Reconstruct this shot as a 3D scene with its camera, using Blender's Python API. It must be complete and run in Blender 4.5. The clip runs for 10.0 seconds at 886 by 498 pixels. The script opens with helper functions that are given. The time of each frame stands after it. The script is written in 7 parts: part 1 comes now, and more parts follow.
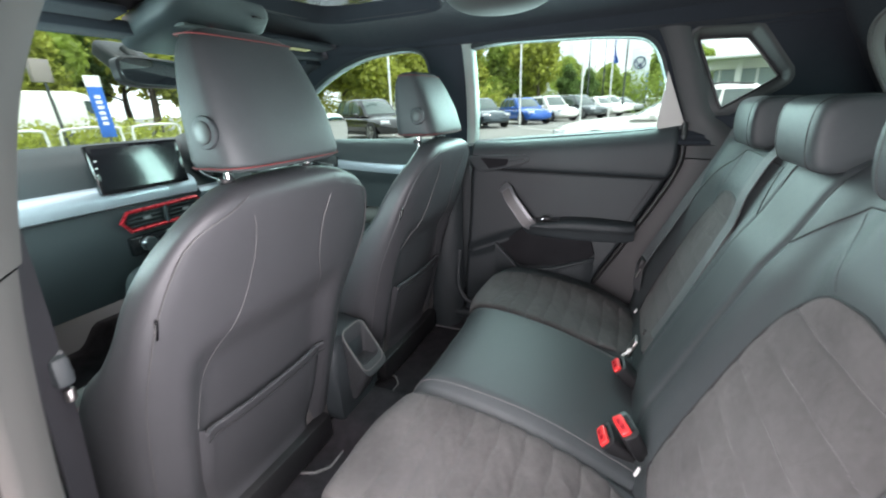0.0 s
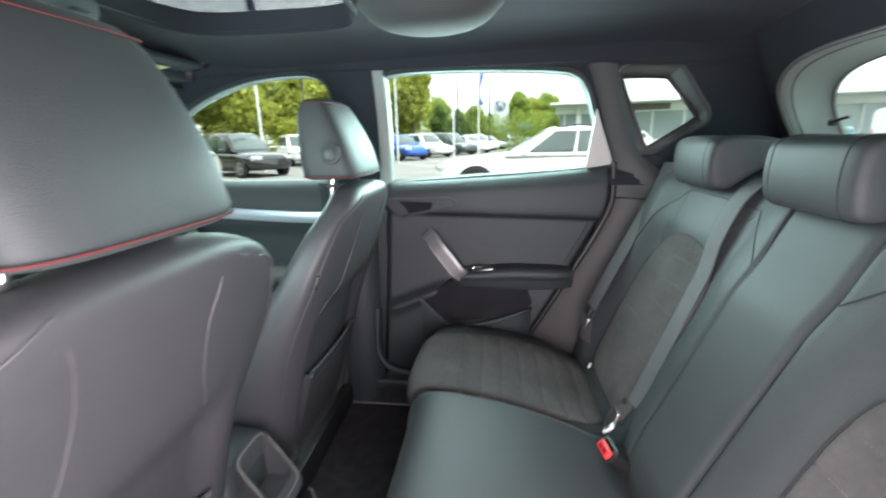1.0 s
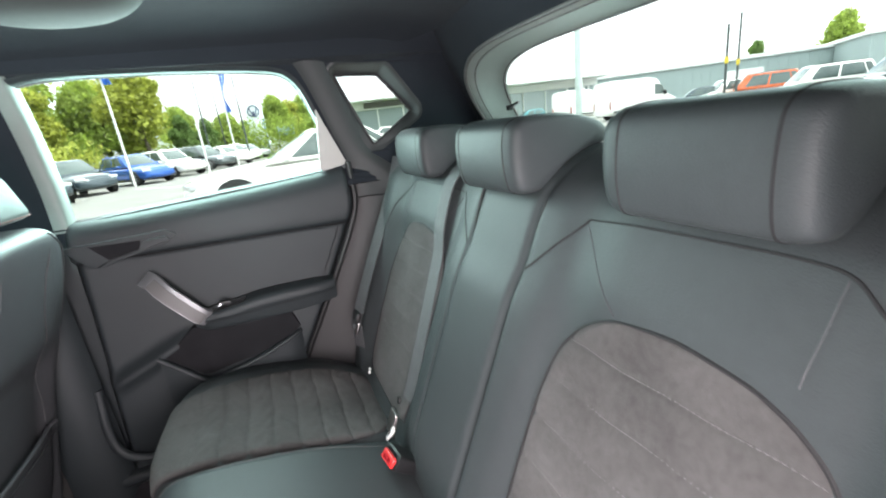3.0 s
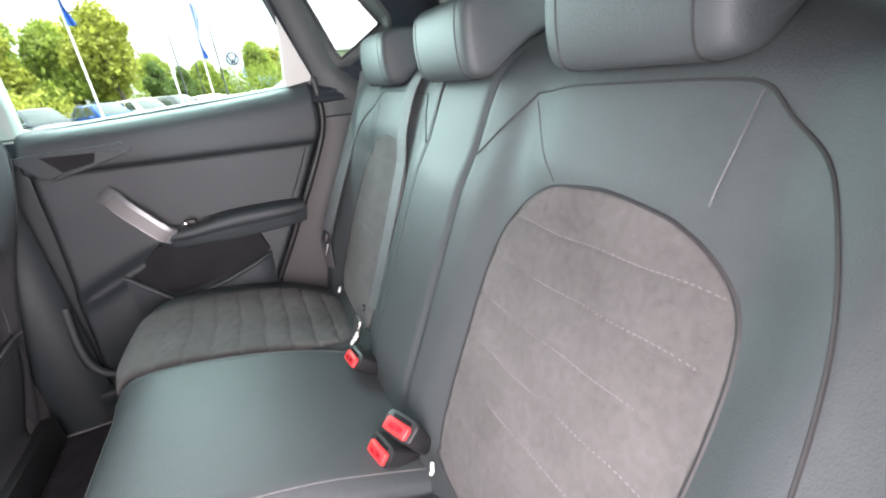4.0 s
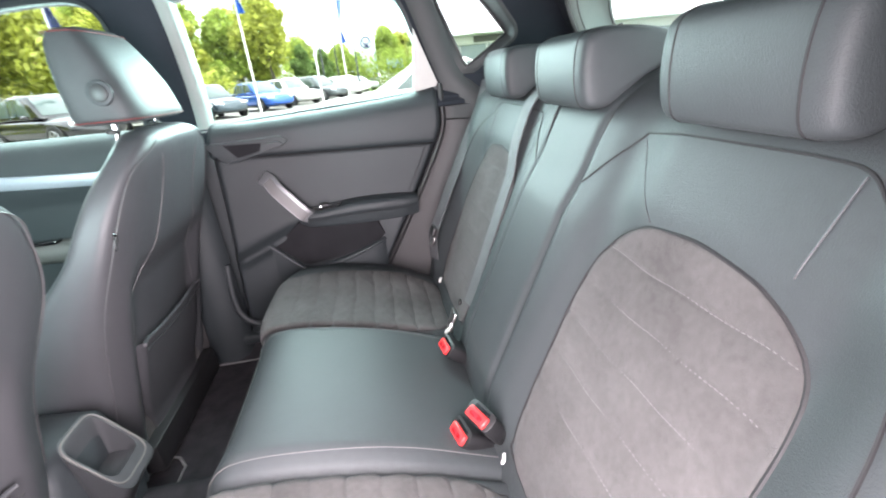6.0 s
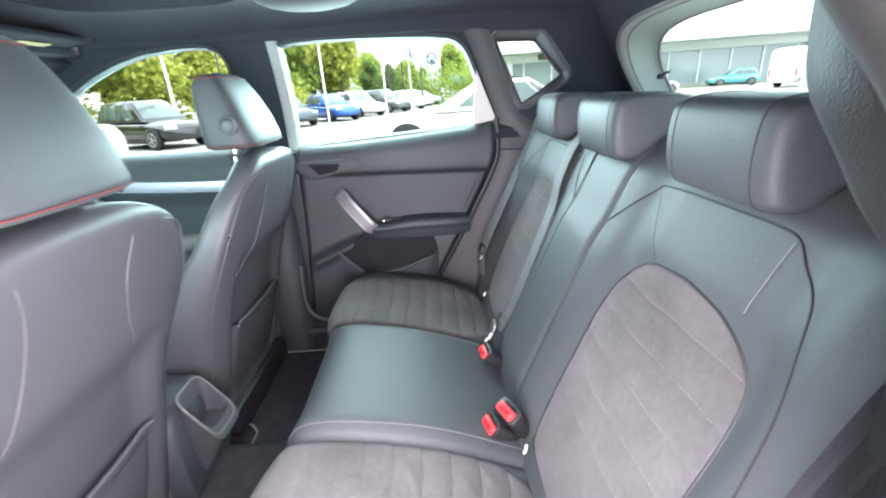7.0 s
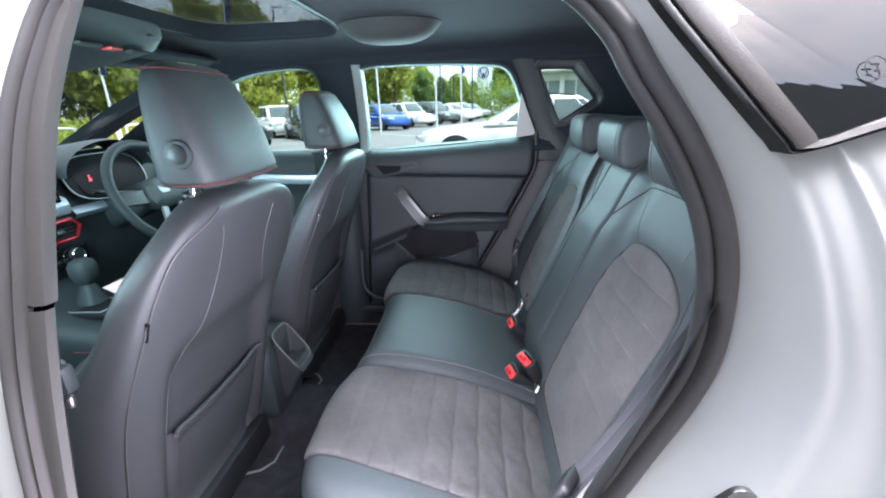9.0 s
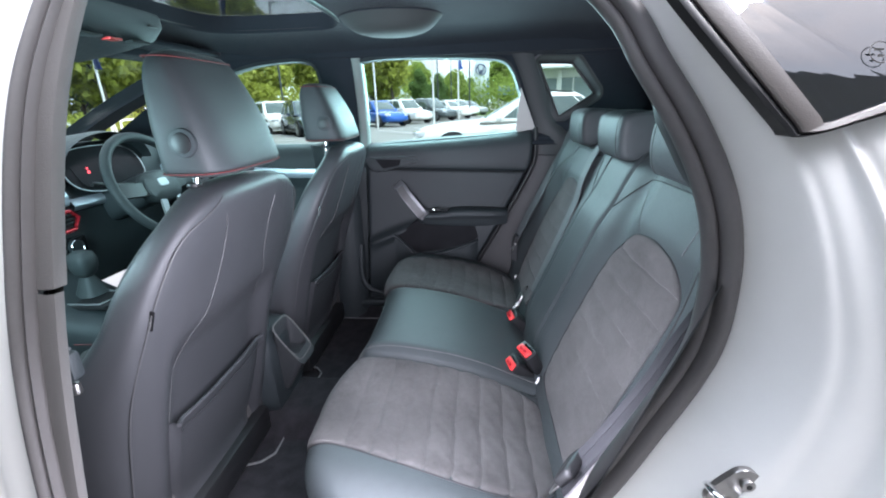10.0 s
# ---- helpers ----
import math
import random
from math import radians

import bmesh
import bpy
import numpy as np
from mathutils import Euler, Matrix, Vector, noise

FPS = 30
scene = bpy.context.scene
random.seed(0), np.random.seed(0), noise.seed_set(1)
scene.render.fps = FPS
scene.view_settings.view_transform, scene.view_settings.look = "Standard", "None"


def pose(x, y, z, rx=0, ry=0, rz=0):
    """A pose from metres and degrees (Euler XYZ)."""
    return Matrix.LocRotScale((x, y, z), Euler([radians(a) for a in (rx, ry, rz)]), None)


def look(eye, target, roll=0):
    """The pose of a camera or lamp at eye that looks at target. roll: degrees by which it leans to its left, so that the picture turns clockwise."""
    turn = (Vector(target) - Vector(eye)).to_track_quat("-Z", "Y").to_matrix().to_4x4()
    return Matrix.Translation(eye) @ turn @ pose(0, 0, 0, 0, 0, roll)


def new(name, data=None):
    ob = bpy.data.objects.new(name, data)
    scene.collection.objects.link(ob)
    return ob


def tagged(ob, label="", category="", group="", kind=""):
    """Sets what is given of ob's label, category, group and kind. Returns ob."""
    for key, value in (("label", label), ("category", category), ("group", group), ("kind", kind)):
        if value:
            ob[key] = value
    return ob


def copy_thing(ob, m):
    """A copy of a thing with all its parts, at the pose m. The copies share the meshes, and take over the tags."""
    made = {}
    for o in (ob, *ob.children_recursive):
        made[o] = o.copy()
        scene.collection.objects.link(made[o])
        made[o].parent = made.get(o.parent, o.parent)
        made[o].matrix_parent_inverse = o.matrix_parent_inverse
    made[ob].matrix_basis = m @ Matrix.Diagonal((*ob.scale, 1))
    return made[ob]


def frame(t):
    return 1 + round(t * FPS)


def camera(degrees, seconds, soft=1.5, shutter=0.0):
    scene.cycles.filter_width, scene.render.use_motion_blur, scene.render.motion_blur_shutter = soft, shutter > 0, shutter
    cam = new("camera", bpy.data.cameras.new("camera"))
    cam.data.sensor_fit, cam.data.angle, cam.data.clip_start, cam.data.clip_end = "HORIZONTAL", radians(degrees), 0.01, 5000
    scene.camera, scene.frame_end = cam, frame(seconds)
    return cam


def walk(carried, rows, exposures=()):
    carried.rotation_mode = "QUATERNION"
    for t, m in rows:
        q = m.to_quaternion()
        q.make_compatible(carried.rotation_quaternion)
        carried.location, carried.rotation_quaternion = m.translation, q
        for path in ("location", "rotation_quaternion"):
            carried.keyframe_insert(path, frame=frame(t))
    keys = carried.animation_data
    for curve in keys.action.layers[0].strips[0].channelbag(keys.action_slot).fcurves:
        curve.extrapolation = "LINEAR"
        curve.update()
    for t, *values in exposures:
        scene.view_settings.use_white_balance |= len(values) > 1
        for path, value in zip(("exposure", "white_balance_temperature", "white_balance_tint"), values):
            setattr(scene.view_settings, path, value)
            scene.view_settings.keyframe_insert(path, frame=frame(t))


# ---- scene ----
cam = camera(93.1, 10.0, soft=2.0, shutter=0.4)
PATH = [
    (0, (-0.081, -0.837, 1.242), (-0.839, 0.898, 0.598), -2.1),
    (0.5, (-0.203, -0.751, 1.240), (-0.757, 1.083, 0.667), -1.4),
    (1, (-0.269, -0.635, 1.244), (-0.508, 1.285, 0.737), -1.3),
    (1.5, (-0.229, -0.551, 1.249), (-0.119, 1.395, 0.801), -2.6),
    (2, (-0.199, -0.539, 1.248), (0.208, 1.373, 0.822), -4.4),
    (2.5, (-0.182, -0.548, 1.257), (0.447, 1.291, 0.786), -5.7),
    (3.8, (-0.12, -0.612, 1.164), (0.592, 1.105, 0.426), -6.7),
    (4, (-0.125, -0.615, 1.142), (0.577, 1.093, 0.374), -6.6),
    (4.5, (-0.143, -0.612, 1.134), (0.517, 1.081, 0.298), -5.7),
    (5, (-0.149, -0.625, 1.145), (0.412, 1.097, 0.297), -5.5),
    (5.5, (-0.148, -0.639, 1.169), (0.275, 1.134, 0.346), -5.2),
    (6.8, (-0.113, -0.755, 1.25), (-0.091, 1.114, 0.538), -4.8),
    (7, (-0.141, -0.791, 1.261), (-0.128, 1.082, 0.56), -3.9),
    (7.5, (-0.165, -0.909, 1.302), (-0.226, 0.977, 0.639), -3.4),
    (8, (-0.157, -0.986, 1.287), (-0.278, 0.904, 0.643), -2.8),
    (8.5, (-0.144, -1.031, 1.282), (-0.313, 0.859, 0.651), -2.5),
    (9, (-0.144, -1.045, 1.275), (-0.319, 0.842, 0.634), -2.0),
    (9.5, (-0.151, -1.052, 1.265), (-0.318, 0.833, 0.62), -1.7),
    (10, (-0.155, -1.054, 1.265), (-0.314, 0.83, 0.611), -1.7),
]

# ---- light ----
EXPOSURES = [(0.0, 0.62, 6500, 16), (1.0, 0.92, 6650, 19), (1.5, 1.06, 6650, 18), (2.5, 1.02, 6680, 16), (4.0, 1.56, 6750, 21), (4.5, 1.68, 6700, 21), (5.5, 1.80, 6700, 22), (7.0, 1.70, 6350, 23), (7.5, 1.56, 6150, 23), (8.5, 0.90, 5950, 20), (9.0, 0.66, 5850, 18), (10.0, 0.58, 5800, 16)]
walk(cam, [(t, look(*r)) for t, *r in PATH], EXPOSURES)
SUN_UP, SUN_ROUND = 58.0, -20.0      # height, and bearing measured from +x towards +y
world = bpy.data.worlds.new("sky")
scene.world = world
world.use_nodes = True
sky_tree = world.node_tree
sky = sky_tree.nodes.new("ShaderNodeTexSky")
sky.sky_type, sky.sun_disc = "NISHITA", False
sky.sun_elevation, sky.sun_rotation = radians(SUN_UP), radians(90 - SUN_ROUND)
sky.dust_density, sky.air_density = 4.0, 1.2
cloud_at = sky_tree.nodes.new("ShaderNodeTexCoord")
cloud_noise = sky_tree.nodes.new("ShaderNodeTexNoise")
cloud_noise.inputs["Scale"].default_value, cloud_noise.inputs["Detail"].default_value = 2.2, 7
cloud_ramp = sky_tree.nodes.new("ShaderNodeValToRGB")
cloud_ramp.color_ramp.elements[0].position, cloud_ramp.color_ramp.elements[1].position = 0.30, 0.55
cloud_mix = sky_tree.nodes.new("ShaderNodeMix")
cloud_mix.data_type = "RGBA"
cloud_mix.inputs[7].default_value = (13.5, 14.0, 14.5, 1)
sky_tree.links.new(cloud_at.outputs["Generated"], cloud_noise.inputs["Vector"])
sky_tree.links.new(cloud_noise.outputs["Fac"], cloud_ramp.inputs["Fac"])
sky_tree.links.new(cloud_ramp.outputs["Color"], cloud_mix.inputs[0])
sky_tree.links.new(sky.outputs["Color"], cloud_mix.inputs[6])
sky_tree.links.new(cloud_mix.outputs[2], sky_tree.nodes["Background"].inputs["Color"])
sky_tree.nodes["Background"].inputs["Strength"].default_value = 0.17
sun = new("sun", bpy.data.lights.new("sun", "SUN"))
sun.data.energy, sun.data.angle, sun.data.color = 3.0, radians(12), (1.0, 0.96, 0.9)
sun_way = Vector((math.cos(radians(SUN_ROUND)) * math.cos(radians(SUN_UP)), math.sin(radians(SUN_ROUND)) * math.cos(radians(SUN_UP)), math.sin(radians(SUN_UP))))
sun.matrix_world = look(sun_way * 40, (0, 0, 0))
# lamps added in the open rear door and window openings brighten the cabin, pre-tinted
OPEN_AIR, TINTED_AIR = (1.0, 0.965, 0.985), (0.66, 1.0, 0.97)
for lamp_at, way, wide, high, power, hue in (((-0.22, -0.690, 0.95), (-0.20, 1, -0.30), 0.42, 0.66, 10.5, OPEN_AIR), ((-1.15, -0.70, 1.26), (0, 1, -0.15), 0.50, 0.26, 11.0, TINTED_AIR),
                                             ((-0.28, 0.77, 1.31), (0, -1, -0.30), 0.58, 0.24, 7.0, TINTED_AIR), ((-1.10, 0.77, 1.28), (0, -1, -0.30), 0.48, 0.22, 2.4, TINTED_AIR),
                                             ((0.64, 0.01, 1.36), (-1, 0, -0.45), 0.90, 0.18, 1.8, TINTED_AIR)):
    daylight_fill = new("daylight_fill", bpy.data.lights.new("daylight_fill", "AREA"))
    daylight_fill.data.shape, daylight_fill.data.size, daylight_fill.data.size_y, daylight_fill.data.energy = "RECTANGLE", wide, high, power
    daylight_fill.data.color = hue
    daylight_fill.matrix_world = look(lamp_at, Vector(lamp_at) + Vector(way))


# ---- materials ----
def material(name, colour, rough=0.5, metal=0.0, vary=0.12, scale=6.0, grain=0.0, grain_size=900.0, coat=0.0, sheen=0.0, spec=0.5, random_piece=0.0, emit=None, wear=0.0, fleck=0.0):
    """A surface with its colour varied at two scales, its gloss broken up and a fine relief."""
    m = bpy.data.materials.new(name)
    m.use_nodes = True
    nodes, links = m.node_tree.nodes, m.node_tree.links
    shader = nodes["Principled BSDF"]
    at = nodes.new("ShaderNodeTexCoord")
    big = nodes.new("ShaderNodeTexNoise")
    big.inputs["Scale"].default_value, big.inputs["Detail"].default_value = scale, 5
    fine = nodes.new("ShaderNodeTexNoise")
    fine.inputs["Scale"].default_value, fine.inputs["Detail"].default_value = scale * 14, 4
    for n in (big, fine):
        links.new(at.outputs["Object"], n.inputs["Vector"])
    both = nodes.new("ShaderNodeMath")
    both.operation = "MULTIPLY_ADD"
    both.inputs[1].default_value, both.inputs[2].default_value = 0.5, 0.0
    links.new(fine.outputs["Fac"], both.inputs[0])
    add = nodes.new("ShaderNodeMath")
    links.new(both.outputs[0], add.inputs[0])
    links.new(big.outputs["Fac"], add.inputs[1])
    level = nodes.new("ShaderNodeMapRange")
    level.inputs["From Min"].default_value, level.inputs["From Max"].default_value = 0.45, 1.05
    level.inputs["To Min"].default_value, level.inputs["To Max"].default_value = 1 - vary, 1 + vary
    links.new(add.outputs[0], level.inputs["Value"])
    tone = nodes.new("ShaderNodeVectorMath")
    tone.operation = "SCALE"
    tone.inputs[0].default_value = colour[:3]
    links.new(level.outputs[0], tone.inputs["Scale"])
    last = tone.outputs[0]
    if random_piece:
        info = nodes.new("ShaderNodeObjectInfo")
        span = nodes.new("ShaderNodeMapRange")
        span.inputs["To Min"].default_value, span.inputs["To Max"].default_value = 1 - random_piece, 1 + random_piece
        links.new(info.outputs["Random"], span.inputs["Value"])
        more = nodes.new("ShaderNodeVectorMath")
        more.operation = "SCALE"
        links.new(last, more.inputs[0])
        links.new(span.outputs[0], more.inputs["Scale"])
        last = more.outputs[0]
    links.new(last, shader.inputs["Base Color"])
    gloss = nodes.new("ShaderNodeMapRange")
    gloss.inputs["From Min"].default_value, gloss.inputs["From Max"].default_value = 0.3, 0.7
    gloss.inputs["To Min"].default_value, gloss.inputs["To Max"].default_value = max(rough - 0.025, 0.01), min(rough + 0.025, 1)
    links.new(fine.outputs["Fac"], gloss.inputs["Value"])
    links.new(gloss.outputs[0], shader.inputs["Roughness"])
    shader.inputs["Metallic"].default_value = metal
    shader.inputs["Coat Weight"].default_value = coat
    shader.inputs["Coat Roughness"].default_value = 0.06
    shader.inputs["Sheen Weight"].default_value = sheen
    shader.inputs["Sheen Roughness"].default_value = 0.45
    shader.inputs["Specular IOR Level"].default_value = spec
    if emit:
        shader.inputs["Emission Color"].default_value = (*emit[:3], 1)
        shader.inputs["Emission Strength"].default_value = emit[3]
    if grain:
        cells = nodes.new("ShaderNodeTexVoronoi")
        cells.inputs["Scale"].default_value = grain_size
        links.new(at.outputs["Object"], cells.inputs["Vector"])
        soft = nodes.new("ShaderNodeTexNoise")
        soft.inputs["Scale"].default_value, soft.inputs["Detail"].default_value = grain_size * 0.45, 4
        links.new(at.outputs["Object"], soft.inputs["Vector"])
        mixed = nodes.new("ShaderNodeMath")
        links.new(cells.outputs["Distance"], mixed.inputs[0])
        links.new(soft.outputs["Fac"], mixed.inputs[1])
        bump = nodes.new("ShaderNodeBump")
        bump.inputs["Strength"].default_value, bump.inputs["Distance"].default_value = grain, 0.0008
        links.new(mixed.outputs[0], bump.inputs["Height"])
        links.new(bump.outputs["Normal"], shader.inputs["Normal"])
    return m


def glass(name, tint, rough=0.0, gloss=1.0):
    """A thin pane: it lets light straight through, tinted, and mirrors by Fresnel."""
    m = bpy.data.materials.new(name)
    m.use_nodes = True
    nodes, links = m.node_tree.nodes, m.node_tree.links
    nodes.remove(nodes["Principled BSDF"])
    clear = nodes.new("ShaderNodeBsdfTransparent")
    clear.inputs["Color"].default_value = (*tint, 1)
    shine = nodes.new("ShaderNodeBsdfGlossy")
    shine.inputs["Roughness"].default_value = rough
    shine.inputs["Color"].default_value = (1, 1, 1, 1)
    facing = nodes.new("ShaderNodeLayerWeight")
    facing.inputs["Blend"].default_value = 0.5
    steep = nodes.new("ShaderNodeMath")
    steep.operation = "POWER"
    steep.inputs[1].default_value = 4.5
    links.new(facing.outputs["Facing"], steep.inputs[0])
    edge = nodes.new("ShaderNodeMath")
    edge.operation = "MULTIPLY_ADD"
    edge.inputs[1].default_value, edge.inputs[2].default_value = 0.9 * gloss, 0.04 * gloss
    links.new(steep.outputs[0], edge.inputs[0])
    mix = nodes.new("ShaderNodeMixShader")
    links.new(edge.outputs[0], mix.inputs[0])
    links.new(clear.outputs[0], mix.inputs[1])
    links.new(shine.outputs[0], mix.inputs[2])
    links.new(mix.outputs[0], nodes["Material Output"].inputs["Surface"])
    return m


LEATHER = material("black_leather", (0.040, 0.047, 0.049), 0.52, vary=0.14, scale=5, grain=0.34, grain_size=800, spec=0.30)
LEATHER_SIDE = material("black_vinyl", (0.047, 0.048, 0.052), 0.44, vary=0.10, scale=5, grain=0.32, grain_size=800, spec=0.42)
SUEDE = material("grey_suede", (0.070, 0.067, 0.066), 0.92, vary=0.34, scale=8, grain=0.6, grain_size=1500, sheen=0.06, spec=0.12)
PLASTIC = material("soft_black_plastic", (0.0235, 0.0295, 0.0325), 0.52, vary=0.08, scale=8, grain=0.4, grain_size=1100)
PLASTIC_GREY = material("grey_trim_plastic", (0.11, 0.106, 0.10), 0.55, vary=0.06, scale=8, grain=0.35, grain_size=1000)
PLASTIC_DARK = material("dark_plastic", (0.012, 0.012, 0.013), 0.45, vary=0.1, scale=10)
GLOSS_BLACK = material("gloss_black", (0.006, 0.006, 0.007), 0.08, vary=0.1, coat=0.6)
SILVER = material("satin_silver", (0.30, 0.30, 0.31), 0.48, metal=0.7, vary=0.05, scale=20)
SILVER_DASH = material("pale_silver_trim", (0.50, 0.54, 0.60), 0.32, metal=0.55, vary=0.05, scale=12)
CHROME = material("chrome", (0.75, 0.75, 0.76), 0.10, metal=1.0, vary=0.04)
STEEL = material("bright_steel", (0.36, 0.35, 0.34), 0.34, metal=1.0, vary=0.1, scale=30)
HEADLINING = material("dark_headlining", (0.022, 0.026, 0.032), 0.95, vary=0.10, scale=7, grain=0.5, grain_size=900, sheen=0.04, spec=0.1)
CARPET = material("black_carpet", (0.028, 0.027, 0.030), 0.98, vary=0.35, scale=30, grain=1.0, grain_size=420, spec=0.1)
MAT_EDGE = material("mat_binding", (0.16, 0.16, 0.16), 0.8, vary=0.1, scale=60)
WEBBING = material("belt_webbing", (0.017, 0.017, 0.021), 0.6, vary=0.12, scale=40, grain=0.8, grain_size=900)
# Lit copy of the black webbing, lightened where the far belts catch light.
WEBBING_LIT = material("lit_belt_webbing", (0.075, 0.076, 0.080), 0.55, vary=0.12, scale=40, grain=0.8, grain_size=900)
WEBBING_STRIPE = material("belt_stripe", (0.026, 0.027, 0.031), 0.6, vary=0.1, scale=40, grain=0.6, grain_size=900)
RED = material("red_button", (0.62, 0.03, 0.03), 0.35, vary=0.06)
RED_TRIM = material("red_metal_trim", (0.42, 0.02, 0.03), 0.28, metal=0.4, vary=0.06)
RED_THREAD = material("red_thread", (0.11, 0.02, 0.02), 0.7, vary=0.1, scale=200)
GREY_THREAD = material("dark_thread", (0.012, 0.012, 0.013), 0.7, vary=0.1, scale=200)
PALE_THREAD = material("grey_thread", (0.11, 0.107, 0.105), 0.7, vary=0.1, scale=200)
RUBBER = material("door_seal_rubber", (0.115, 0.107, 0.105), 0.55, vary=0.10, scale=16, grain=0.08, grain_size=600)
WHITE_PAINT = material("white_car_paint", (0.76, 0.75, 0.72), 0.36, vary=0.03, scale=3, coat=0.25)
# Matt black: recess shade as colour on the door; plain on the instrument cluster.
SHADE_MATT_BLACK = material("recess_shade_matt_black", (0.016, 0.016, 0.018), 0.9, vary=0.2, scale=20, spec=0.15)
WHITE_LABEL = material("white_tag", (0.75, 0.75, 0.73), 0.6, vary=0.05)
LAMP_LENS = material("frosted_lamp_lens", (0.040, 0.046, 0.045), 0.85, vary=0.06)
SCREEN = material("display_glass", (0.008, 0.008, 0.010), 0.12, vary=0.05, coat=0.4)
CLEAR = glass("clear_window", (0.76, 0.84, 0.81), gloss=0.2)
TINTED = glass("tinted_roof_glass", (0.42, 0.46, 0.45))
MIRROR = material("mirror_glass", (0.85, 0.86, 0.86), 0.01, metal=1.0, vary=0.0)
QUARTER_GLASS = glass("dark_quarter_glass", (0.10, 0.14, 0.17), gloss=2.6)


# ---- mesh helpers ----
def mesh(name, verts, faces, mat, parent=None, label="", smooth=True, category="", group="", kind=""):
    data = bpy.data.meshes.new(name)
    data.from_pydata([tuple(map(float, v)) for v in verts], [], faces)
    data.update()
    if smooth:
        data.polygons.foreach_set("use_smooth", [True] * len(data.polygons))
    data.materials.append(mat)
    ob = new(name, data)
    if parent is not None:
        ob.parent = parent
    tagged(ob, label, category, group, kind)
    return ob


def part(name, bm, mat, parent=None, label="", smooth=True, angle=40, **tags):
    bmesh.ops.recalc_face_normals(bm, faces=bm.faces)
    data = bpy.data.meshes.new(name)
    bm.to_mesh(data)
    bm.free()
    if smooth:
        data.polygons.foreach_set("use_smooth", [True] * len(data.polygons))
        data.set_sharp_from_angle(angle=radians(angle))
    data.materials.append(mat)
    ob = new(name, data)
    if parent is not None:
        ob.parent = parent
    return tagged(ob, label, **tags)


def thing(name, label, category, group="", kind=""):
    return tagged(new(name), label, category, group, kind)


def box(sx, sy, sz, at=(0, 0, 0), bevel=0.0, segments=2, m=None):
    """A bevelled block, its size and middle given."""
    bm = bmesh.new()
    bmesh.ops.create_cube(bm, size=1)
    bmesh.ops.scale(bm, vec=(sx, sy, sz), verts=bm.verts)
    if bevel:
        bmesh.ops.bevel(bm, geom=bm.edges[:], offset=bevel, segments=segments, affect="EDGES", profile=0.5)
    bmesh.ops.transform(bm, matrix=Matrix.Translation(at) @ (m or Matrix()), verts=bm.verts)
    return bm


def join(*parts_):
    out = bmesh.new()
    for b in parts_:
        tmp = bpy.data.meshes.new("tmp")
        b.to_mesh(tmp)
        b.free()
        out.from_mesh(tmp)
        bpy.data.meshes.remove(tmp)
    return out


def smooth_line(points, n, closed=False):
    """A Catmull-Rom curve of n points through the given ones."""
    p = [Vector(q) for q in points]
    k = len(p) if closed else len(p) - 1
    out = []
    for i in range(n):
        u = i * k / n if closed else i * k / (n - 1)
        a = min(int(u), k - 1)
        f = u - a
        if closed:
            q = [p[(a + j) % len(p)] for j in (-1, 0, 1, 2)]
        else:
            q = [p[max(a - 1, 0)], p[a], p[a + 1], p[min(a + 2, len(p) - 1)]]
        out.append(0.5 * ((2 * q[1]) + (q[2] - q[0]) * f + (2 * q[0] - 5 * q[1] + 4 * q[2] - q[3]) * f * f + (3 * q[1] - q[0] - 3 * q[2] + q[3]) * f ** 3))
    return out


def tube(points, radius, sides=8, closed=False, flat=1.0, up=(0, 0, 1)):
    """A round (or flattened) rod along points; radius may be a number or one for each point."""
    p = [Vector(q) for q in points]
    n = len(p)
    rad = radius if isinstance(radius, (list, tuple)) else [radius] * n
    bm = bmesh.new()
    rings = []
    side = None
    for i in range(n):
        a, b = (p[i - 1], p[(i + 1) % n]) if closed else (p[max(i - 1, 0)], p[min(i + 1, n - 1)])
        way = (b - a).normalized()
        if side is None:
            side = way.cross(Vector(up))
            if side.length < 1e-3:
                side = way.cross(Vector((1, 0, 0)))
        side = (side - way * side.dot(way)).normalized()
        other = way.cross(side)
        rings.append([bm.verts.new(p[i] + (side * math.cos(t) + other * math.sin(t) * flat) * rad[i]) for t in (2 * math.pi * j / sides for j in range(sides))])
    for i in range(n if closed else n - 1):
        r, s = rings[i], rings[(i + 1) % n]
        for j in range(sides):
            bm.faces.new((r[j], r[(j + 1) % sides], s[(j + 1) % sides], s[j]))
    if not closed:
        bm.faces.new(rings[0][::-1])
        bm.faces.new(rings[-1])
    return bm


def loft(rings, cap=True, closed=True):
    """A skin over rings of equal length."""
    bm = bmesh.new()
    vs = [[bm.verts.new(q) for q in r] for r in rings]
    n = len(rings[0])
    for a, b in zip(vs, vs[1:]):
        for j in range(n if closed else n - 1):
            bm.faces.new((a[j], a[(j + 1) % n], b[(j + 1) % n], b[j]))
    if cap and closed:
        bm.faces.new(vs[0][::-1])
        bm.faces.new(vs[-1])
    return bm


def strap(points, width, thick, across):
    """A flat band along points; across is its width's direction."""
    p = [Vector(q) for q in points]
    rings = []
    for i in range(len(p)):
        way = (p[min(i + 1, len(p) - 1)] - p[max(i - 1, 0)]).normalized()
        w = Vector(across)
        w = (w - way * w.dot(way)).normalized() * width / 2
        t = way.cross(w).normalized() * thick / 2
        rings.append([p[i] - w - t, p[i] + w - t, p[i] + w + t, p[i] - w + t])
    return loft(rings)


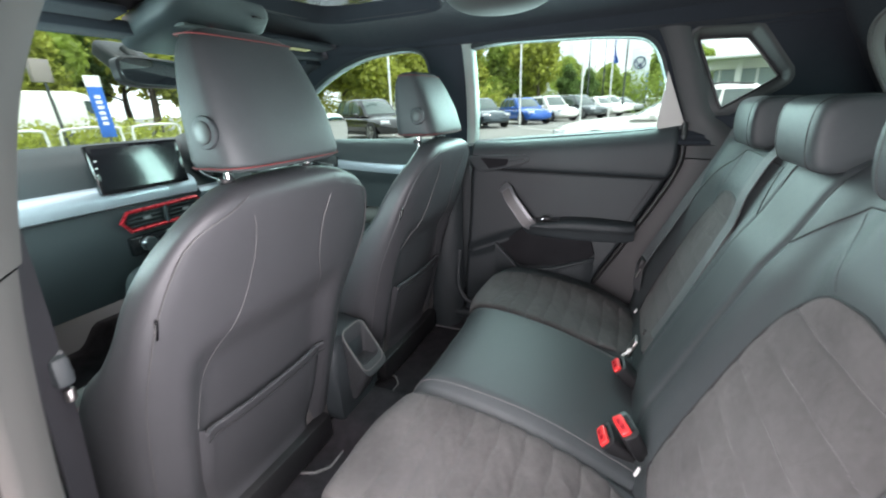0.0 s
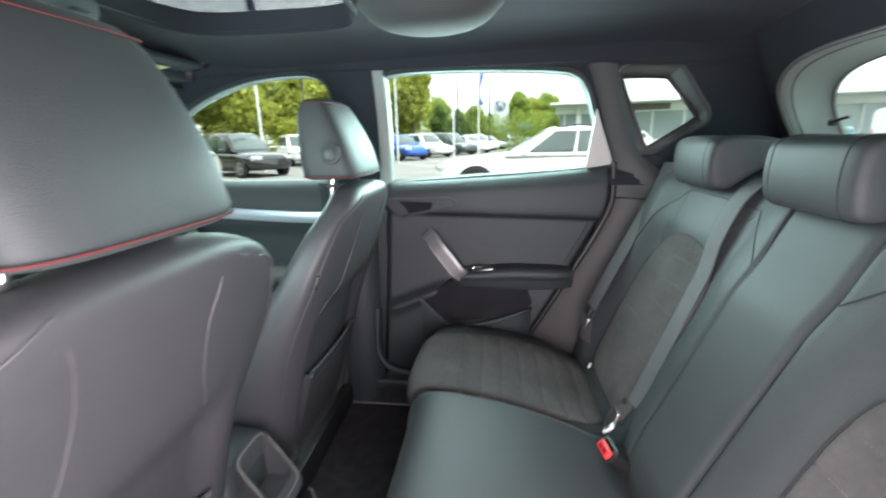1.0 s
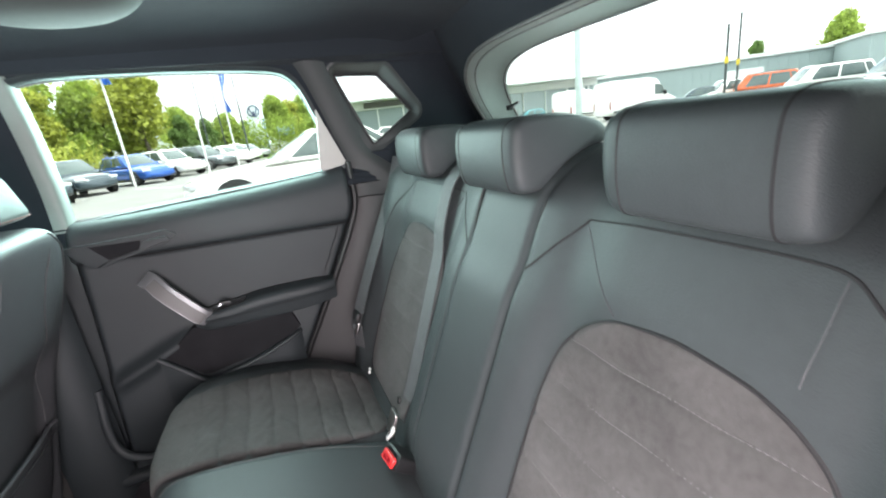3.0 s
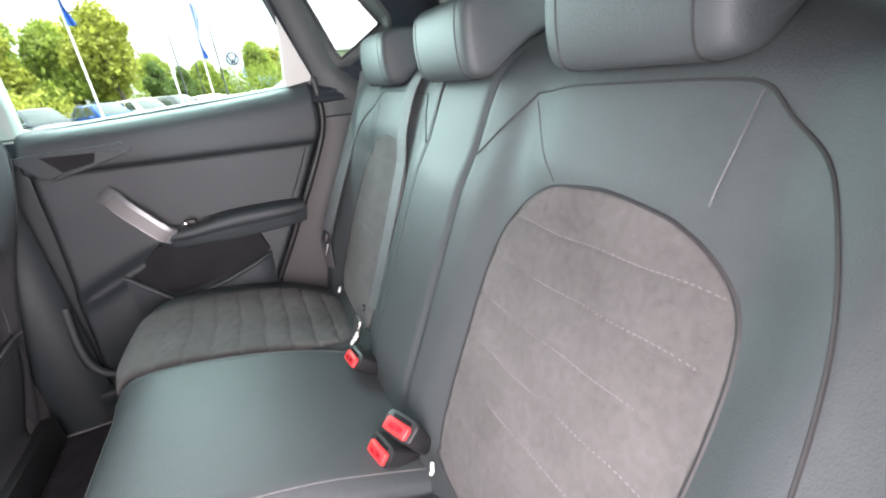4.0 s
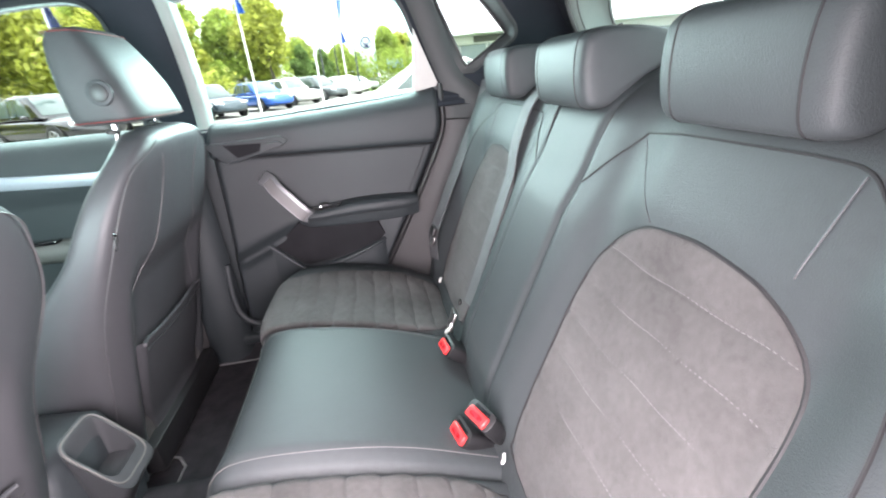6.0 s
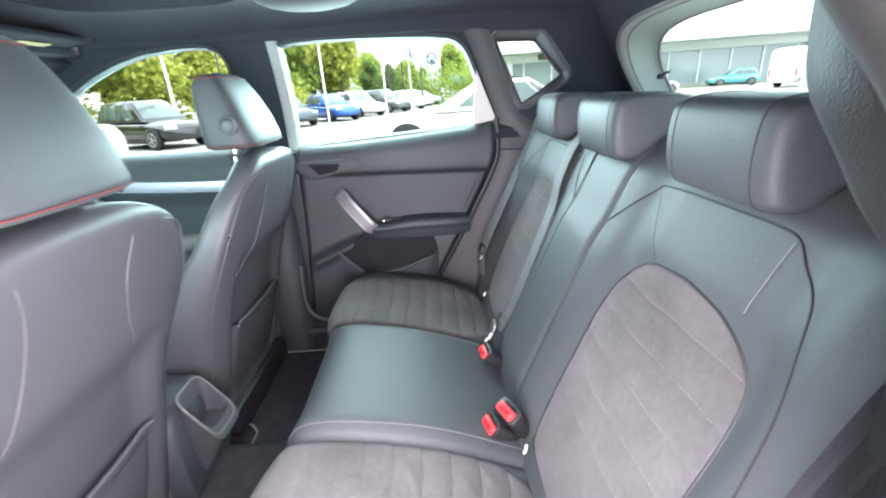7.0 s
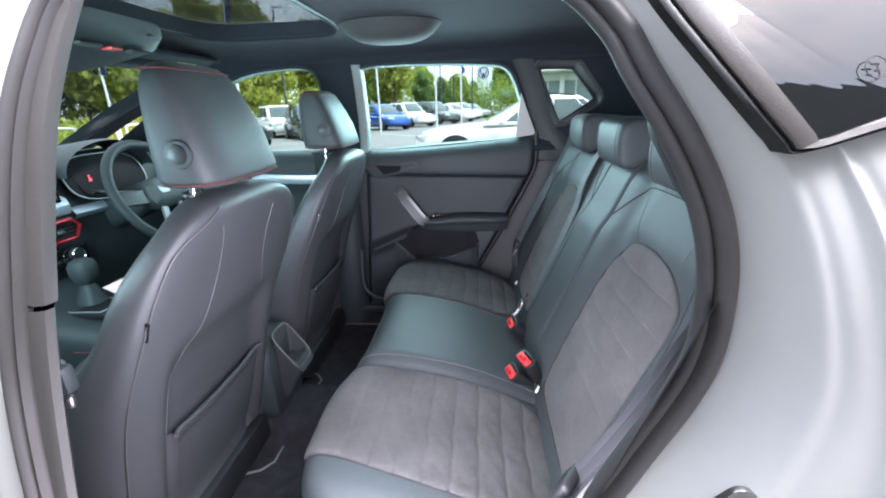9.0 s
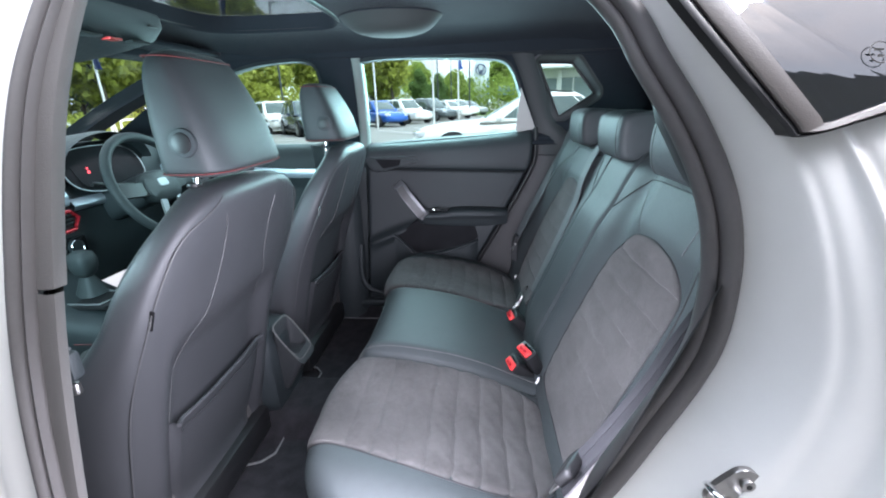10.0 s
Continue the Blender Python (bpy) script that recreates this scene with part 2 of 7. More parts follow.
def plate(outline, depth, bevel=0.0, segments=2):
    """A plate with the given outline (points in one plane, anticlockwise seen from its front), depth a vector to its back."""
    bm = bmesh.new()
    front = [bm.verts.new(Vector(q)) for q in outline]
    back = [bm.verts.new(Vector(q) + Vector(depth)) for q in outline]
    n = len(front)
    f = bm.faces.new(front)
    bm.faces.new(back[::-1])
    for i in range(n):
        bm.faces.new((front[i], back[i], back[(i + 1) % n], front[(i + 1) % n]))
    if bevel:
        bmesh.ops.bevel(bm, geom=list(f.edges), offset=bevel, segments=segments, affect="EDGES", profile=0.5)
    bmesh.ops.triangulate(bm, faces=[g for g in bm.faces if len(g.verts) > 4])
    return bm


def cylinder(radius, depth, at, axis, sides=24, bevel=0.0, top=None):
    bm = bmesh.new()
    bmesh.ops.create_cone(bm, cap_ends=True, segments=sides, radius1=radius, radius2=radius if top is None else top, depth=depth)
    if bevel:
        bmesh.ops.bevel(bm, geom=[e for e in bm.edges if any(len(f.verts) > 4 for f in e.link_faces)], offset=bevel, segments=2, affect="EDGES", profile=0.5)
    bmesh.ops.transform(bm, matrix=Matrix.Translation(at) @ Vector(axis).to_track_quat("Z", "Y").to_matrix().to_4x4(), verts=bm.verts)
    return bm


def superellipse(n, count, a, b):
    """Points of a rounded rectangle's outline of half sizes a, b."""
    out = []
    for i in range(count):
        t = 2 * math.pi * i / count
        c, s = math.cos(t), math.sin(t)
        out.append((a * math.copysign(abs(c) ** (2 / n), c), b * math.copysign(abs(s) ** (2 / n), s)))
    return out


def step(a, b, x):
    t = min(max((x - a) / (b - a), 0), 1)
    return t * t * (3 - 2 * t)


def curve_table(table, x):
    """A smooth curve through rows of (x, value)."""
    xs = [r[0] for r in table]
    x = min(max(x, xs[0]), xs[-1])
    i = max(j for j in range(len(xs)) if xs[j] <= x)
    if i == len(xs) - 1:
        return table[-1][1]
    h = xs[i + 1] - xs[i]
    f = (x - xs[i]) / h

    def slope(j):
        if j in (0, len(xs) - 1):
            k = min(max(j, 1), len(xs) - 1)
            return (table[k][1] - table[k - 1][1]) / (xs[k] - xs[k - 1])
        return (table[j + 1][1] - table[j - 1][1]) / (xs[j + 1] - xs[j - 1])

    a, b = table[i][1], table[i + 1][1]
    return (2 * f ** 3 - 3 * f * f + 1) * a + (f ** 3 - 2 * f * f + f) * h * slope(i) + (3 * f * f - 2 * f ** 3) * b + (f ** 3 - f * f) * h * slope(i + 1)


def skin(name, surface, us, vs, mat, parent=None, label="", back=None, **tags):
    """A sheet over the function surface(u, v); back: a vector that gives it thickness."""
    verts = [surface(u, v) for v in vs for u in us]
    n, k = len(us), len(vs)
    faces = [(j * n + i, j * n + i + 1, (j + 1) * n + i + 1, (j + 1) * n + i) for j in range(k - 1) for i in range(n - 1)]
    if back is not None:
        m = len(verts)
        verts += [Vector(v) + Vector(back) for v in verts]
        faces += [tuple(m + q for q in f[::-1]) for f in faces]
        rim = list(range(n)) + [j * n + n - 1 for j in range(1, k)] + [(k - 1) * n + i for i in range(n - 2, -1, -1)] + [j * n for j in range(k - 2, 0, -1)]
        faces += [(b, a, m + a, m + b) for a, b in zip(rim, rim[1:] + rim[:1])]
    ob = mesh(name, verts, faces, mat, parent, label, **tags)
    return ob


def patch_rows(name, surface, rows, half, mat, parent, proud=0.004, relief=None, label="", across=70, flip=False):
    """A padded panel on surface(u, v), row by row: rows of u, half(u) gives its (from, to) in v. Its rim turns down into the joint."""
    d = 1e-3
    verts, faces = [], []
    n = len(rows)
    qs = [math.sin(math.pi / 2 * (-1 + 2 * i / (across - 1))) * 0.35 + 0.65 * (-1 + 2 * i / (across - 1)) for i in range(across)]
    for j, u in enumerate(rows):
        v0, v1 = half(u)
        for i, q in enumerate(qs):
            v = (v0 + v1) / 2 + (v1 - v0) / 2 * q
            p = Vector(surface(u, v))
            nrm = (Vector(surface(u + d, v)) - p).cross(Vector(surface(u, v + d)) - p).normalized()
            gap = min((1 - abs(q)) * abs(v1 - v0) / 2, abs(u - rows[0]) * 0.5, abs(u - rows[-1]) * 0.5)
            h = -0.002 if j in (0, n - 1) or i in (0, across - 1) else proud * min(1.0, math.sqrt(gap / 0.012)) + (relief(u, v) if relief else 0)
            verts.append(p + nrm * h)
    for j in range(n - 1):
        for i in range(across - 1):
            k = j * across + i
            faces.append((k, k + 1, k + across + 1, k + across) if not flip else (k, k + across, k + across + 1, k + 1))
    return mesh(name, verts, faces, mat, parent, label)


def seam(name, surface, line, mat, parent, radius=0.0013, lift=0.0006, n=60, closed=False, label=""):
    """A sewn seam along (u, v) points of a surface."""
    pts = [surface(q.x, q.y) for q in smooth_line([(*q, 0) for q in line], n, closed)]
    d = 1e-3
    out = []
    for q, s in zip(smooth_line([(*q, 0) for q in line], n, closed), pts):
        p = Vector(s)
        nrm = (Vector(surface(q.x + d, q.y)) - p).cross(Vector(surface(q.x, q.y + d)) - p).normalized()
        out.append(p + nrm * lift)
    return part(name, tube(out, radius, 6, closed), mat, parent, label)


def stitches(name, surface, line, mat, parent, count, length=0.004, radius=0.0008, lift=0.001):
    """A row of single stitches along (u, v) points of a surface, as one thread."""
    pts = [Vector(surface(q.x, q.y)) for q in smooth_line([(*q, 0) for q in line], count * 3)]
    d = 1e-3
    q0 = Vector((*line[len(line) // 2], 0))
    p = Vector(surface(q0.x, q0.y))
    nrm = (Vector(surface(q0.x + d, q0.y)) - p).cross(Vector(surface(q0.x, q0.y + d)) - p).normalized()
    bms = [tube([pts[i] + nrm * lift, pts[i + 1] + nrm * lift * 1.6, pts[i + 2] + nrm * lift], radius, 4) for i in range(0, len(pts) - 2, 3)]
    return part(name, join(*bms), mat, parent)


YC = 0.01            # the car's centre line

# ---- rear bench ----
YB = -0.010          # the bench's middle
SEATS = (-0.332, 0.312)


def cushion(u, y):
    a = abs(y - YB)
    xf = curve_table([(0, -0.438), (0.12, -0.440), (0.19, -0.452), (0.30, -0.480), (0.42, -0.476), (0.50, -0.458), (0.56, -0.412), (0.60, -0.35), (0.64, -0.27)], a)
    k = curve_table([(0, 0.050), (0.15, 0.014), (0.28, 0.0), (0.36, 0.014), (0.44, 0.05), (0.6, 0.16), (0.8, 0.32), (1.0, 0.50)], u)
    z = curve_table([(0, 0.42), (0.15, 0.55), (0.28, 0.640), (0.36, 0.684), (0.44, 0.703), (0.6, 0.694), (0.8, 0.657), (1.0, 0.592)], u)
    x = xf + k * (0.02 - xf) / 0.50
    raised = 0.016 * (1 - step(0.155, 0.195, a)) * (1 - 0.7 * step(0.7, 1, u)) - 0.012 * math.exp(-((a - 0.197) / 0.007) ** 2)
    raised -= 0.34 * max(0, a - 0.49) * step(0.49, 0.60, a) + 0.20 * max(0, a - 0.585) * step(0.585, 0.64, a)
    raised -= 0.010 * math.exp(-((a - 0.35) / 0.10) ** 2)
    top = step(0.25, 0.5, u)
    return Vector((x - raised * (1 - top) * 0.6, y, z + raised * top))


def backrest(z, y):
    """The front of the backrest; past 1.118 it turns over the top."""
    a = abs(y - YB)
    x = curve_table([(0.52, -0.03), (0.58, -0.021), (0.63, 0.0), (0.84, 0.089), (1.014, 0.163), (1.09, 0.196), (1.118, 0.210), (1.15, 0.230), (1.20, 0.270), (1.26, 0.325), (1.33, 0.365)], z)
    zz = z if z < 1.118 else curve_table([(1.118, 1.118), (1.15, 1.144), (1.20, 1.172), (1.26, 1.186), (1.33, 1.150)], z)
    arch = 1 - step(0.97, 1.045, z)
    bump = 0.028 * (1 - step(0.060, 0.20, a)) + 0.005 * math.exp(-((a - 0.135) / 0.03) ** 2)
    bump += 0.034 * step(0.455, 0.53, a) - 0.02 * step(0.56, 0.63, a)
    bump = bump * (0.68 + 0.32 * arch) * step(0.56, 0.70, z) + 0.016 * (1 - arch) * step(0.15, 0.25, a)
    bump -= 0.007 * math.exp(-((a - 0.083) / 0.005) ** 2) * step(0.6, 0.7, z)
    bump -= 0.10 * step(0.60, 0.66, a)
    bump *= 1 - 0.8 * step(1.10, 1.2, z)
    return Vector((x - bump * 0.92, y, zz + bump * 0.39))


bench = thing("rear_bench", "black leather rear bench with grey suede inserts", "car seat")
lin = lambda a, b, n: [a + (b - a) * i / (n - 1) for i in range(n)]
skin("seat_cushion", cushion, lin(0, 1, 56), lin(YB - 0.64, YB + 0.64, 210), LEATHER, bench, "black leather cushion with a raised middle")
skin("backrest", backrest, lin(0.54, 1.33, 90), lin(YB - 0.655, YB + 0.655, 230), LEATHER, bench, "black leather backrest with side bolsters")
for sgn, c in ((-1, SEATS[0]), (1, SEATS[1])):
    # seat inserts, ribbed across
    def ribs(u, v):
        x = cushion(u, v).x + 0.0016 * math.sin(v * 31) + 0.0012 * math.sin(v * 83 + 1.3)
        pillow = abs(math.sin(math.pi * (x + 0.391) / 0.0484)) ** 0.42
        pucker = 0.0007 * math.sin(v * 140 + 3.1 * math.sin(x * 60)) * math.sin(x * 95 + v * 22) + 0.0006 * math.sin(v * 71 + x * 133)
        on = step(-0.425, -0.365, x)
        return ((pillow - 0.9) * 0.0068 * on + pucker * (0.4 + 0.6 * on)) * step(0.0, 0.010, 0.165 - abs(abs(v - YB) - 0.352))

    def insert_half(u):
        p = (u - 0.60) / 0.372
        w = max(1 - abs(p) ** 4.6, 0.0) ** (1 / 4.6) * 0.152 * (1 + 0.10 * (u - 0.6)) * (1 - 0.10 * step(0.42, 0.22, u))
        wo = w / 0.152 * curve_table([(0.22, 0.116), (0.45, 0.122), (0.60, 0.142), (0.80, 0.160), (1.0, 0.160)], u)
        return (YB + sgn * 0.352 - (w if sgn > 0 else wo), YB + sgn * 0.352 + (wo if sgn > 0 else w))

    rows_u = [0.60 + 0.371 * (0.30 * math.sin(math.pi / 2 * k) + 0.70 * k) for k in lin(-1, 1, 300)]
    patch_rows("seat_insert", cushion, rows_u, insert_half, SUEDE, bench, 0.0055, ribs, "grey suede insert sewn in ribs")
    edge = [(u, insert_half(u)[0]) for u in rows_u[5:-5:11]] + [(u, insert_half(u)[1]) for u in rows_u[-6:5:-11]]
    seam("seam", cushion, edge, GREY_THREAD, bench, 0.0020, -0.0006, 150, True)
    # back inserts, stitched across
    rows = (0.975, 0.924, 0.872, 0.820, 0.768, 0.716)

    def quilt(u, v):
        sag = 0.0018 * math.sin(v * 19 + 0.6) + 0.0008 * math.sin(v * 61)
        crease = sum(math.exp(-abs(u - g + sag) / 0.0042) for g in rows)
        return -0.0026 * crease + 0.0007 * math.sin(v * 47 + 2.2 * math.sin(u * 41)) * math.sin(u * 88 + v * 15)

    def back_half(z):
        w = curve_table([(0.634, 0.090), (0.640, 0.115), (0.665, 0.138), (0.73, 0.146), (0.82, 0.148), (0.90, 0.147), (0.955, 0.138), (0.985, 0.120), (1.004, 0.094), (1.014, 0.068), (1.020, 0.040), (1.0225, 0.010)], z)
        return (c - 0.003 - w - 0.004 * (sgn < 0), c + w + 0.003)

    rows_z = lin(0.634, 0.95, 66) + lin(0.954, 1.0225, 34)
    patch_rows("back_insert", backrest, rows_z, back_half, SUEDE, bench, 0.004, quilt, "grey suede back insert with stitched lines")
    edge = [(z, back_half(z)[0]) for z in rows_z[1:66:5] + rows_z[66::3]] + [(z, back_half(z)[1]) for z in (rows_z[1:66:5] + rows_z[66::3])[::-1]]
    seam("seam", backrest, edge, GREY_THREAD, bench, 0.0022, 0.0, 170, True)
    for g in rows[:5]:
        stitches("stitching", backrest, [(g - 0.0018 * math.sin(y * 19 + 0.6) - 0.0008 * math.sin(y * 61), y) for y in lin(c - 0.128, c + 0.128, 14)], PALE_THREAD, bench, 44, radius=0.0006, lift=0.0016)
    # leather seams
    for line in ([(1.107, c + sgn * -0.152), (1.110, c + sgn * -0.08), (1.111, c + sgn * 0.02), (1.111, c + sgn * 0.07), (1.107, c + sgn * 0.104), (1.088, c + sgn * 0.128), (1.055, c + sgn * 0.166), (0.98, c + sgn * 0.198), (0.88, c + sgn * 0.214), (0.76, c + sgn * 0.220)],
                 [(1.107, c + sgn * -0.152), (1.069, c + sgn * -0.190), (1.028, c + sgn * -0.231)],
                 [(1.020, c + sgn * -0.07), (1.059, c + sgn * -0.114), (1.098, c + sgn * -0.150)],
                 [(1.030, c + sgn * 0.099), (1.07, c + sgn * 0.102), (1.104, c + sgn * 0.104)]):
        seam("seam", backrest, line, LEATHER_SIDE if line[0][0] < 1.1 else GREY_THREAD, bench, 0.0009 if line[0][0] < 1.1 else 0.0014, 0.0002)
    seam("seam", backrest, [(0.66, YB + sgn * 0.083), (0.85, YB + sgn * 0.083), (1.02, YB + sgn * 0.084), (1.12, YB + sgn * 0.09)], GREY_THREAD, bench, 0.0016, 0.0)
    seam("seam", cushion, [(0.30, YB + sgn * 0.172), (0.5, YB + sgn * 0.17), (0.8, YB + sgn * 0.165), (0.97, YB + sgn * 0.165)], PALE_THREAD, bench, 0.0007, 0.0004)
seam("seam", cushion, [(0.335, YB - 0.19), (0.35, YB - 0.1), (0.35, YB + 0.1), (0.335, YB + 0.19)], GREY_THREAD, bench, 0.0012, 0.0004)


def rear_headrest(yc, width, label):
    head = thing("rear_headrest", label, "headrest", group="rear headrests")
    prof = smooth_line([(0.178, 0, 1.131), (0.164, 0, 1.143), (0.158, 0, 1.178), (0.160, 0, 1.214), (0.168, 0, 1.230), (0.190, 0, 1.238), (0.24, 0, 1.238), (0.285, 0, 1.232), (0.322, 0, 1.220),
                        (0.336, 0, 1.204), (0.332, 0, 1.190), (0.300, 0, 1.184), (0.262, 0, 1.170), (0.232, 0, 1.150), (0.205, 0, 1.131)], 56, True)
    mid = Vector((0.225, 0, 1.190))
    rings = []
    for i in range(33):
        t = -1 + 2 * i / 32
        t = math.copysign(abs(t) ** 0.7, t)
        k = 0.78 + 0.22 * max(1 - abs(t) ** 9, 0) ** 0.5
        rings.append([Vector((mid.x + (p.x - mid.x) * k, yc + t * width / 2, mid.z + (p.z - mid.z) * k)) for p in prof])
    part("pad", loft(rings), LEATHER, head, angle=70)
    for sgn in (-1, 1):
        y = yc + sgn * width * 0.36
        line = [mid + Vector(((p.x - mid.x) * 0.985, 0, (p.z - mid.z) * 0.985)) for p in prof[-6:] + prof[:32]]
        part("seam", tube([Vector((p.x, y, p.z)) for p in line], 0.0016, 6), GREY_THREAD, head)
        part("post", cylinder(0.0055, 0.07, (0.262, yc + sgn * 0.055, 1.155), (0.2, 0, 1), 12), CHROME, head)
        part("collar", cylinder(0.014, 0.014, (0.258, yc + sgn * 0.055, 1.140), (0.2, 0, 1), 16, 0.003), PLASTIC_DARK, head)
    return head


rear_headrest(-0.330, 0.192, "black leather low headrest on the rear bench")
rear_headrest(0.018, 0.195, "black leather low headrest on the rear bench")
rear_headrest(0.372, 0.190, "black leather low headrest on the rear bench")


# ---- belts, buckles and tags on the bench ----
def buckle(at, turn, label):
    b = thing("belt_buckle", label, "seat belt buckle", group="rear belt buckles")
    m = Matrix.Translation(at) @ Euler([radians(v) for v in turn]).to_matrix().to_4x4()
    part("housing", loft([[Vector((p * a, q * c, z)) for p, q in superellipse(4.5, 28, 1, 1)] for a, c, z in ((0.008, 0.018, -0.070), (0.013, 0.024, -0.066), (0.0155, 0.0275, -0.035), (0.0165, 0.0290, -0.004), (0.0160, 0.0285, 0.002), (0.0140, 0.0265, 0.003))]), PLASTIC_DARK, b, angle=50)
    button = part("release_button", box(0.019, 0.042, 0.013, (-0.004, 0, 0.003), 0.0035, 3), RED, b, "red release button")
    part("press_mark", box(0.008, 0.026, 0.0006, (-0.005, 0, 0.0096), 0.0002, 1), RED_TRIM, button)
    part("slot", box(0.0045, 0.032, 0.004, (0.0095, 0, 0.003)), GLOSS_BLACK, b)
    part("stalk", box(0.012, 0.030, 0.09, (0.0, 0, -0.10), 0.004, 2), PLASTIC_DARK, b)
    b.matrix_world = m
    return b


buckle((-0.048, 0.077, 0.662), (0, -46, 8), "black belt buckle with a red button in the seat joint")
buckle((-0.036, -0.167, 0.697), (4, -28, 24), "black belt buckle with a red button in the seat joint")
buckle((-0.064, -0.142, 0.645), (0, -50, 14), "black belt buckle with a red button in the seat joint")


def lifted_line(surface, line, lift, n=30):
    d, out = 1e-3, []
    for q in smooth_line([(*q, 0) for q in line], n):
        p = Vector(surface(q.x, q.y))
        nrm = (Vector(surface(q.x + d, q.y)) - p).cross(Vector(surface(q.x, q.y + d)) - p).normalized()
        out.append(p + nrm * lift)
    return out


belt = thing("seat_belt", "black webbing seat belt lying on the rear backrest", "seat belt", group="rear seat belts")
part("webbing", strap(lifted_line(backrest, [(1.16, 0.215), (1.08, 0.214), (0.95, 0.200), (0.8, 0.178), (0.70, 0.160)], 0.007), 0.044, 0.0022, (-0.05, 1, 0.0)), WEBBING_LIT, belt)
part("tongue", box(0.008, 0.036, 0.05, (-0.022, 0.152, 0.675), 0.003, 2, Euler((0, radians(20), 0)).to_matrix().to_4x4()), STEEL, belt, "steel belt tongue")
part("stop_button", cylinder(0.007, 0.006, (0.0, 0.158, 0.715), (-1, 0, 0.4), 14, 0.002), PLASTIC_DARK, belt)
belt = thing("seat_belt", "black webbing seat belt beside the far seat and door", "seat belt", group="rear seat belts")
part("webbing", strap([(0.20, 0.575, 1.17), (0.170, 0.560, 1.10), (0.10, 0.532, 0.97), (0.035, 0.505, 0.85), (-0.010, 0.480, 0.765), (-0.012, 0.475, 0.69)], 0.042, 0.0022, (-0.45, 1, -0.1)), WEBBING_LIT, belt)
part("tongue", box(0.014, 0.046, 0.030, (-0.006, 0.485, 0.775), 0.005, 3, Euler((0, radians(22), 0)).to_matrix().to_4x4()), PLASTIC_DARK, belt, "black belt tongue")
part("latch_plate", box(0.004, 0.03, 0.035, (-0.012, 0.480, 0.745), 0.002, 2, Euler((0, radians(22), 0)).to_matrix().to_4x4()), STEEL, belt)
belt = thing("seat_belt", "black webbing seat belt beside the open door", "seat belt", group="rear seat belts")
near_line = smooth_line([(0.200, -0.588, 1.150), (0.113, -0.606, 1.036), (0.057, -0.613, 0.930), (0.011, -0.615, 0.850), (-0.018, -0.614, 0.803), (-0.038, -0.606, 0.755)], 28)
part("webbing", strap(near_line, 0.040, 0.0022, (-0.30, 0.9, 0.15)), WEBBING, belt)
for k in (-0.013, 0.0, 0.013):
    band = Vector((-0.30, 0.9, 0.15)).normalized() * k
    part("webbing_stripe", strap([p + band + Vector((-0.0005, -0.0013, 0.0008)) for p in near_line], 0.004, 0.0012, (-0.30, 0.9, 0.15)), WEBBING_STRIPE, belt, "paler woven stripe")
part("tongue", box(0.016, 0.052, 0.034, (-0.030, -0.608, 0.800), 0.006, 3, Euler((0, radians(28), radians(-35))).to_matrix().to_4x4()), PLASTIC_DARK, belt)
part("latch_plate", box(0.004, 0.024, 0.026, (-0.044, -0.602, 0.762), 0.002, 2, Euler((0, radians(28), radians(-35))).to_matrix().to_4x4()), STEEL, belt)
for at, sz, turn in (((-0.008, 0.423, 0.642), (0.006, 0.014, 0.010), 20), ((-0.034, 0.130, 0.668), (0.006, 0.013, 0.030), 35), ((-0.012, -0.207, 0.642), (0.005, 0.014, 0.012), 20)):
    tm = Matrix.Translation(at) @ Euler((radians(12), radians(turn), radians(-18))).to_matrix().to_4x4()
    tag = thing("child_seat_tag", "small white sewn tag in the seat joint", "label", group="seat tags")
    part("tab", box(*sz, (0, 0, 0), 0.0015, 2), WHITE_LABEL, tag)
    part("printed_mark", box(0.0008, sz[1] * 0.5, sz[2] * 0.45, (-sz[0] / 2 - 0.0002, 0, 0)), PLASTIC_DARK, tag, "dark printed mark")
    tag.matrix_world = tm

# ---- front seats ----
SEAT_W = [(0.36, 0.235), (0.45, 0.245), (0.70, 0.252), (0.90, 0.252), (1.00, 0.240), (1.06, 0.215), (1.105, 0.178), (1.13, 0.140), (1.145, 0.098), (1.151, 0.045)]
SEAT_BACK = [(0.36, -0.795), (0.45, -0.765), (0.60, -0.728), (0.74, -0.694), (0.90, -0.648), (1.00, -0.612), (1.06, -0.590), (1.105, -0.573), (1.13, -0.570), (1.145, -0.584), (1.151, -0.605)]
SEAT_D = [(0.36, 0.27), (0.45, 0.28), (0.74, 0.275), (0.82, 0.235), (0.88, 0.165), (0.94, 0.122), (1.0, 0.106), (1.06, 0.092), (1.105, 0.080), (1.13, 0.075), (1.145, 0.055), (1.151, 0.02)]


SEAM_GREY = material("grey_seam", (0.058, 0.058, 0.060), 0.5, vary=0.2, scale=200)


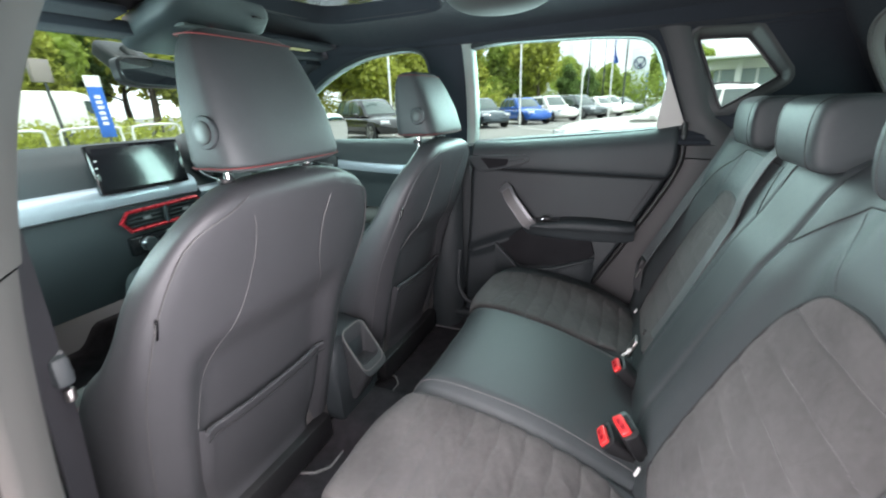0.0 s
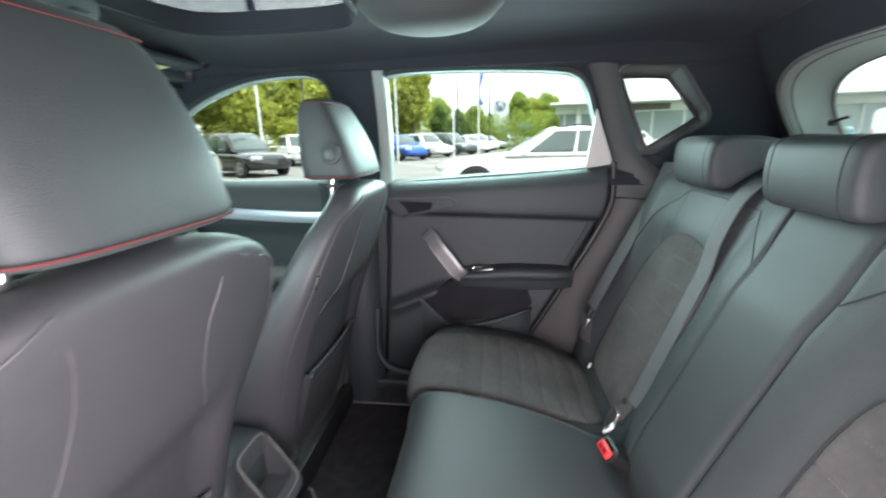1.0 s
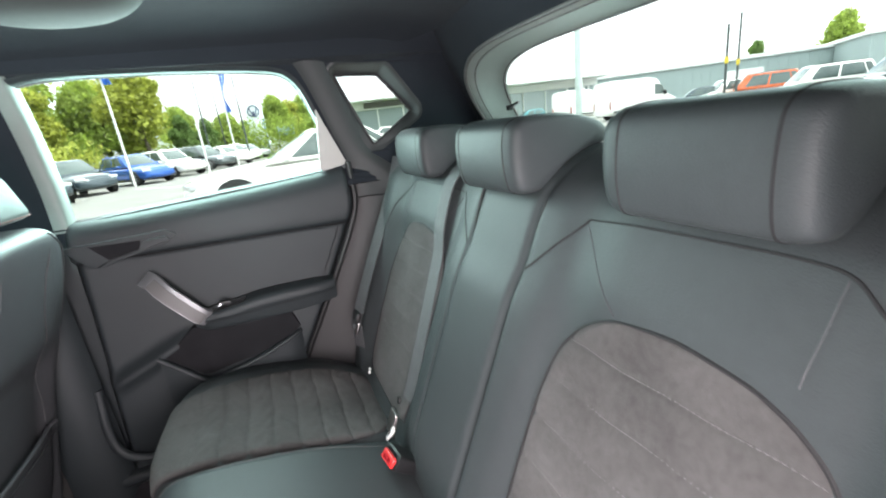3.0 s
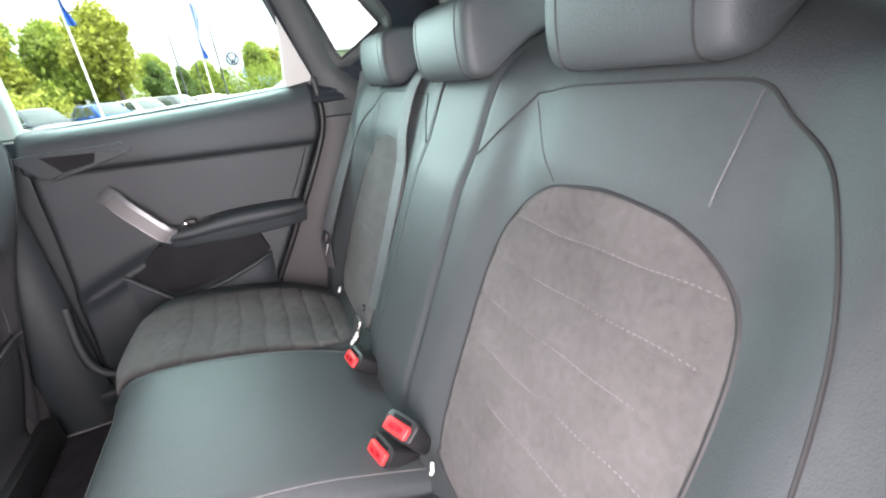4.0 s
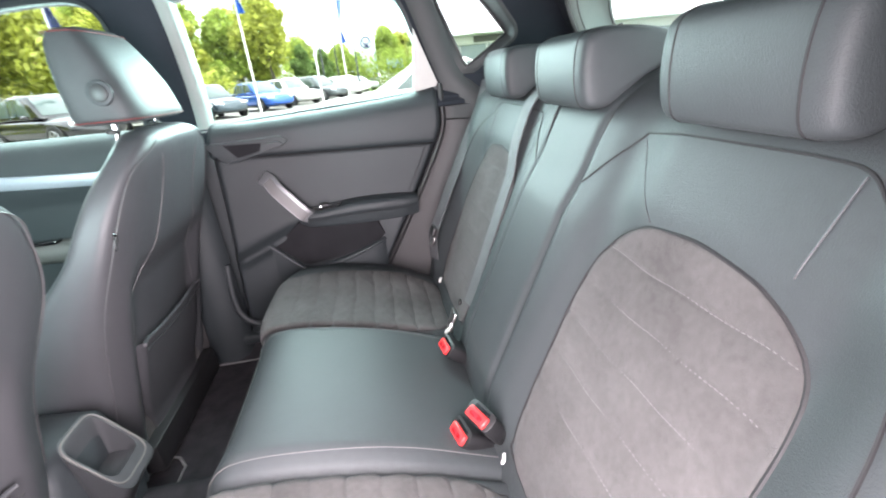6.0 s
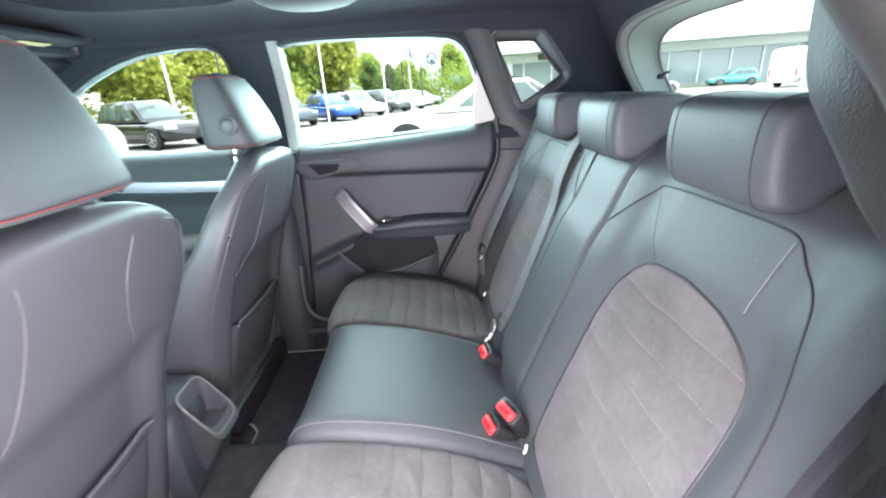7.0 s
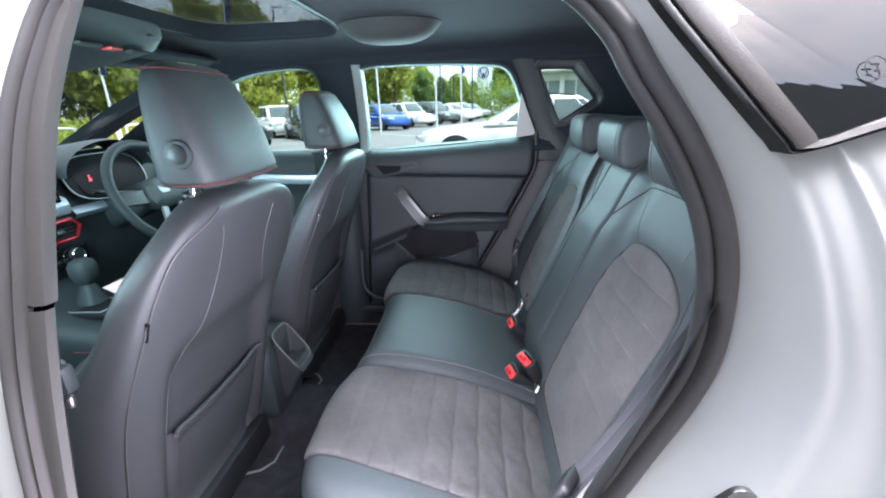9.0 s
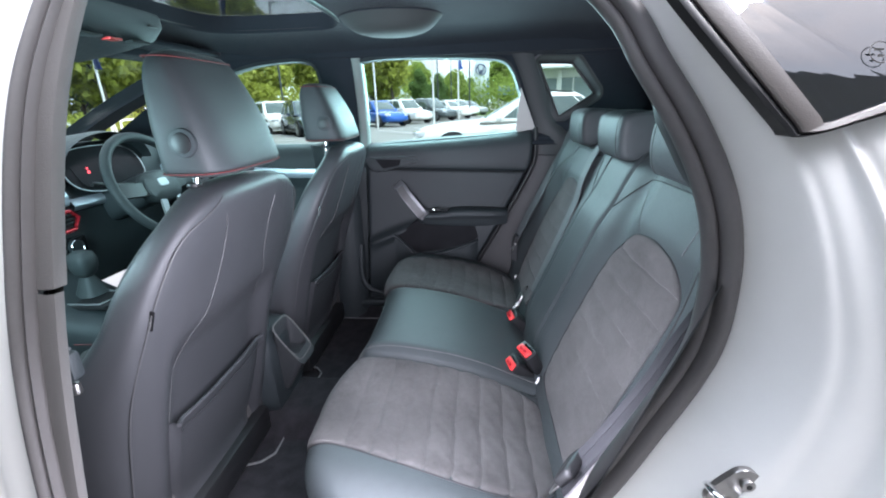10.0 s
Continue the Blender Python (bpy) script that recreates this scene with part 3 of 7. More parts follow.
def seat_shell(u, v, inner=0.0):
    """Round the backrest by u (0 at the middle of the back, 1 at its front, both ways), up by v."""
    w, xb, d = curve_table(SEAT_W, v), curve_table(SEAT_BACK, v), curve_table(SEAT_D, v)
    t = u * math.pi
    c, s = math.cos(t), math.sin(t)
    n = 3.6
    x = xb - d / 2 + d / 2 * math.copysign(abs(c) ** (2 / n), c)
    y = w * math.copysign(abs(s) ** (2 / n), s)
    if y > 0:
        y *= 1 + inner * (0.55 + 0.45 * step(0.80, 0.98, v)) * (1 - 0.5 * step(1.08, 1.15, v))
    if c > 0:      # the back is dished between its side bolsters
        x -= 0.030 * (1 - step(0.135, 0.195, abs(y))) * step(0.40, 0.5, v) * (1 - step(0.84, 0.925, v))
    return Vector((x, y, v))


def seat_back_at(y, z):
    """A point of the backrest's rear face."""
    lo, hi = (0.0, 0.5) if y >= 0 else (0.0, -0.5)
    for _ in range(30):
        mid = (lo + hi) / 2
        if abs(seat_shell(mid, z).y) < abs(y):
            lo = mid
        else:
            hi = mid
    return seat_shell((lo + hi) / 2, z)


def front_headrest(seat, tall, ahead, thin):
    """tall: its height against the full one; ahead: how far it is moved to the front; thin: what its front lacks in depth."""
    up = lambda z: 1.162 + (z - 1.162) * tall
    pad = []
    levels = [(1.162, 0.5), (1.164, 0.86), (1.169, 0.96), (1.182, 1.0), (1.25, 0.985), (1.30, 0.955), (1.335, 0.93), (1.355, 0.895), (1.368, 0.83), (1.376, 0.70), (1.380, 0.45)]
    for z, k in levels:
        xb = curve_table([(1.18, -0.553), (1.22, -0.560), (1.28, -0.578), (1.34, -0.602), (1.38, -0.622)], z)
        xf = curve_table([(1.18, -0.690), (1.25, -0.695), (1.33, -0.698), (1.38, -0.690)], z)
        lean = 0.020 * step(1.20, 1.38, z)
        hw = curve_table([(1.18, 0.123), (1.25, 0.121), (1.33, 0.112), (1.38, 0.104)], z)
        xb, xf = xb - ahead, xf - ahead + thin
        c = (xb + xf) / 2
        kk = 1 - (1 - k) * 0.9
        pad.append([Vector((c + p * (xb - xf) / 2 * kk, q * hw * kk, up(z))) for p, q in superellipse(4.2, 64, 1, 1)])
    head = part("headrest", loft(pad), LEATHER, seat, "black leather headrest with red stitching", angle=60)
    at = Vector((-0.604 - ahead, -0.1215, 1.219))
    part("button_ring", join(cylinder(0.0225, 0.008, at, (-0, -1, 0.05), 32, 0.003)), PLASTIC, head, "round black headrest button")
    part("button_cap", cylinder(0.0155, 0.012, at, (0, -1, 0.05), 32, 0.002), PLASTIC_DARK, head)
    rim = [Vector((-0.622 - ahead + thin / 2 + p * (0.0695 - thin / 2), q * 0.1225, up(1.1715))) for p, q in superellipse(4.2, 90, 1, 1)]
    part("red_stitching", tube(rim, 0.0012, 5, True), RED_THREAD, head, "red stitching along the lower edge")
    top_edge = [Vector(((-0.616 - 0.694 + thin) / 2 - ahead + p * (0.036 - thin / 2), q * 0.0985, up(1.3665))) for p, q in superellipse(4.2, 90, 1, 1)]
    part("red_stitching", tube(top_edge, 0.0011, 5, True), RED_THREAD, head, "red stitching along the top edge")
    for s in (-1, 1):
        part("post", cylinder(0.0065, 0.075, (-0.618 - ahead, s * 0.088, 1.160), (0.12, 0, 1), 16), CHROME, head, "chrome headrest post")
        part("collar", cylinder(0.012, 0.008, (-0.624 - ahead, s * 0.088, 1.149), (0.12, 0, 1), 20, 0.002), PLASTIC_DARK, head)


def front_seat(yc, label, tag_side, inner, back, head):
    seat = thing("front_seat", label, "car seat", group="front seats")
    us = lin(-1, 1, 97)
    vs = lin(0.36, 1.0, 34) + lin(1.02, 1.151, 24)
    rings = [[seat_shell(u, v, inner) for u in us[:-1]] for v in vs]
    part("backrest", loft(rings), LEATHER_SIDE, seat, "black leather backrest, smooth at the back", angle=75)
    # seams down both rear corners, and the inner ones that frame the back panel
    for s in (-1, 1):
        line = [seat_back_at(s * 0.098, 1.130) + Vector((0.001, 0, 0)), seat_back_at(s * 0.130, 1.112) + Vector((0.001, 0, 0))] + [seat_shell(s * u, v, inner) for u, v in [(0.325, 1.085), (0.335, 1.04), (0.34, 0.95), (0.335, 0.8), (0.33, 0.6), (0.325, 0.42)]]
        line = line[:2] + [p + Vector((0.0014, s * 0.0014, 0)) for p in line[2:]]
        part("seam", tube(smooth_line(line, 70), 0.0015, 6), SEAM_GREY, seat)
        line = [seat_back_at(s * y, v) + Vector((0.0006, 0, 0)) for y, v in [(0.098, 1.130), (0.088, 1.09), (0.082, 1.05), (0.084, 1.01), (0.092, 0.965), (0.108, 0.92), (0.126, 0.88), (0.142, 0.83), (0.154, 0.78), (0.161, 0.72)]]
        part("seam", tube(smooth_line(line, 40), 0.0011, 6), SEAM_GREY, seat)
    # map pocket: a stretched panel with a lip
    def pocket(u, v):
        p = seat_back_at(u, v)
        return p + Vector((0.010 + 0.010 * step(0.45, 0.71, v), 0, 0))
    wide = lambda z: 0.160 - 0.02 * step(0.6, 0.45, z)
    verts, faces = [], []
    rows = lin(0.44, 0.713, 22)
    cols = lin(-1, 1, 30)
    for z in rows:
        for k in cols:
            p = pocket(k * wide(z), z)
            verts.append(p + Vector((-0.020, 0, 0)) * (abs(k) > 0.985))
    for j in range(len(rows) - 1):
        for i in range(len(cols) - 1):
            a = j * len(cols) + i
            faces.append((a, a + 1, a + 1 + len(cols), a + len(cols)))
    pk = mesh("map_pocket", verts, faces, LEATHER_SIDE, seat, "flat leather map pocket on the seat's back")
    lip = [pocket(k * 0.160, 0.713 - 0.006 * (1 - k * k)) for k in lin(-1, 1, 30)]
    part("pocket_lip", tube(lip, 0.0045, 8, flat=1.0), LEATHER_SIDE, pk)
    part("pocket_seam", tube([p + Vector((0.003, 0, -0.016)) for p in lip], 0.0012, 6), GREY_THREAD, pk)
    # airbag tag in the side seam
    at = seat_shell(tag_side * 0.338, 0.97)
    part("airbag_tag", box(0.007, 0.003, 0.034, at + Vector((0.002, tag_side * 0.0015, 0)), 0.001, 2, Euler((0, radians(20), 0)).to_matrix().to_4x4()), GLOSS_BLACK, seat, "small black airbag tag")
    words = bpy.data.curves.new("tag_lettering", "FONT")
    words.body, words.size, words.extrude, words.align_x, words.align_y = "AIRBAG", 0.0066, 0.0001, "CENTER", "CENTER"
    words.materials.append(MAT_EDGE)
    lettering = new("tag_lettering", words)
    lettering.parent = seat
    lettering.matrix_local = Matrix.Translation(at + Vector((0.002, -0.0034, 0))) @ Euler((radians(90), radians(-70), 0)).to_matrix().to_4x4()
    front_headrest(seat, *head)
    # cushion
    rings = []
    for i in range(27):
        t = i / 26
        x = -0.78 - 0.50 * t
        hw = 0.245 - 0.02 * t - 0.05 * step(0.9, 1.0, t)
        top = 0.60 + 0.035 * step(0.1, 0.9, t) - 0.05 * step(0.9, 1.0, t)
        ring = []
        for p, q in superellipse(4, 48, 1, 1):
            z = 0.50 + q * (top - 0.50) if q > 0 else 0.50 + q * 0.09
            if q > 0:
                z += 0.035 * step(0.6, 0.85, abs(p)) * (1 - step(0.93, 1.0, abs(p))) - 0.012 * (1 - step(0.0, 0.5, abs(p)))
            ring.append(Vector((x, p * hw, z)))
        rings.append(ring)
    part("seat_cushion", loft(rings), SUEDE, seat, "grey suede cushion with leather sides", angle=70)
    for s in (-1, 1):
        part("red_stitching", tube([(-0.80 - 0.45 * t, s * (0.185 - 0.02 * t), 0.642 + 0.03 * step(0.1, 0.9, t)) for t in lin(0, 1, 20)], 0.0016, 6), RED_THREAD, seat)
        part("rail", box(0.40, 0.03, 0.03, (-1.02, s * 0.19, 0.385), 0.005), PLASTIC_DARK, seat)
    part("base", box(0.46, 0.40, 0.08, (-0.98, 0, 0.425), 0.012), PLASTIC_DARK, seat)
    part("side_cover", box(0.40, 0.02, 0.11, (-0.96, -0.245, 0.47), 0.008), PLASTIC, seat)
    seat.location = (back, yc, 0)
    return seat


front_seat(-0.302, "black leather front passenger seat with red stitching", -1, 0.20, 0.0, (0.90, 0.0, 0.022))
front_seat(0.358, "black leather driver seat with red stitching", -1, 0.0, 0.018, (0.80, 0.026, 0.004))

# ---- front belt on the near pillar ----
belt = thing("seat_belt", "black webbing front seat belt with its tongue on the pillar", "seat belt")
part("webbing", strap([(-0.60, -0.650, 1.30), (-0.635, -0.644, 1.18), (-0.675, -0.634, 1.0), (-0.715, -0.627, 0.86), (-0.752, -0.624, 0.72), (-0.80, -0.622, 0.5)], 0.044, 0.003, (-0.5, 0.8, 0)), WEBBING, belt)
part("tongue", join(tube([(-0.690, -0.624, 0.976), (-0.720, -0.612, 0.950), (-0.747, -0.599, 0.918)], 0.011, 10, flat=0.6), box(0.03, 0.02, 0.04, (-0.690, -0.623, 0.955), 0.006)), PLASTIC, belt, "dark belt tongue")
part("latch_plate", cylinder(0.006, 0.018, (-0.695, -0.618, 0.915), (0, 0, 1), 12, 0.003), STEEL, belt)

# ---- car shell ----
from mathutils.geometry import tessellate_polygon

SIDE = [(0.15, 0.70), (0.30, 0.735), (0.60, 0.755), (0.90, 0.748), (1.10, 0.733), (1.25, 0.702), (1.35, 0.657), (1.43, 0.600), (1.50, 0.50), (1.53, 0.38)]


def side(z):
    """Half the car's outer width at a height, from the centre line."""
    return curve_table(SIDE, z)


OPENING = [(-0.014, 1.345), (0.009, 1.300), (0.036, 1.254), (0.060, 1.206), (0.077, 1.157), (0.086, 1.104), (0.085, 1.045), (0.070, 0.993), (0.037, 0.926), (-0.004, 0.850), (-0.085, 0.730), (-0.19, 0.580),
           (-0.28, 0.470), (-0.37, 0.425), (-0.50, 0.410), (-0.59, 0.430), (-0.636, 0.520), (-0.645, 0.66), (-0.640, 0.80), (-0.628, 0.92), (-0.610, 1.04), (-0.590, 1.15), (-0.576, 1.25),
           (-0.567, 1.33), (-0.553, 1.398), (-0.510, 1.436), (-0.35, 1.438), (-0.20, 1.430), (-0.115, 1.415), (-0.055, 1.388)]


def sunk(x, z):
    """How far the opening's rear edge lies inside the body's side."""
    return curve_table([(0.5, 0.03), (0.85, 0.050), (1.06, 0.048), (1.20, 0.029), (1.35, 0.024), (1.45, 0.012)], z) * step(-0.40, -0.12, x)


def ring_of(points, n=180):
    return [(q.x, q.y) for q in smooth_line([(*p, 0) for p in points], n, True)]


def grown(ring, d):
    """A closed outline moved outwards by d."""
    out = []
    n = len(ring)
    area = sum(a[0] * b[1] - b[0] * a[1] for a, b in zip(ring, ring[1:] + ring[:1]))
    s = 1 if area > 0 else -1
    for i in range(n):
        a, b = ring[i - 3], ring[(i + 3) % n]
        tx, tz = b[0] - a[0], b[1] - a[1]
        k = math.hypot(tx, tz)
        out.append((ring[i][0] + s * tz / k * d, ring[i][1] - s * tx / k * d))
    return out


door_ring = ring_of(OPENING)


def near_ring(d, inward):
    """The near door opening's outline, moved out by d and into the car by inward."""
    out = []
    for x, z in grown(door_ring, d):
        if z > 1.44:
            y = side(1.44) - (z - 1.44) * 1.3
            z = 1.44 + (z - 1.44) * 0.55
        else:
            y = side(max(z, 0.2))
        out.append(Vector((x, YC - y + inward + sunk(x, z), z)))
    return out


body = thing("car_body", "white painted car body round the open rear door", "car body", kind="structure")


def jamb_ring(fixed, wide, inward):
    """The jamb's folds fan out downwards behind the opening: wide is a distance at its broadest place."""
    out = []
    for (x, z), (gx, gz) in zip(door_ring, grown(door_ring, 1.0)):
        f = curve_table([(0.60, 0.75), (0.80, 1.05), (0.91, 1.02), (1.00, 0.88), (1.06, 0.74), (1.12, 0.58), (1.20, 0.47), (1.26, 0.40), (1.45, 0.30)], z)
        f += (0.55 - f) * step(-0.10, -0.30, x)
        swell = curve_table([(0.60, 0.8), (0.80, 1.0), (1.00, 0.95), (1.06, 0.77), (1.12, 0.50), (1.20, 0.14), (1.26, 0.0), (1.45, 0.0)], z)
        swell += (0.5 - swell) * step(-0.10, -0.30, x)
        d = fixed + wide * f
        bead = -0.008 * (math.exp(-((wide - 0.140) / 0.009) ** 2) + 1.1 * math.exp(-((wide - 0.232) / 0.010) ** 2)) + 0.004 * (math.exp(-((wide - 0.160) / 0.010) ** 2) + math.exp(-((wide - 0.075) / 0.012) ** 2))
        a, b = x + (gx - x) * d, z + (gz - z) * d
        y = side(min(max(b, 0.2), 1.44))
        if b > 1.44:
            y, b = y - (b - 1.44) * 1.3, 1.44 + (b - 1.44) * 0.55
        out.append(Vector((a, YC - y + (inward if inward > 0 else inward * swell + bead * (0.45 + 0.55 * swell)) + sunk(x, z) * (1 - step(0.0, 0.075, wide)), b)))
    return out


folds = [(-0.002, 0, 0.016), (0.003, 0, 0.007), (0.006, 0.006, 0.004), (0.006, 0.022, 0.003), (0.006, 0.036, 0.001)] + [(0.006, w, -0.055 * ((w - 0.036) / 0.25) ** 1.4) for w in lin(0.044, 0.286, 60)] + [(0.03, 0.288, -0.0560), (0.1, 0.29, -0.0560), (0.2, 0.3, -0.0435), (0.32, 0.3, -0.0145)]
part("door_jamb", loft([jamb_ring(*r) for r in folds], cap=False), WHITE_PAINT, body, "white painted door jamb and quarter panel", angle=70)


LINING = material("opening_trim_grey", (0.055, 0.053, 0.055), 0.6, vary=0.08, scale=10, grain=0.3)


def lining_ring(d, inward):
    """Trim inside the opening: it stands deep behind the rear seat's side and shallow elsewhere."""
    flat_, deep = near_ring(min(0.02 + inward * 0.8, 0.08), 0.020 + inward * 0.35), near_ring(d, inward)
    res = []
    for a, b, (x, z) in zip(flat_, deep, door_ring):
        k = step(-0.16, -0.02, x) * (0.25 + 0.75 * step(1.05, 1.22, z)) * step(0.85, 1.0, z) * (1 - 0.75 * step(1.25, 1.34, z))
        res.append(a.lerp(b, k))
    return res


part("inner_flange", loft([lining_ring(*r) for r in ((-0.012, 0.018), (-0.022, 0.020), (-0.024, 0.026), (-0.022, 0.050), (-0.014, 0.064), (0.0, 0.074), (0.03, 0.080), (0.08, 0.082))], cap=False), LINING, body, "grey trim inside the opening", angle=70)
seal = tagged(new("door_seal"), "black rubber seal round the rear door opening", "seal", kind="structure")
prof = [(0.003, 0.006), (0.001, -0.002), (-0.005, -0.007), (-0.011, -0.006), (-0.0145, -0.001), (-0.016, 0.006), (-0.0185, 0.002), (-0.0225, 0.001), (-0.0265, 0.006), (-0.028, 0.012), (-0.0265, 0.018), (-0.018, 0.022), (0.0, 0.024)]


def seal_ring(d, inward):
    """The seal is narrowed along the front pillar to fit the camera's view."""
    return [p.lerp(q, step(-0.40, -0.52, x)) for p, q, (x, z) in zip(near_ring(d, inward), near_ring(d * 0.55, inward), door_ring)]


part("sealing_lip", loft([seal_ring(d, i) for d, i in prof], cap=False), RUBBER, seal, angle=80)

# near rear door swung open ahead of the opening; unseen, added to shade jamb
HINGE, SWING = Vector((-0.640, -0.800, 0)), Vector((math.cos(radians(70)), -math.sin(radians(70)), 0))
LEAF_OUT = Vector((-SWING.y, SWING.x, 0)) * -1        # towards the door's outer skin


def leaf_at(k, z, out=0.0):
    return HINGE + SWING * k + LEAF_OUT * out + Vector((0, 0, z))


open_door = tagged(new("door_3"), "white near rear door swung wide open", "door", kind="structure")
leaf = [(0.0, 0.34), (0.42, 0.33), (0.58, 0.40), (0.72, 0.62), (0.88, 0.86), (0.92, 1.0), (0.90, 1.14), (0.45, 1.11), (0.0, 1.09)]
part("outer_skin", plate([leaf_at(k, z, 0.11) for k, z in leaf], LEAF_OUT * -0.03, 0.008), WHITE_PAINT, open_door, "white painted outer skin")
part("inner_panel", plate([leaf_at(k, z, 0.0) for k, z in leaf], LEAF_OUT * 0.08, 0.010), PLASTIC, open_door, "black inner door panel")
part("window_frame", tube(smooth_line([leaf_at(k, z, 0.07) for k, z in ((0.01, 1.09), (0.03, 1.30), (0.06, 1.41), (0.16, 1.435), (0.45, 1.43), (0.58, 1.40), (0.70, 1.28), (0.82, 1.15))], 40), 0.018, 10), PLASTIC_DARK, open_door, "black window frame")
part("pane", plate([leaf_at(k, z, 0.07) for k, z in ((0.02, 1.10), (0.04, 1.30), (0.07, 1.40), (0.16, 1.43), (0.45, 1.425), (0.57, 1.395), (0.69, 1.28), (0.80, 1.14))], LEAF_OUT * 0.004), CLEAR, open_door, "clear window")

# window trim and quarter glass on the near side
trim = tagged(new("quarter_window"), "near quarter window with black outer trim", "window", kind="structure")


def near_at(x, z, out=0.0):
    return Vector((x, YC - side(z) - out, z))


edge = [(-0.022, 1.378), (0.000, 1.338), (0.037, 1.286), (0.072, 1.243), (0.084, 1.234), (0.125, 1.243), (0.22, 1.272), (0.33, 1.31)]
inner = [(0.008, 1.378), (0.032, 1.338), (0.066, 1.290), (0.096, 1.250), (0.104, 1.2435), (0.140, 1.255), (0.225, 1.282), (0.31, 1.312)]
e1, e2 = smooth_line([(*q, 0) for q in edge], 50), smooth_line([(*q, 0) for q in inner], 50)
mid_line = [q * 0.66 + r * 0.34 for q, r in zip(e1, e2)]
part("window_rubber", loft([[near_at(q.x, q.y, 0.0) for q in e1], [near_at(q.x, q.y, 0.0165) for q in e1], [near_at(q.x * 0.6 + m_.x * 0.4, q.y * 0.6 + m_.y * 0.4, 0.018) for q, m_ in zip(e1, mid_line)], [near_at(m_.x, m_.y, 0.015) for m_ in mid_line]], cap=False, closed=False), PLASTIC_DARK, trim, "black rubber round the trim", angle=50)
part("outer_trim", loft([[near_at(m_.x, m_.y, 0.012) for m_ in mid_line], [near_at(m_.x, m_.y, 0.0185) for m_ in mid_line], [near_at(m_.x * 0.85 + r.x * 0.15, m_.y * 0.85 + r.y * 0.15, 0.020) for m_, r in zip(mid_line, e2)],
                         [near_at(r.x, r.y, 0.0185) for r in e2], [near_at(r.x, r.y, 0.010) for r in e2]], cap=False, closed=False), material("bronze_grey_trim", (0.13, 0.115, 0.105), 0.42, vary=0.06, scale=30, grain=0.2), trim, "bronze-grey window trim bar", angle=50)
pane_ring = [near_at(q.x, q.y, 0.014) for q in e2] + [near_at(0.30, 1.378, 0.014)]
part("pane", plate(pane_ring, (0, 0.004, 0)), QUARTER_GLASS, trim, "dark tinted glass")
part("etched_mark", join(tube([near_at(0.142 + 0.0075 * math.cos(t), 1.292 + 0.0075 * math.sin(t), 0.0150) for t in lin(0, 2 * math.pi, 29)[:-1]], 0.0004, 4, True),
                         box(0.006, 0.0006, 0.0016, near_at(0.141, 1.294, 0.0150)), box(0.004, 0.0006, 0.0016, near_at(0.142, 1.2895, 0.0150))), PLASTIC_GREY, trim, "small etched mark on the glass")

# door striker on the jamb
striker = thing("door_striker", "steel door striker loop on a bolted plate", "door striker")
c0 = Vector((0.094, -0.732, 0.908))
drop = [(0.019, 0.004), (0.016, 0.014), (0.008, 0.021), (-0.002, 0.022), (-0.010, 0.016), (-0.022, 0.002), (-0.026, -0.010), (-0.020, -0.020), (-0.006, -0.026), (0.008, -0.024), (0.017, -0.012)]
rim = [c0 + Vector((q.x, 0, q.y)) * 1.12 for q in smooth_line([(*q, 0) for q in drop], 44, True)]
part("plate", plate(rim, (0, 0.006, 0), 0.0018), STEEL, striker)
for p, q in ((0.005, 0.010), (-0.010, -0.014)):
    part("bolt", cylinder(0.0062, 0.005, c0 + Vector((p, -0.002, q)), (0, -1, 0), 18, 0.0012), STEEL, striker)
    part("bolt_socket", cylinder(0.0028, 0.001, c0 + Vector((p, -0.0046, q)), (0, -1, 0), 6), PLASTIC_DARK, striker)
loop = smooth_line([c0 + Vector(v) * 1.12 for v in ((0.006, 0.001, -0.010), (0.002, -0.014, -0.006), (-0.008, -0.026, 0.004), (-0.022, -0.031, 0.016), (-0.034, -0.030, 0.024), (-0.038, -0.022, 0.025), (-0.034, -0.010, 0.018), (-0.020, 0.001, 0.002))], 40)
part("loop", tube(loop, 0.0030, 10), CHROME, striker, "bright steel loop")

# near pillar trim behind the front seat
PILLAR_GREY = material("pillar_cloth_grey", (0.13, 0.122, 0.117), 0.75, vary=0.06, scale=10, grain=0.4, grain_size=900)
pillar = tagged(new("pillar_trim"), "grey plastic trim of the near door pillar", "pillar trim", kind="structure")
for z0, z1, mat_, w in ((1.105, 1.46, PILLAR_GREY, 0.0), (0.40, 1.100, PILLAR_GREY, 0.004)):
    rows = []
    for z in lin(z0, z1, 16):
        xr = curve_table([(0.40, -0.630), (0.60, -0.632), (0.80, -0.618), (0.92, -0.600), (1.04, -0.580), (1.15, -0.562), (1.25, -0.550), (1.35, -0.543), (1.46, -0.538)], z)
        yo = YC - side(min(z, 1.44))
        rows.append([Vector((xr - 0.055, yo + 0.018, z)), Vector((xr - 0.004, yo + 0.010, z)), Vector((xr + 0.004, yo + 0.012, z)), Vector((xr + 0.006, yo + 0.024 - w, z)), Vector((xr - 0.004, yo + 0.034 - w, z)), Vector((xr - 0.03, yo + 0.052 - w, z)), Vector((xr - 0.07, yo + 0.086 - w, z)), Vector((xr - 0.12, yo + 0.095 - w, z)),
                     Vector((xr - 0.165, yo + 0.078 - w, z)), Vector((xr - 0.18, yo + 0.03, z))])
    part("upper_panel" if z0 > 1 else "lower_panel", loft(rows, cap=False, closed=False), mat_, pillar, angle=60)

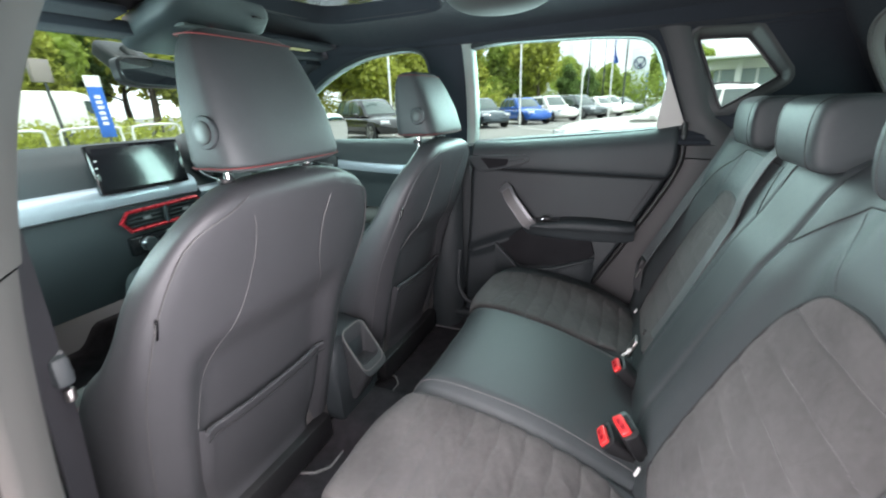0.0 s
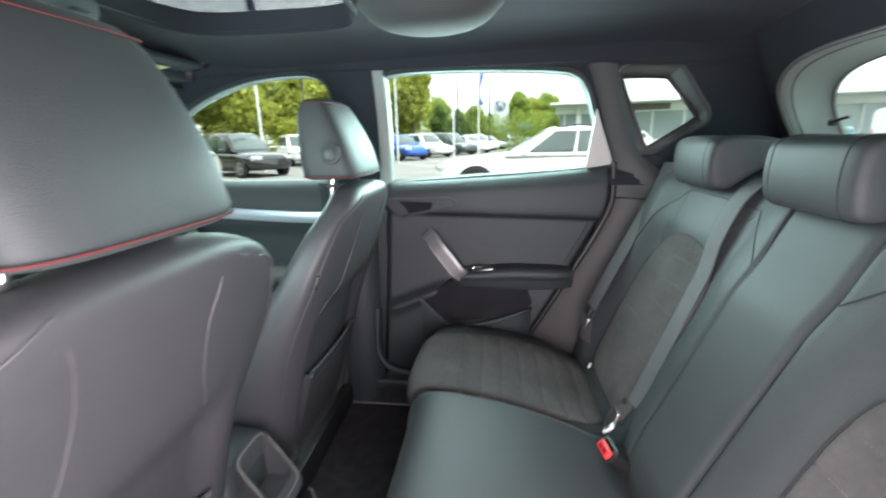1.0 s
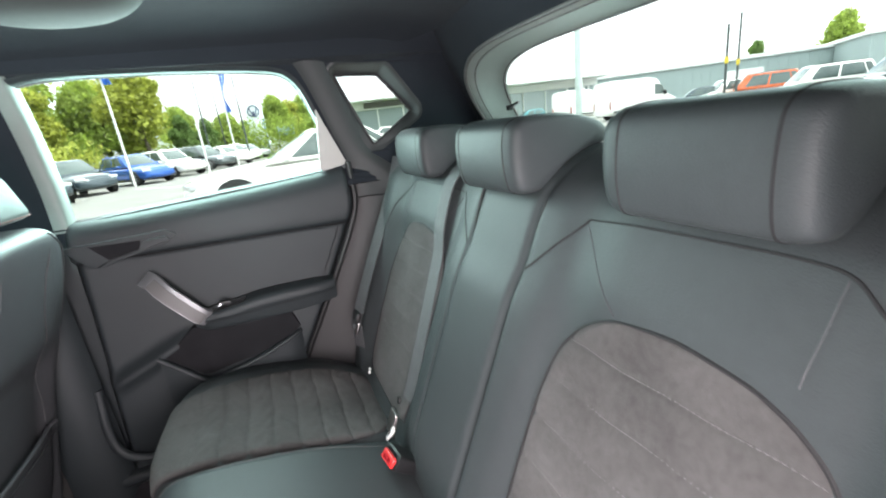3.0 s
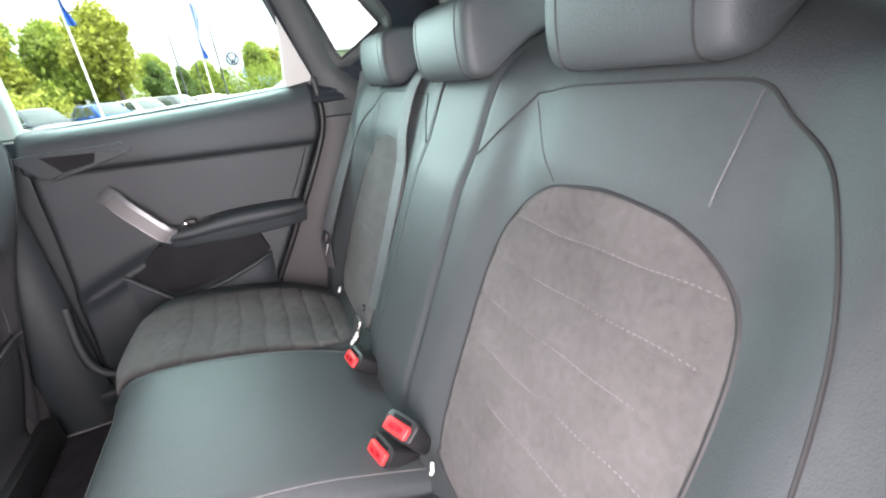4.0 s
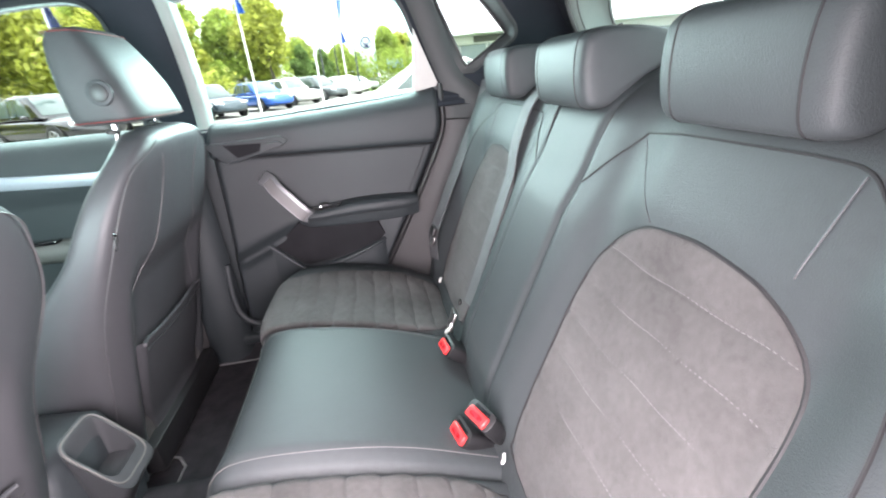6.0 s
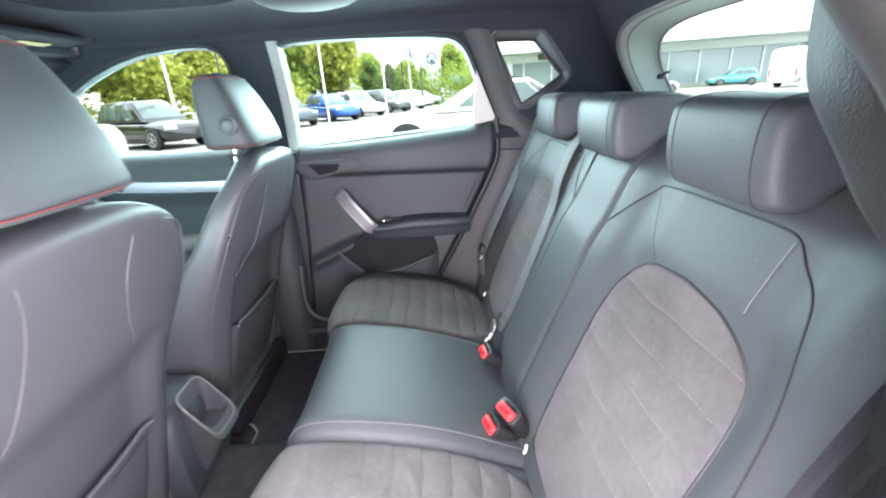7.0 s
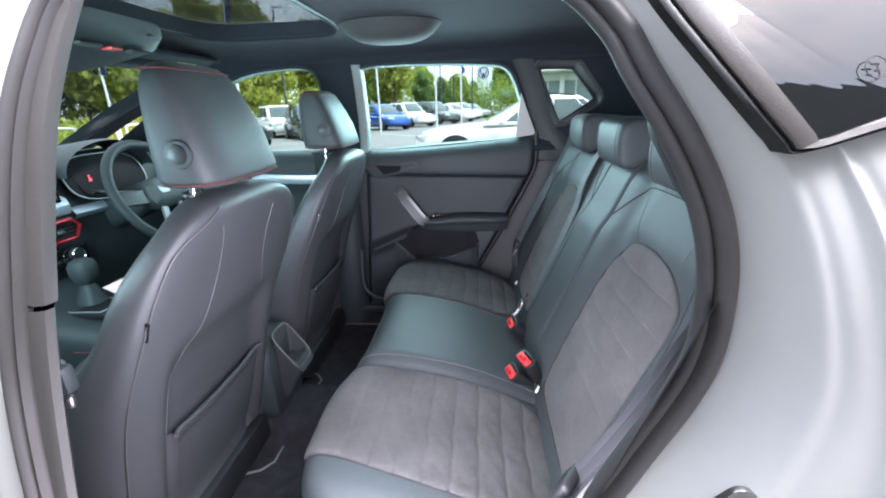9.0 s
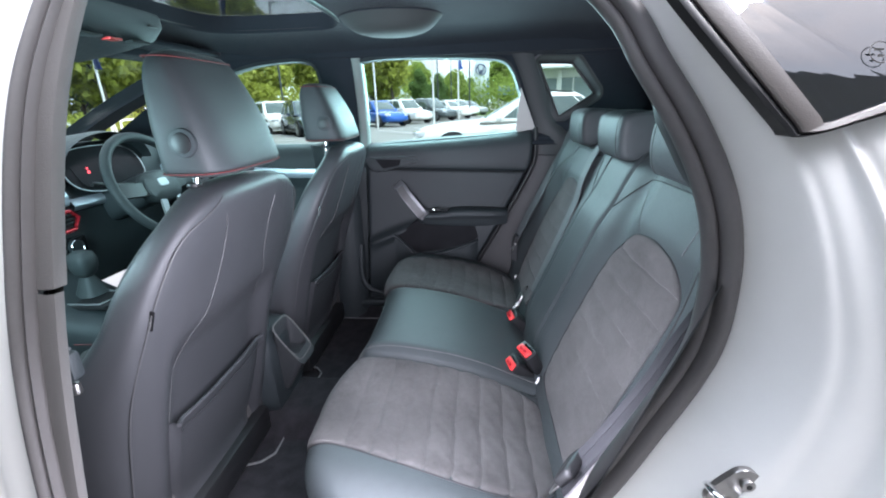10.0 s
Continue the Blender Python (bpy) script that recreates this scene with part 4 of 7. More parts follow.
# ---- roof ----
ROOF = [(-1.18, 0.565, 1.405), (-0.9, 0.575, 1.43), (0.45, 0.54, 1.42)]
SUNROOF = (-0.795, 0.235, 0.415)     # middle x, half length, half width


def roof_ring(f, lift=0.0):
    """From the sunroof's edge (0) to the roof's rim (1)."""
    x0, a, b = SUNROOF
    out = []
    for p, q in superellipse(5.5, 160, 1, 1):
        ex = x0 + p * a
        rx = -1.20 + (0.37 + 1.20) * (p + 1) / 2
        x = ex + (rx - ex) * f
        yin = q * b
        yout = q * (0.578 - 0.030 * step(-0.8, -1.25, rx) - 0.03 * step(0.2, 0.6, rx))
        y = yin + (yout - yin) * f
        cove = max(abs(y) - 0.40, 0.0) / 0.178
        z = 1.512 - 0.018 * (y / 0.5) ** 2 - 0.054 * cove ** 2 - 0.03 * step(-0.95, -1.25, x) - 0.05 * step(0.1, 0.55, x)
        out.append(Vector((x, YC + y, z + lift)))
    return out


ceiling = tagged(new("ceiling"), "dark cloth headlining with a sunroof opening", "ceiling", kind="structure")
x0, a0, b0 = SUNROOF
hole = lambda k, z: [Vector((x0 + p * (a0 + k), YC + q * (b0 + k), z)) for p, q in superellipse(5.5, 160, 1, 1)]
part("headlining", loft([hole(0.02, 1.5515), hole(-0.004, 1.5510), hole(-0.004, 1.530)] + [roof_ring(f) for f in (0.0, 0.03, 0.06, 0.10, 0.16, 0.25, 0.35, 0.45, 0.55, 0.65, 0.70, 0.75, 0.80, 0.85, 0.90, 0.95, 1.0)], cap=False), HEADLINING, ceiling, angle=70)
part("sunroof_trim", tube([v + Vector((0, 0, -0.002)) for v in hole(0.006, 1.511)], 0.008, 8, True, flat=0.6), PLASTIC_DARK, ceiling, "black edging of the sunroof")
roof = tagged(new("roof"), "white painted roof panel", "roof", kind="structure")
part("roof_panel", loft([hole(0.03, 1.548)] + [roof_ring(f, 0.045) for f in (0.1, 0.3, 0.6, 0.8, 1.0)] + [[v + Vector((0, 0, 0.02)) for v in roof_ring(1.03)]], cap=False), WHITE_PAINT, roof)
sunroof = tagged(new("sunroof"), "tinted glass sunroof pane", "sunroof", kind="structure")
part("pane", plate(hole(0.025, 1.552), (0, 0, 0.005)), TINTED, sunroof, "dark tinted glass")
dome = thing("ceiling_lamp", "round frosted lamp in the headlining", "lamp")
rings = [[Vector((-0.400 + r * math.cos(t), 0.300 + r * 0.80 * math.sin(t), z)) for t in lin(0, 2 * math.pi, 49)[:-1]] for r, z in ((0.154, 1.512), (0.150, 1.5065), (0.145, 1.502), (0.138, 1.495), (0.128, 1.484), (0.114, 1.4735), (0.095, 1.465), (0.07, 1.459), (0.04, 1.456), (0.004, 1.455))]
part("lens", loft(rings), LAMP_LENS, dome, "pale frosted lens", angle=80)
part("rim", tube([Vector((-0.400 + 0.151 * math.cos(t), 0.300 + 0.121 * math.sin(t), 1.507)) for t in lin(0, 2 * math.pi, 49)[:-1]], 0.002, 6, True), HEADLINING, dome, "dark cloth edge")

# roof console by the windscreen, mirror and visors
console = thing("overhead_console", "dark grey overhead console with reading lamps", "console")
rings = []
for x, w, z, h in ((-0.985, 0.115, 1.500, 0.006), (-0.995, 0.135, 1.485, 0.02), (-1.03, 0.15, 1.468, 0.03), (-1.10, 0.15, 1.455, 0.035), (-1.17, 0.14, 1.440, 0.035), (-1.22, 0.12, 1.425, 0.03)):
    rings.append([Vector((x, YC + p * w, z + q * h)) for p, q in superellipse(4, 40, 1, 1)])
part("housing", loft(rings), PLASTIC, console, angle=60)
part("lamp_lens", box(0.05, 0.06, 0.006, (-1.04, YC + 0.075, 1.437), 0.002), LAMP_LENS, console)
part("lamp_lens", box(0.05, 0.06, 0.006, (-1.04, YC - 0.075, 1.437), 0.002), LAMP_LENS, console)
part("call_button", box(0.03, 0.035, 0.006, (-1.035, YC, 1.436), 0.002), RED, console, "red button")
part("speaker_slots", box(0.02, 0.03, 0.004, (-0.992, YC + 0.09, 1.475), 0.001), PLASTIC_DARK, console)
mirror = thing("interior_mirror", "black framed interior mirror below the roof", "mirror")
mm = Matrix.Translation((-1.30, YC, 1.355)) @ Euler((0, radians(-6), radians(14))).to_matrix().to_4x4()
part("frame", loft([[mm @ Vector((x, p * w, q * h)) for p, q in superellipse(4, 40, 1, 1)] for x, w, h in ((0.014, 0.122, 0.033), (0.010, 0.128, 0.038), (-0.01, 0.128, 0.038), (-0.035, 0.09, 0.025))]), PLASTIC_DARK, mirror, angle=50)
part("mirror_glass", plate([mm @ Vector((0.0155, p * 0.121, q * 0.032)) for p, q in superellipse(4, 40, 1, 1)], mm.to_3x3() @ Vector((-0.002, 0, 0))), MIRROR, mirror)
part("stalk", tube([(-1.33, YC, 1.36), (-1.37, YC, 1.40), (-1.40, YC, 1.425)], 0.016, 12), PLASTIC_DARK, mirror)
part("sensor_cover", box(0.10, 0.11, 0.05, (-1.42, YC, 1.405), 0.015, 3, Euler((0, radians(32), 0)).to_matrix().to_4x4()), PLASTIC_DARK, mirror)
for s in (-1, 1):
    visor = thing("sun_visor", "dark fabric sun visor folded up to the roof", "sun visor", group="sun visors")
    part("flap", box(0.17, 0.36, 0.016, (-1.16, YC + s * 0.36, 1.447), 0.007, 3, Euler((0, radians(-8), 0)).to_matrix().to_4x4()), HEADLINING, visor)
    part("airbag_label", box(0.05, 0.09, 0.0012, (-1.14, YC + s * 0.40, 1.4375), 0.0, 2, Euler((0, radians(-8), 0)).to_matrix().to_4x4()), material("yellow_label", (0.65, 0.55, 0.25), 0.6), visor, "pale yellow warning label")

# ---- far side ----
FAR = [(0.30, 0.690), (0.60, 0.675), (0.90, 0.668), (1.05, 0.668), (1.15, 0.668), (1.25, 0.650), (1.35, 0.620), (1.43, 0.585), (1.50, 0.545)]


def far(z):
    return curve_table(FAR, z)


def far_at(x, z, inward=0.0):
    return Vector((x, far(z) - inward - 0.06 * step(0.15, 0.65, x), z))


W_REAR = [(-0.606, 1.120), (-0.602, 1.20), (-0.596, 1.33), (-0.592, 1.405), (-0.560, 1.424), (-0.45, 1.430), (-0.25, 1.426), (-0.11, 1.418), (-0.050, 1.405), (-0.016, 1.368), (0.012, 1.300), (0.045, 1.215), (0.066, 1.158), (0.02, 1.150), (-0.10, 1.140), (-0.30, 1.128), (-0.50, 1.116), (-0.575, 1.110)]
W_FRONT = [(-0.760, 1.125), (-0.752, 1.20), (-0.742, 1.33), (-0.745, 1.395), (-0.775, 1.425), (-0.85, 1.432), (-1.00, 1.418), (-1.15, 1.375), (-1.30, 1.305), (-1.45, 1.215), (-1.56, 1.125), (-1.50, 1.105), (-1.2, 1.105), (-0.85, 1.110)]
QUARTER_PANE = [(0.079, 1.390), (0.092, 1.398), (0.14, 1.397), (0.188, 1.394), (0.205, 1.384), (0.268, 1.308), (0.281, 1.290), (0.272, 1.278), (0.176, 1.216), (0.161, 1.209), (0.151, 1.218), (0.115, 1.303)]
OUTER = [(-1.75, 1.07), (-1.3, 1.07), (-0.9, 1.07), (-0.68, 1.07), (-0.4, 1.075), (-0.1, 1.08), (0.12, 1.10), (0.35, 1.09), (0.56, 1.07), (0.63, 1.08), (0.625, 1.12), (0.545, 1.25), (0.465, 1.38), (0.42, 1.48), (0.2, 1.515), (-0.3, 1.52), (-0.7, 1.515), (-1.0, 1.485), (-1.2, 1.43), (-1.45, 1.30), (-1.75, 1.13)]


def wall_with_holes(name, outer, holes, at, mat, parent, label, back):
    """A sheet with openings through it, and thickness."""
    loops = [outer] + holes
    flat = [Vector((p[0], p[1], 0)) for l in loops for p in l]
    tris = tessellate_polygon([[Vector((p[0], p[1], 0)) for p in l] for l in loops])
    n = len(flat)
    verts = [at(q.x, q.y) for q in flat] + [at(q.x, q.y) + Vector(back) for q in flat]
    faces = [tuple(t) for t in tris] + [tuple(n + i for i in t[::-1]) for t in tris]
    k = 0
    for l in loops:
        faces += [(k + i, k + (i + 1) % len(l), n + k + (i + 1) % len(l), n + k + i) for i in range(len(l))]
        k += len(l)
    bm = bmesh.new()
    vs = [bm.verts.new(v) for v in verts]
    for f in faces:
        try:
            bm.faces.new([vs[i] for i in f])
        except ValueError:
            pass
    return part(name, bm, mat, parent, label, angle=35)


QUARTER_TRIM = material("quarter_trim_plastic", (0.036, 0.038, 0.039), 0.55, vary=0.06, scale=8, grain=0.3)
wall = tagged(new("wall_far_side"), "dark plastic side trim with window openings", "wall", kind="structure")
quarter_pane = ring_of(QUARTER_PANE, 60)
holes = [ring_of(W_REAR, 90), ring_of(W_FRONT, 90), grown(quarter_pane, 0.020)]
wall_with_holes("side_trim", [(q.x, q.y) for q in smooth_line([(*p, 0) for p in OUTER], 120, True)], holes, far_at, HEADLINING, wall, "dark trim of the pillars and roof rail", (0, 0.05, 0))
for nm, ring, lab in (("window_1", holes[0], "far rear door window"), ("window_2", holes[1], "far front door window"), ("window_3", holes[2], "far quarter window")):
    win = tagged(new(nm), lab + " with pale painted frame", "window", kind="structure")
    q = nm == "window_3"
    mat_ = WHITE_PAINT
    inset = lambda d, i: [far_at(x, z, i) for x, z in grown(ring, d)]
    if q:
        deep = lambda d, y: [Vector((x, y, z)) for x, z in grown(quarter_pane, d)]
        blend = lambda k, d: [p.lerp(q_, k) for p, q_ in zip(inset(0.0, 0.004), deep(d, 0.652))]
        part("reveal", loft([inset(0.008, 0.001), inset(0.003, 0.003), blend(0.06, 0.0), blend(0.25, 0.004), blend(0.6, 0.003), blend(0.92, 0.002), deep(-0.004, 0.654)], cap=False), QUARTER_TRIM, win, "grey splayed trim of the window", angle=60)
        part("window_seal", tube(deep(-0.002, 0.651), 0.0035, 8, True), PLASTIC_DARK, win)
    else:
        part("window_frame", loft([inset(0.004, 0.006), inset(-0.006, 0.004), inset(-0.008, -0.012), inset(-0.008, -0.035)], cap=False), PLASTIC, win, "black frame", angle=60)
        part("window_seal", tube(inset(-0.006, -0.022), 0.005, 8, True), RUBBER, win)
    part("pane", plate([Vector((x, 0.656, z)) for x, z in quarter_pane] if q else [far_at(x, z, -0.028) for x, z in ring], (0, 0.004, 0)), CLEAR, win).visible_shadow = False
skin("lower_trim", lambda x, z: Vector((x, 0.700 - 0.05 * step(0.3, 0.7, x), z)), lin(-1.75, 0.80, 20), lin(0.34, 1.12, 6), PLASTIC, wall, "dark lower side trim", back=(0, 0.03, 0))


def door_edge_rear(z):
    return curve_table([(0.40, -0.26), (0.50, -0.215), (0.60, -0.165), (0.75, -0.080), (0.90, 0.002), (1.00, 0.052), (1.06, 0.071), (1.17, 0.068)], z)


def corner_trim(k, z):
    x = door_edge_rear(z) + 0.012 + (0.26 - door_edge_rear(z)) * k
    return Vector((x, 0.660 - 0.07 * step(0.05, 0.85, k) + 0.004 * math.sin(z * 9), z))


skin("seat_corner_trim", corner_trim, lin(0, 1, 24), lin(0.55, 1.062, 24), material("warm_grey_trim", (0.040, 0.039, 0.040), 0.55, vary=0.06, grain=0.3), wall, "grey plastic trim beside the far rear seat")
near_wall = tagged(new("wall_near_side"), "dark side trim beside the front passenger seat", "wall", kind="structure")
front_x = [(-1.75, 0.36), (-0.83, 0.36), (-0.81, 0.8), (-0.775, 1.1), (-0.762, 1.30), (-0.75, 1.475), (-1.0, 1.462), (-1.2, 1.42), (-1.45, 1.30), (-1.75, 1.13)]
wall_with_holes("front_side_trim", front_x, [[(x, z) for x, z in ring_of([(-0.86, 1.125), (-0.845, 1.30), (-0.845, 1.395), (-0.90, 1.425), (-1.0, 1.41), (-1.15, 1.37), (-1.30, 1.30), (-1.45, 1.21), (-1.54, 1.125), (-1.3, 1.11), (-1.0, 1.11)], 70)]],
                lambda x, z: Vector((x, 2 * YC - far(z), z)), PLASTIC, near_wall, "dark front door trim", (0, -0.05, 0))
near_rear = [(0.14, 0.40), (0.75, 0.5), (0.75, 1.04), (0.63, 1.10), (0.545, 1.25), (0.465, 1.38), (0.42, 1.45), (0.12, 1.46), (0.02, 1.42), (0.10, 1.26), (0.13, 1.10), (0.10, 0.95), (0.06, 0.75)]
wall_with_holes("rear_side_trim", near_rear, [ring_of([(0.125, 1.375), (0.19, 1.384), (0.212, 1.372), (0.270, 1.305), (0.262, 1.273), (0.185, 1.243), (0.165, 1.25)], 50)],
                lambda x, z: Vector((x, 2 * YC - far(z) + 0.06 * step(0.15, 0.65, x), z)), HEADLINING, near_wall, "dark trim behind the near rear seat", (0, -0.02, 0))
part("wheel_arch_trim", loft([[Vector((x, y, z)) for x, y, z in ((0.11, -0.60, zz), (0.06 + (zz - 0.8) * 0.25, -0.625, zz), (-0.02 + (zz - 0.8) * 0.35, -0.665, zz), (-0.05 + (zz - 0.8) * 0.35, -0.70, zz))] for zz in lin(0.40, 1.10, 16)], cap=False, closed=False), PLASTIC, near_wall, angle=60)

# White door paint; its grey-green shade is put into the colour.
edge_strip = tagged(new("door_frame_edge"), "white edge of the far rear door frame, shade put into its colour", "door frame", kind="structure")
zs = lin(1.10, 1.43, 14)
part("painted_edge", loft([[far_at(curve_table([(1.10, -0.612), (1.20, -0.606), (1.33, -0.600), (1.44, -0.595)], z) + a, z, b) for a, b in ((-0.014, 0.002), (-0.010, 0.010), (0.012, 0.010), (0.020, 0.004), (0.023, -0.03))] for z in zs], cap=False, closed=False), material("shaded_white_frame", (0.18, 0.215, 0.20), 0.4, vary=0.05), edge_strip, angle=60)

def pillar_cover(k, z):
    front_ = curve_table([(1.066, 0.084), (1.12, 0.082), (1.17, 0.076), (1.25, 0.045), (1.33, 0.016), (1.40, -0.015), (1.432, -0.035)], z)
    back_ = curve_table([(1.066, 0.262), (1.12, 0.225), (1.16, 0.182), (1.20, 0.142), (1.25, 0.118), (1.33, 0.088), (1.40, 0.055), (1.432, 0.045)], z)
    into = 0.066 * step(0.05, 0.85, k) * (1 - step(1.066, 1.20, z))
    return far_at(front_ + (back_ - front_) * k, z, 0.003 + 0.010 * math.sin(math.pi * k) ** 0.7 + into)


skin("pillar_cover", pillar_cover, lin(0, 1, 16), lin(1.066, 1.432, 30), QUARTER_TRIM, wall, "dark grey plastic cover of the rear pillar")

# triangular plate behind the far door's glass
corner = [far_at(0.010, 1.316, 0.012), far_at(-0.003, 1.160, 0.012), far_at(0.005, 1.153, 0.012), far_at(0.072, 1.164, 0.012), far_at(0.070, 1.172, 0.012)]
tri_plate = part("window_corner_plate", plate(corner, (0, 0.008, 0)), material("pale_grey_plate", (0.42, 0.40, 0.38), 0.5, vary=0.04), None, "pale grey triangular plate in the far window's corner", category="trim", kind="structure")


# ---- far rear door panel ----
def door_edge_front(z):
    return curve_table([(0.40, -0.655), (0.60, -0.632), (0.80, -0.622), (1.0, -0.612), (1.17, -0.602)], z)


def door_top(x):
    return curve_table([(-0.66, 1.118), (-0.58, 1.118), (-0.3, 1.132), (-0.1, 1.146), (0.02, 1.158), (0.075, 1.172)], x)


def door_skin(k, z):
    zz = z
    x = door_edge_front(zz) + (door_edge_rear(zz) - door_edge_front(zz)) * k
    if z > 1.0:
        base = 1.0 + 0.024 * (1 - k)
        zz = base + (z - 1.0) / 0.17 * (door_top(x) - base)
    elif z > 0.9:
        zz = 0.9 + (z - 0.9) * (1 + 0.24 * (1 - k))
    y = curve_table([(0.40, 0.650), (0.55, 0.640), (0.70, 0.640), (0.85, 0.648), (0.985, 0.650), (1.0, 0.648), (1.006, 0.630), (1.03, 0.622), (1.08, 0.623), (1.12, 0.629), (1.145, 0.640), (1.16, 0.652), (1.17, 0.672)], z)
    # ridge that runs up to the grip, and the bin below it
    ridge = 0.738 + 0.082 * min(max((x + 0.60) / 0.20, 0), 1)
    y -= 0.020 * math.exp(-((z - ridge + 0.028) / 0.022) ** 2) * step(-0.63, -0.58, x) * (1 - step(-0.46, -0.38, x))
    y -= 0.014 * step(ridge, ridge - 0.03, z) * step(0.45, 0.6, z)
    edge = min((x - door_edge_front(zz)), (door_edge_rear(zz) - x))
    y += 0.030 * (1 - step(0.0, 0.022, edge)) ** 2
    return Vector((x, y, zz))


door = tagged(new("door_1"), "black far rear door with silver grip and armrest", "door", kind="structure")
skin("door_panel", door_skin, lin(0, 1, 90), lin(0.40, 1.0, 70) + lin(1.002, 1.17, 26), PLASTIC, door, "soft black door panel", back=(0, 0.02, 0))
line = [door_skin(k, 1.003) + Vector((0, -0.001, -0.002)) for k in lin(0.02, 0.98, 40)]
part("trim_joint", tube(line, 0.0022, 6), PLASTIC_DARK, door)
part("rear_seal", tube([Vector((door_edge_rear(z) + 0.006, 0.650, z)) for z in lin(0.42, 1.17, 40)], 0.008, 8), PLASTIC_DARK, door, "black door seal")
inset_line = [door_skin(1 - 0.035 / (door_edge_rear(z) - door_edge_front(z)), z) + Vector((0, -0.001, 0)) for z in lin(0.80, 0.995, 14)]
part("trim_joint", tube(inset_line, 0.0015, 6), PLASTIC_DARK, door)
# release handle; a dark plate gives its recess the colour of shade
rel = [(-0.612, 1.070), (-0.400, 1.074), (-0.378, 1.060), (-0.398, 1.046), (-0.545, 1.012), (-0.566, 1.014)]
bez = [Vector((x, 0.615, z)) for x, z in rel]
lever = part("release_bezel", plate(bez, (0, 0.012, 0), 0.003), PLASTIC, door, "black bezel of the door release")
part("recess", plate([Vector((x, 0.6135, z)) for x, z in ((-0.556, 1.064), (-0.454, 1.060), (-0.459, 1.039), (-0.525, 1.026))], (0, 0.004, 0)), SHADE_MATT_BLACK, lever, "dark plate coloured as shade of the recess")
part("release_lever", plate([Vector((x, 0.607, z)) for x, z in ((-0.525, 1.024), (-0.459, 1.037), (-0.452, 1.058), (-0.402, 1.061), (-0.392, 1.050), (-0.545, 1.010), (-0.548, 1.016))], (0, 0.007, 0), 0.002), PLASTIC, lever, "dark release lever")
# pull grip
grip = [(-0.478, 0.640, 0.958), (-0.460, 0.622, 0.950), (-0.440, 0.603, 0.925), (-0.410, 0.594, 0.888), (-0.378, 0.592, 0.848), (-0.362, 0.600, 0.834)]
grip_line = smooth_line(grip, 24)
part("pull_grip", strap(grip_line, 0.041, 0.014, (1, 0.1, 0.55)), SILVER, door, "satin silver pull grip", angle=50)
inlay = []
for i in range(5, 21):
    way = (grip_line[i + 1] - grip_line[i - 1]).normalized()
    wide_ = Vector((1, 0.1, 0.55))
    wide_ = (wide_ - way * wide_.dot(way)).normalized()
    out_ = way.cross(wide_).normalized()
    inlay.append(grip_line[i] + out_ * (0.0075 if out_.y < 0 else -0.0075) - wide_ * 0.004)
part("grip_inlay", strap(inlay, 0.028, 0.003, (1, 0.1, 0.55)), material("satin_grey_inlay", (0.14, 0.135, 0.135), 0.5, vary=0.05, scale=20), door, "grey inlay of the grip")
# armrest: a padded top over a lower band, running back to the door's rear edge
rings = []
for t in lin(0, 1, 36):
    x = -0.396 + 0.366 * t
    top = curve_table([(0, 0.840), (0.1, 0.847), (0.22, 0.850), (0.45, 0.861), (0.8, 0.860), (1.0, 0.854)], t)
    low = curve_table([(0, 0.808), (0.08, 0.797), (0.5, 0.790), (0.85, 0.790), (1.0, 0.794)], t)
    yi = curve_table([(0, 0.606), (0.08, 0.592), (0.3, 0.588), (0.7, 0.590), (0.88, 0.596), (1.0, 0.610)], t)
    rings.append([Vector((x, yi + (0.660 - yi) * a, low + (top - low) * b)) for a, b in ((1, 0), (0.4, -0.03), (0.16, 0.02), (0.10, 0.14), (0.08, 0.42), (0.05, 0.50), (0.0, 0.55), (-0.02, 0.68), (0.0, 0.82), (0.08, 0.92), (0.25, 0.97), (0.6, 1.0), (1, 1.0))])
part("armrest", loft(rings), PLASTIC, door, "black padded armrest", angle=50)
part("armrest_line", tube([r[5] + Vector((0, 0.0005, 0)) for r in rings[1:-1]], 0.0016, 6), PLASTIC_DARK, door)
part("switch_panel", plate([Vector((x, y, z)) for x, y, z in ((-0.372, 0.602, 0.8475), (-0.270, 0.600, 0.8575), (-0.262, 0.630, 0.8590), (-0.366, 0.632, 0.8490))], (0, 0, -0.006), 0.002), GLOSS_BLACK, door, "gloss black switch panel")
part("window_switch", box(0.030, 0.018, 0.009, (-0.318, 0.616, 0.858), 0.003, 2), PLASTIC_DARK, door, "black window switch")
part("switch_edge", box(0.012, 0.004, 0.004, (-0.330, 0.604, 0.857), 0.001), CHROME, door)
# bin below the armrest: dark plate painted as its shade, behind a raised lip
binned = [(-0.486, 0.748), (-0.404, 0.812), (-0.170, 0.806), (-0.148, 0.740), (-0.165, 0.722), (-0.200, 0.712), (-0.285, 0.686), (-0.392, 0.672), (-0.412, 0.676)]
part("bin_shade_plate", plate([Vector((x, 0.6120, z)) for x, z in binned], (0, 0.02, 0), 0.003), SHADE_MATT_BLACK, door, "dark plate painted as shade of the door bin")
lip = smooth_line([(-0.500, 0.610, 0.752), (-0.452, 0.603, 0.706), (-0.412, 0.598, 0.670), (-0.385, 0.597, 0.663), (-0.285, 0.598, 0.679), (-0.200, 0.603, 0.706), (-0.168, 0.612, 0.716), (-0.150, 0.624, 0.720)], 44)
part("bin_lip", tube(lip, 0.0085, 10, flat=0.8), PLASTIC, door)
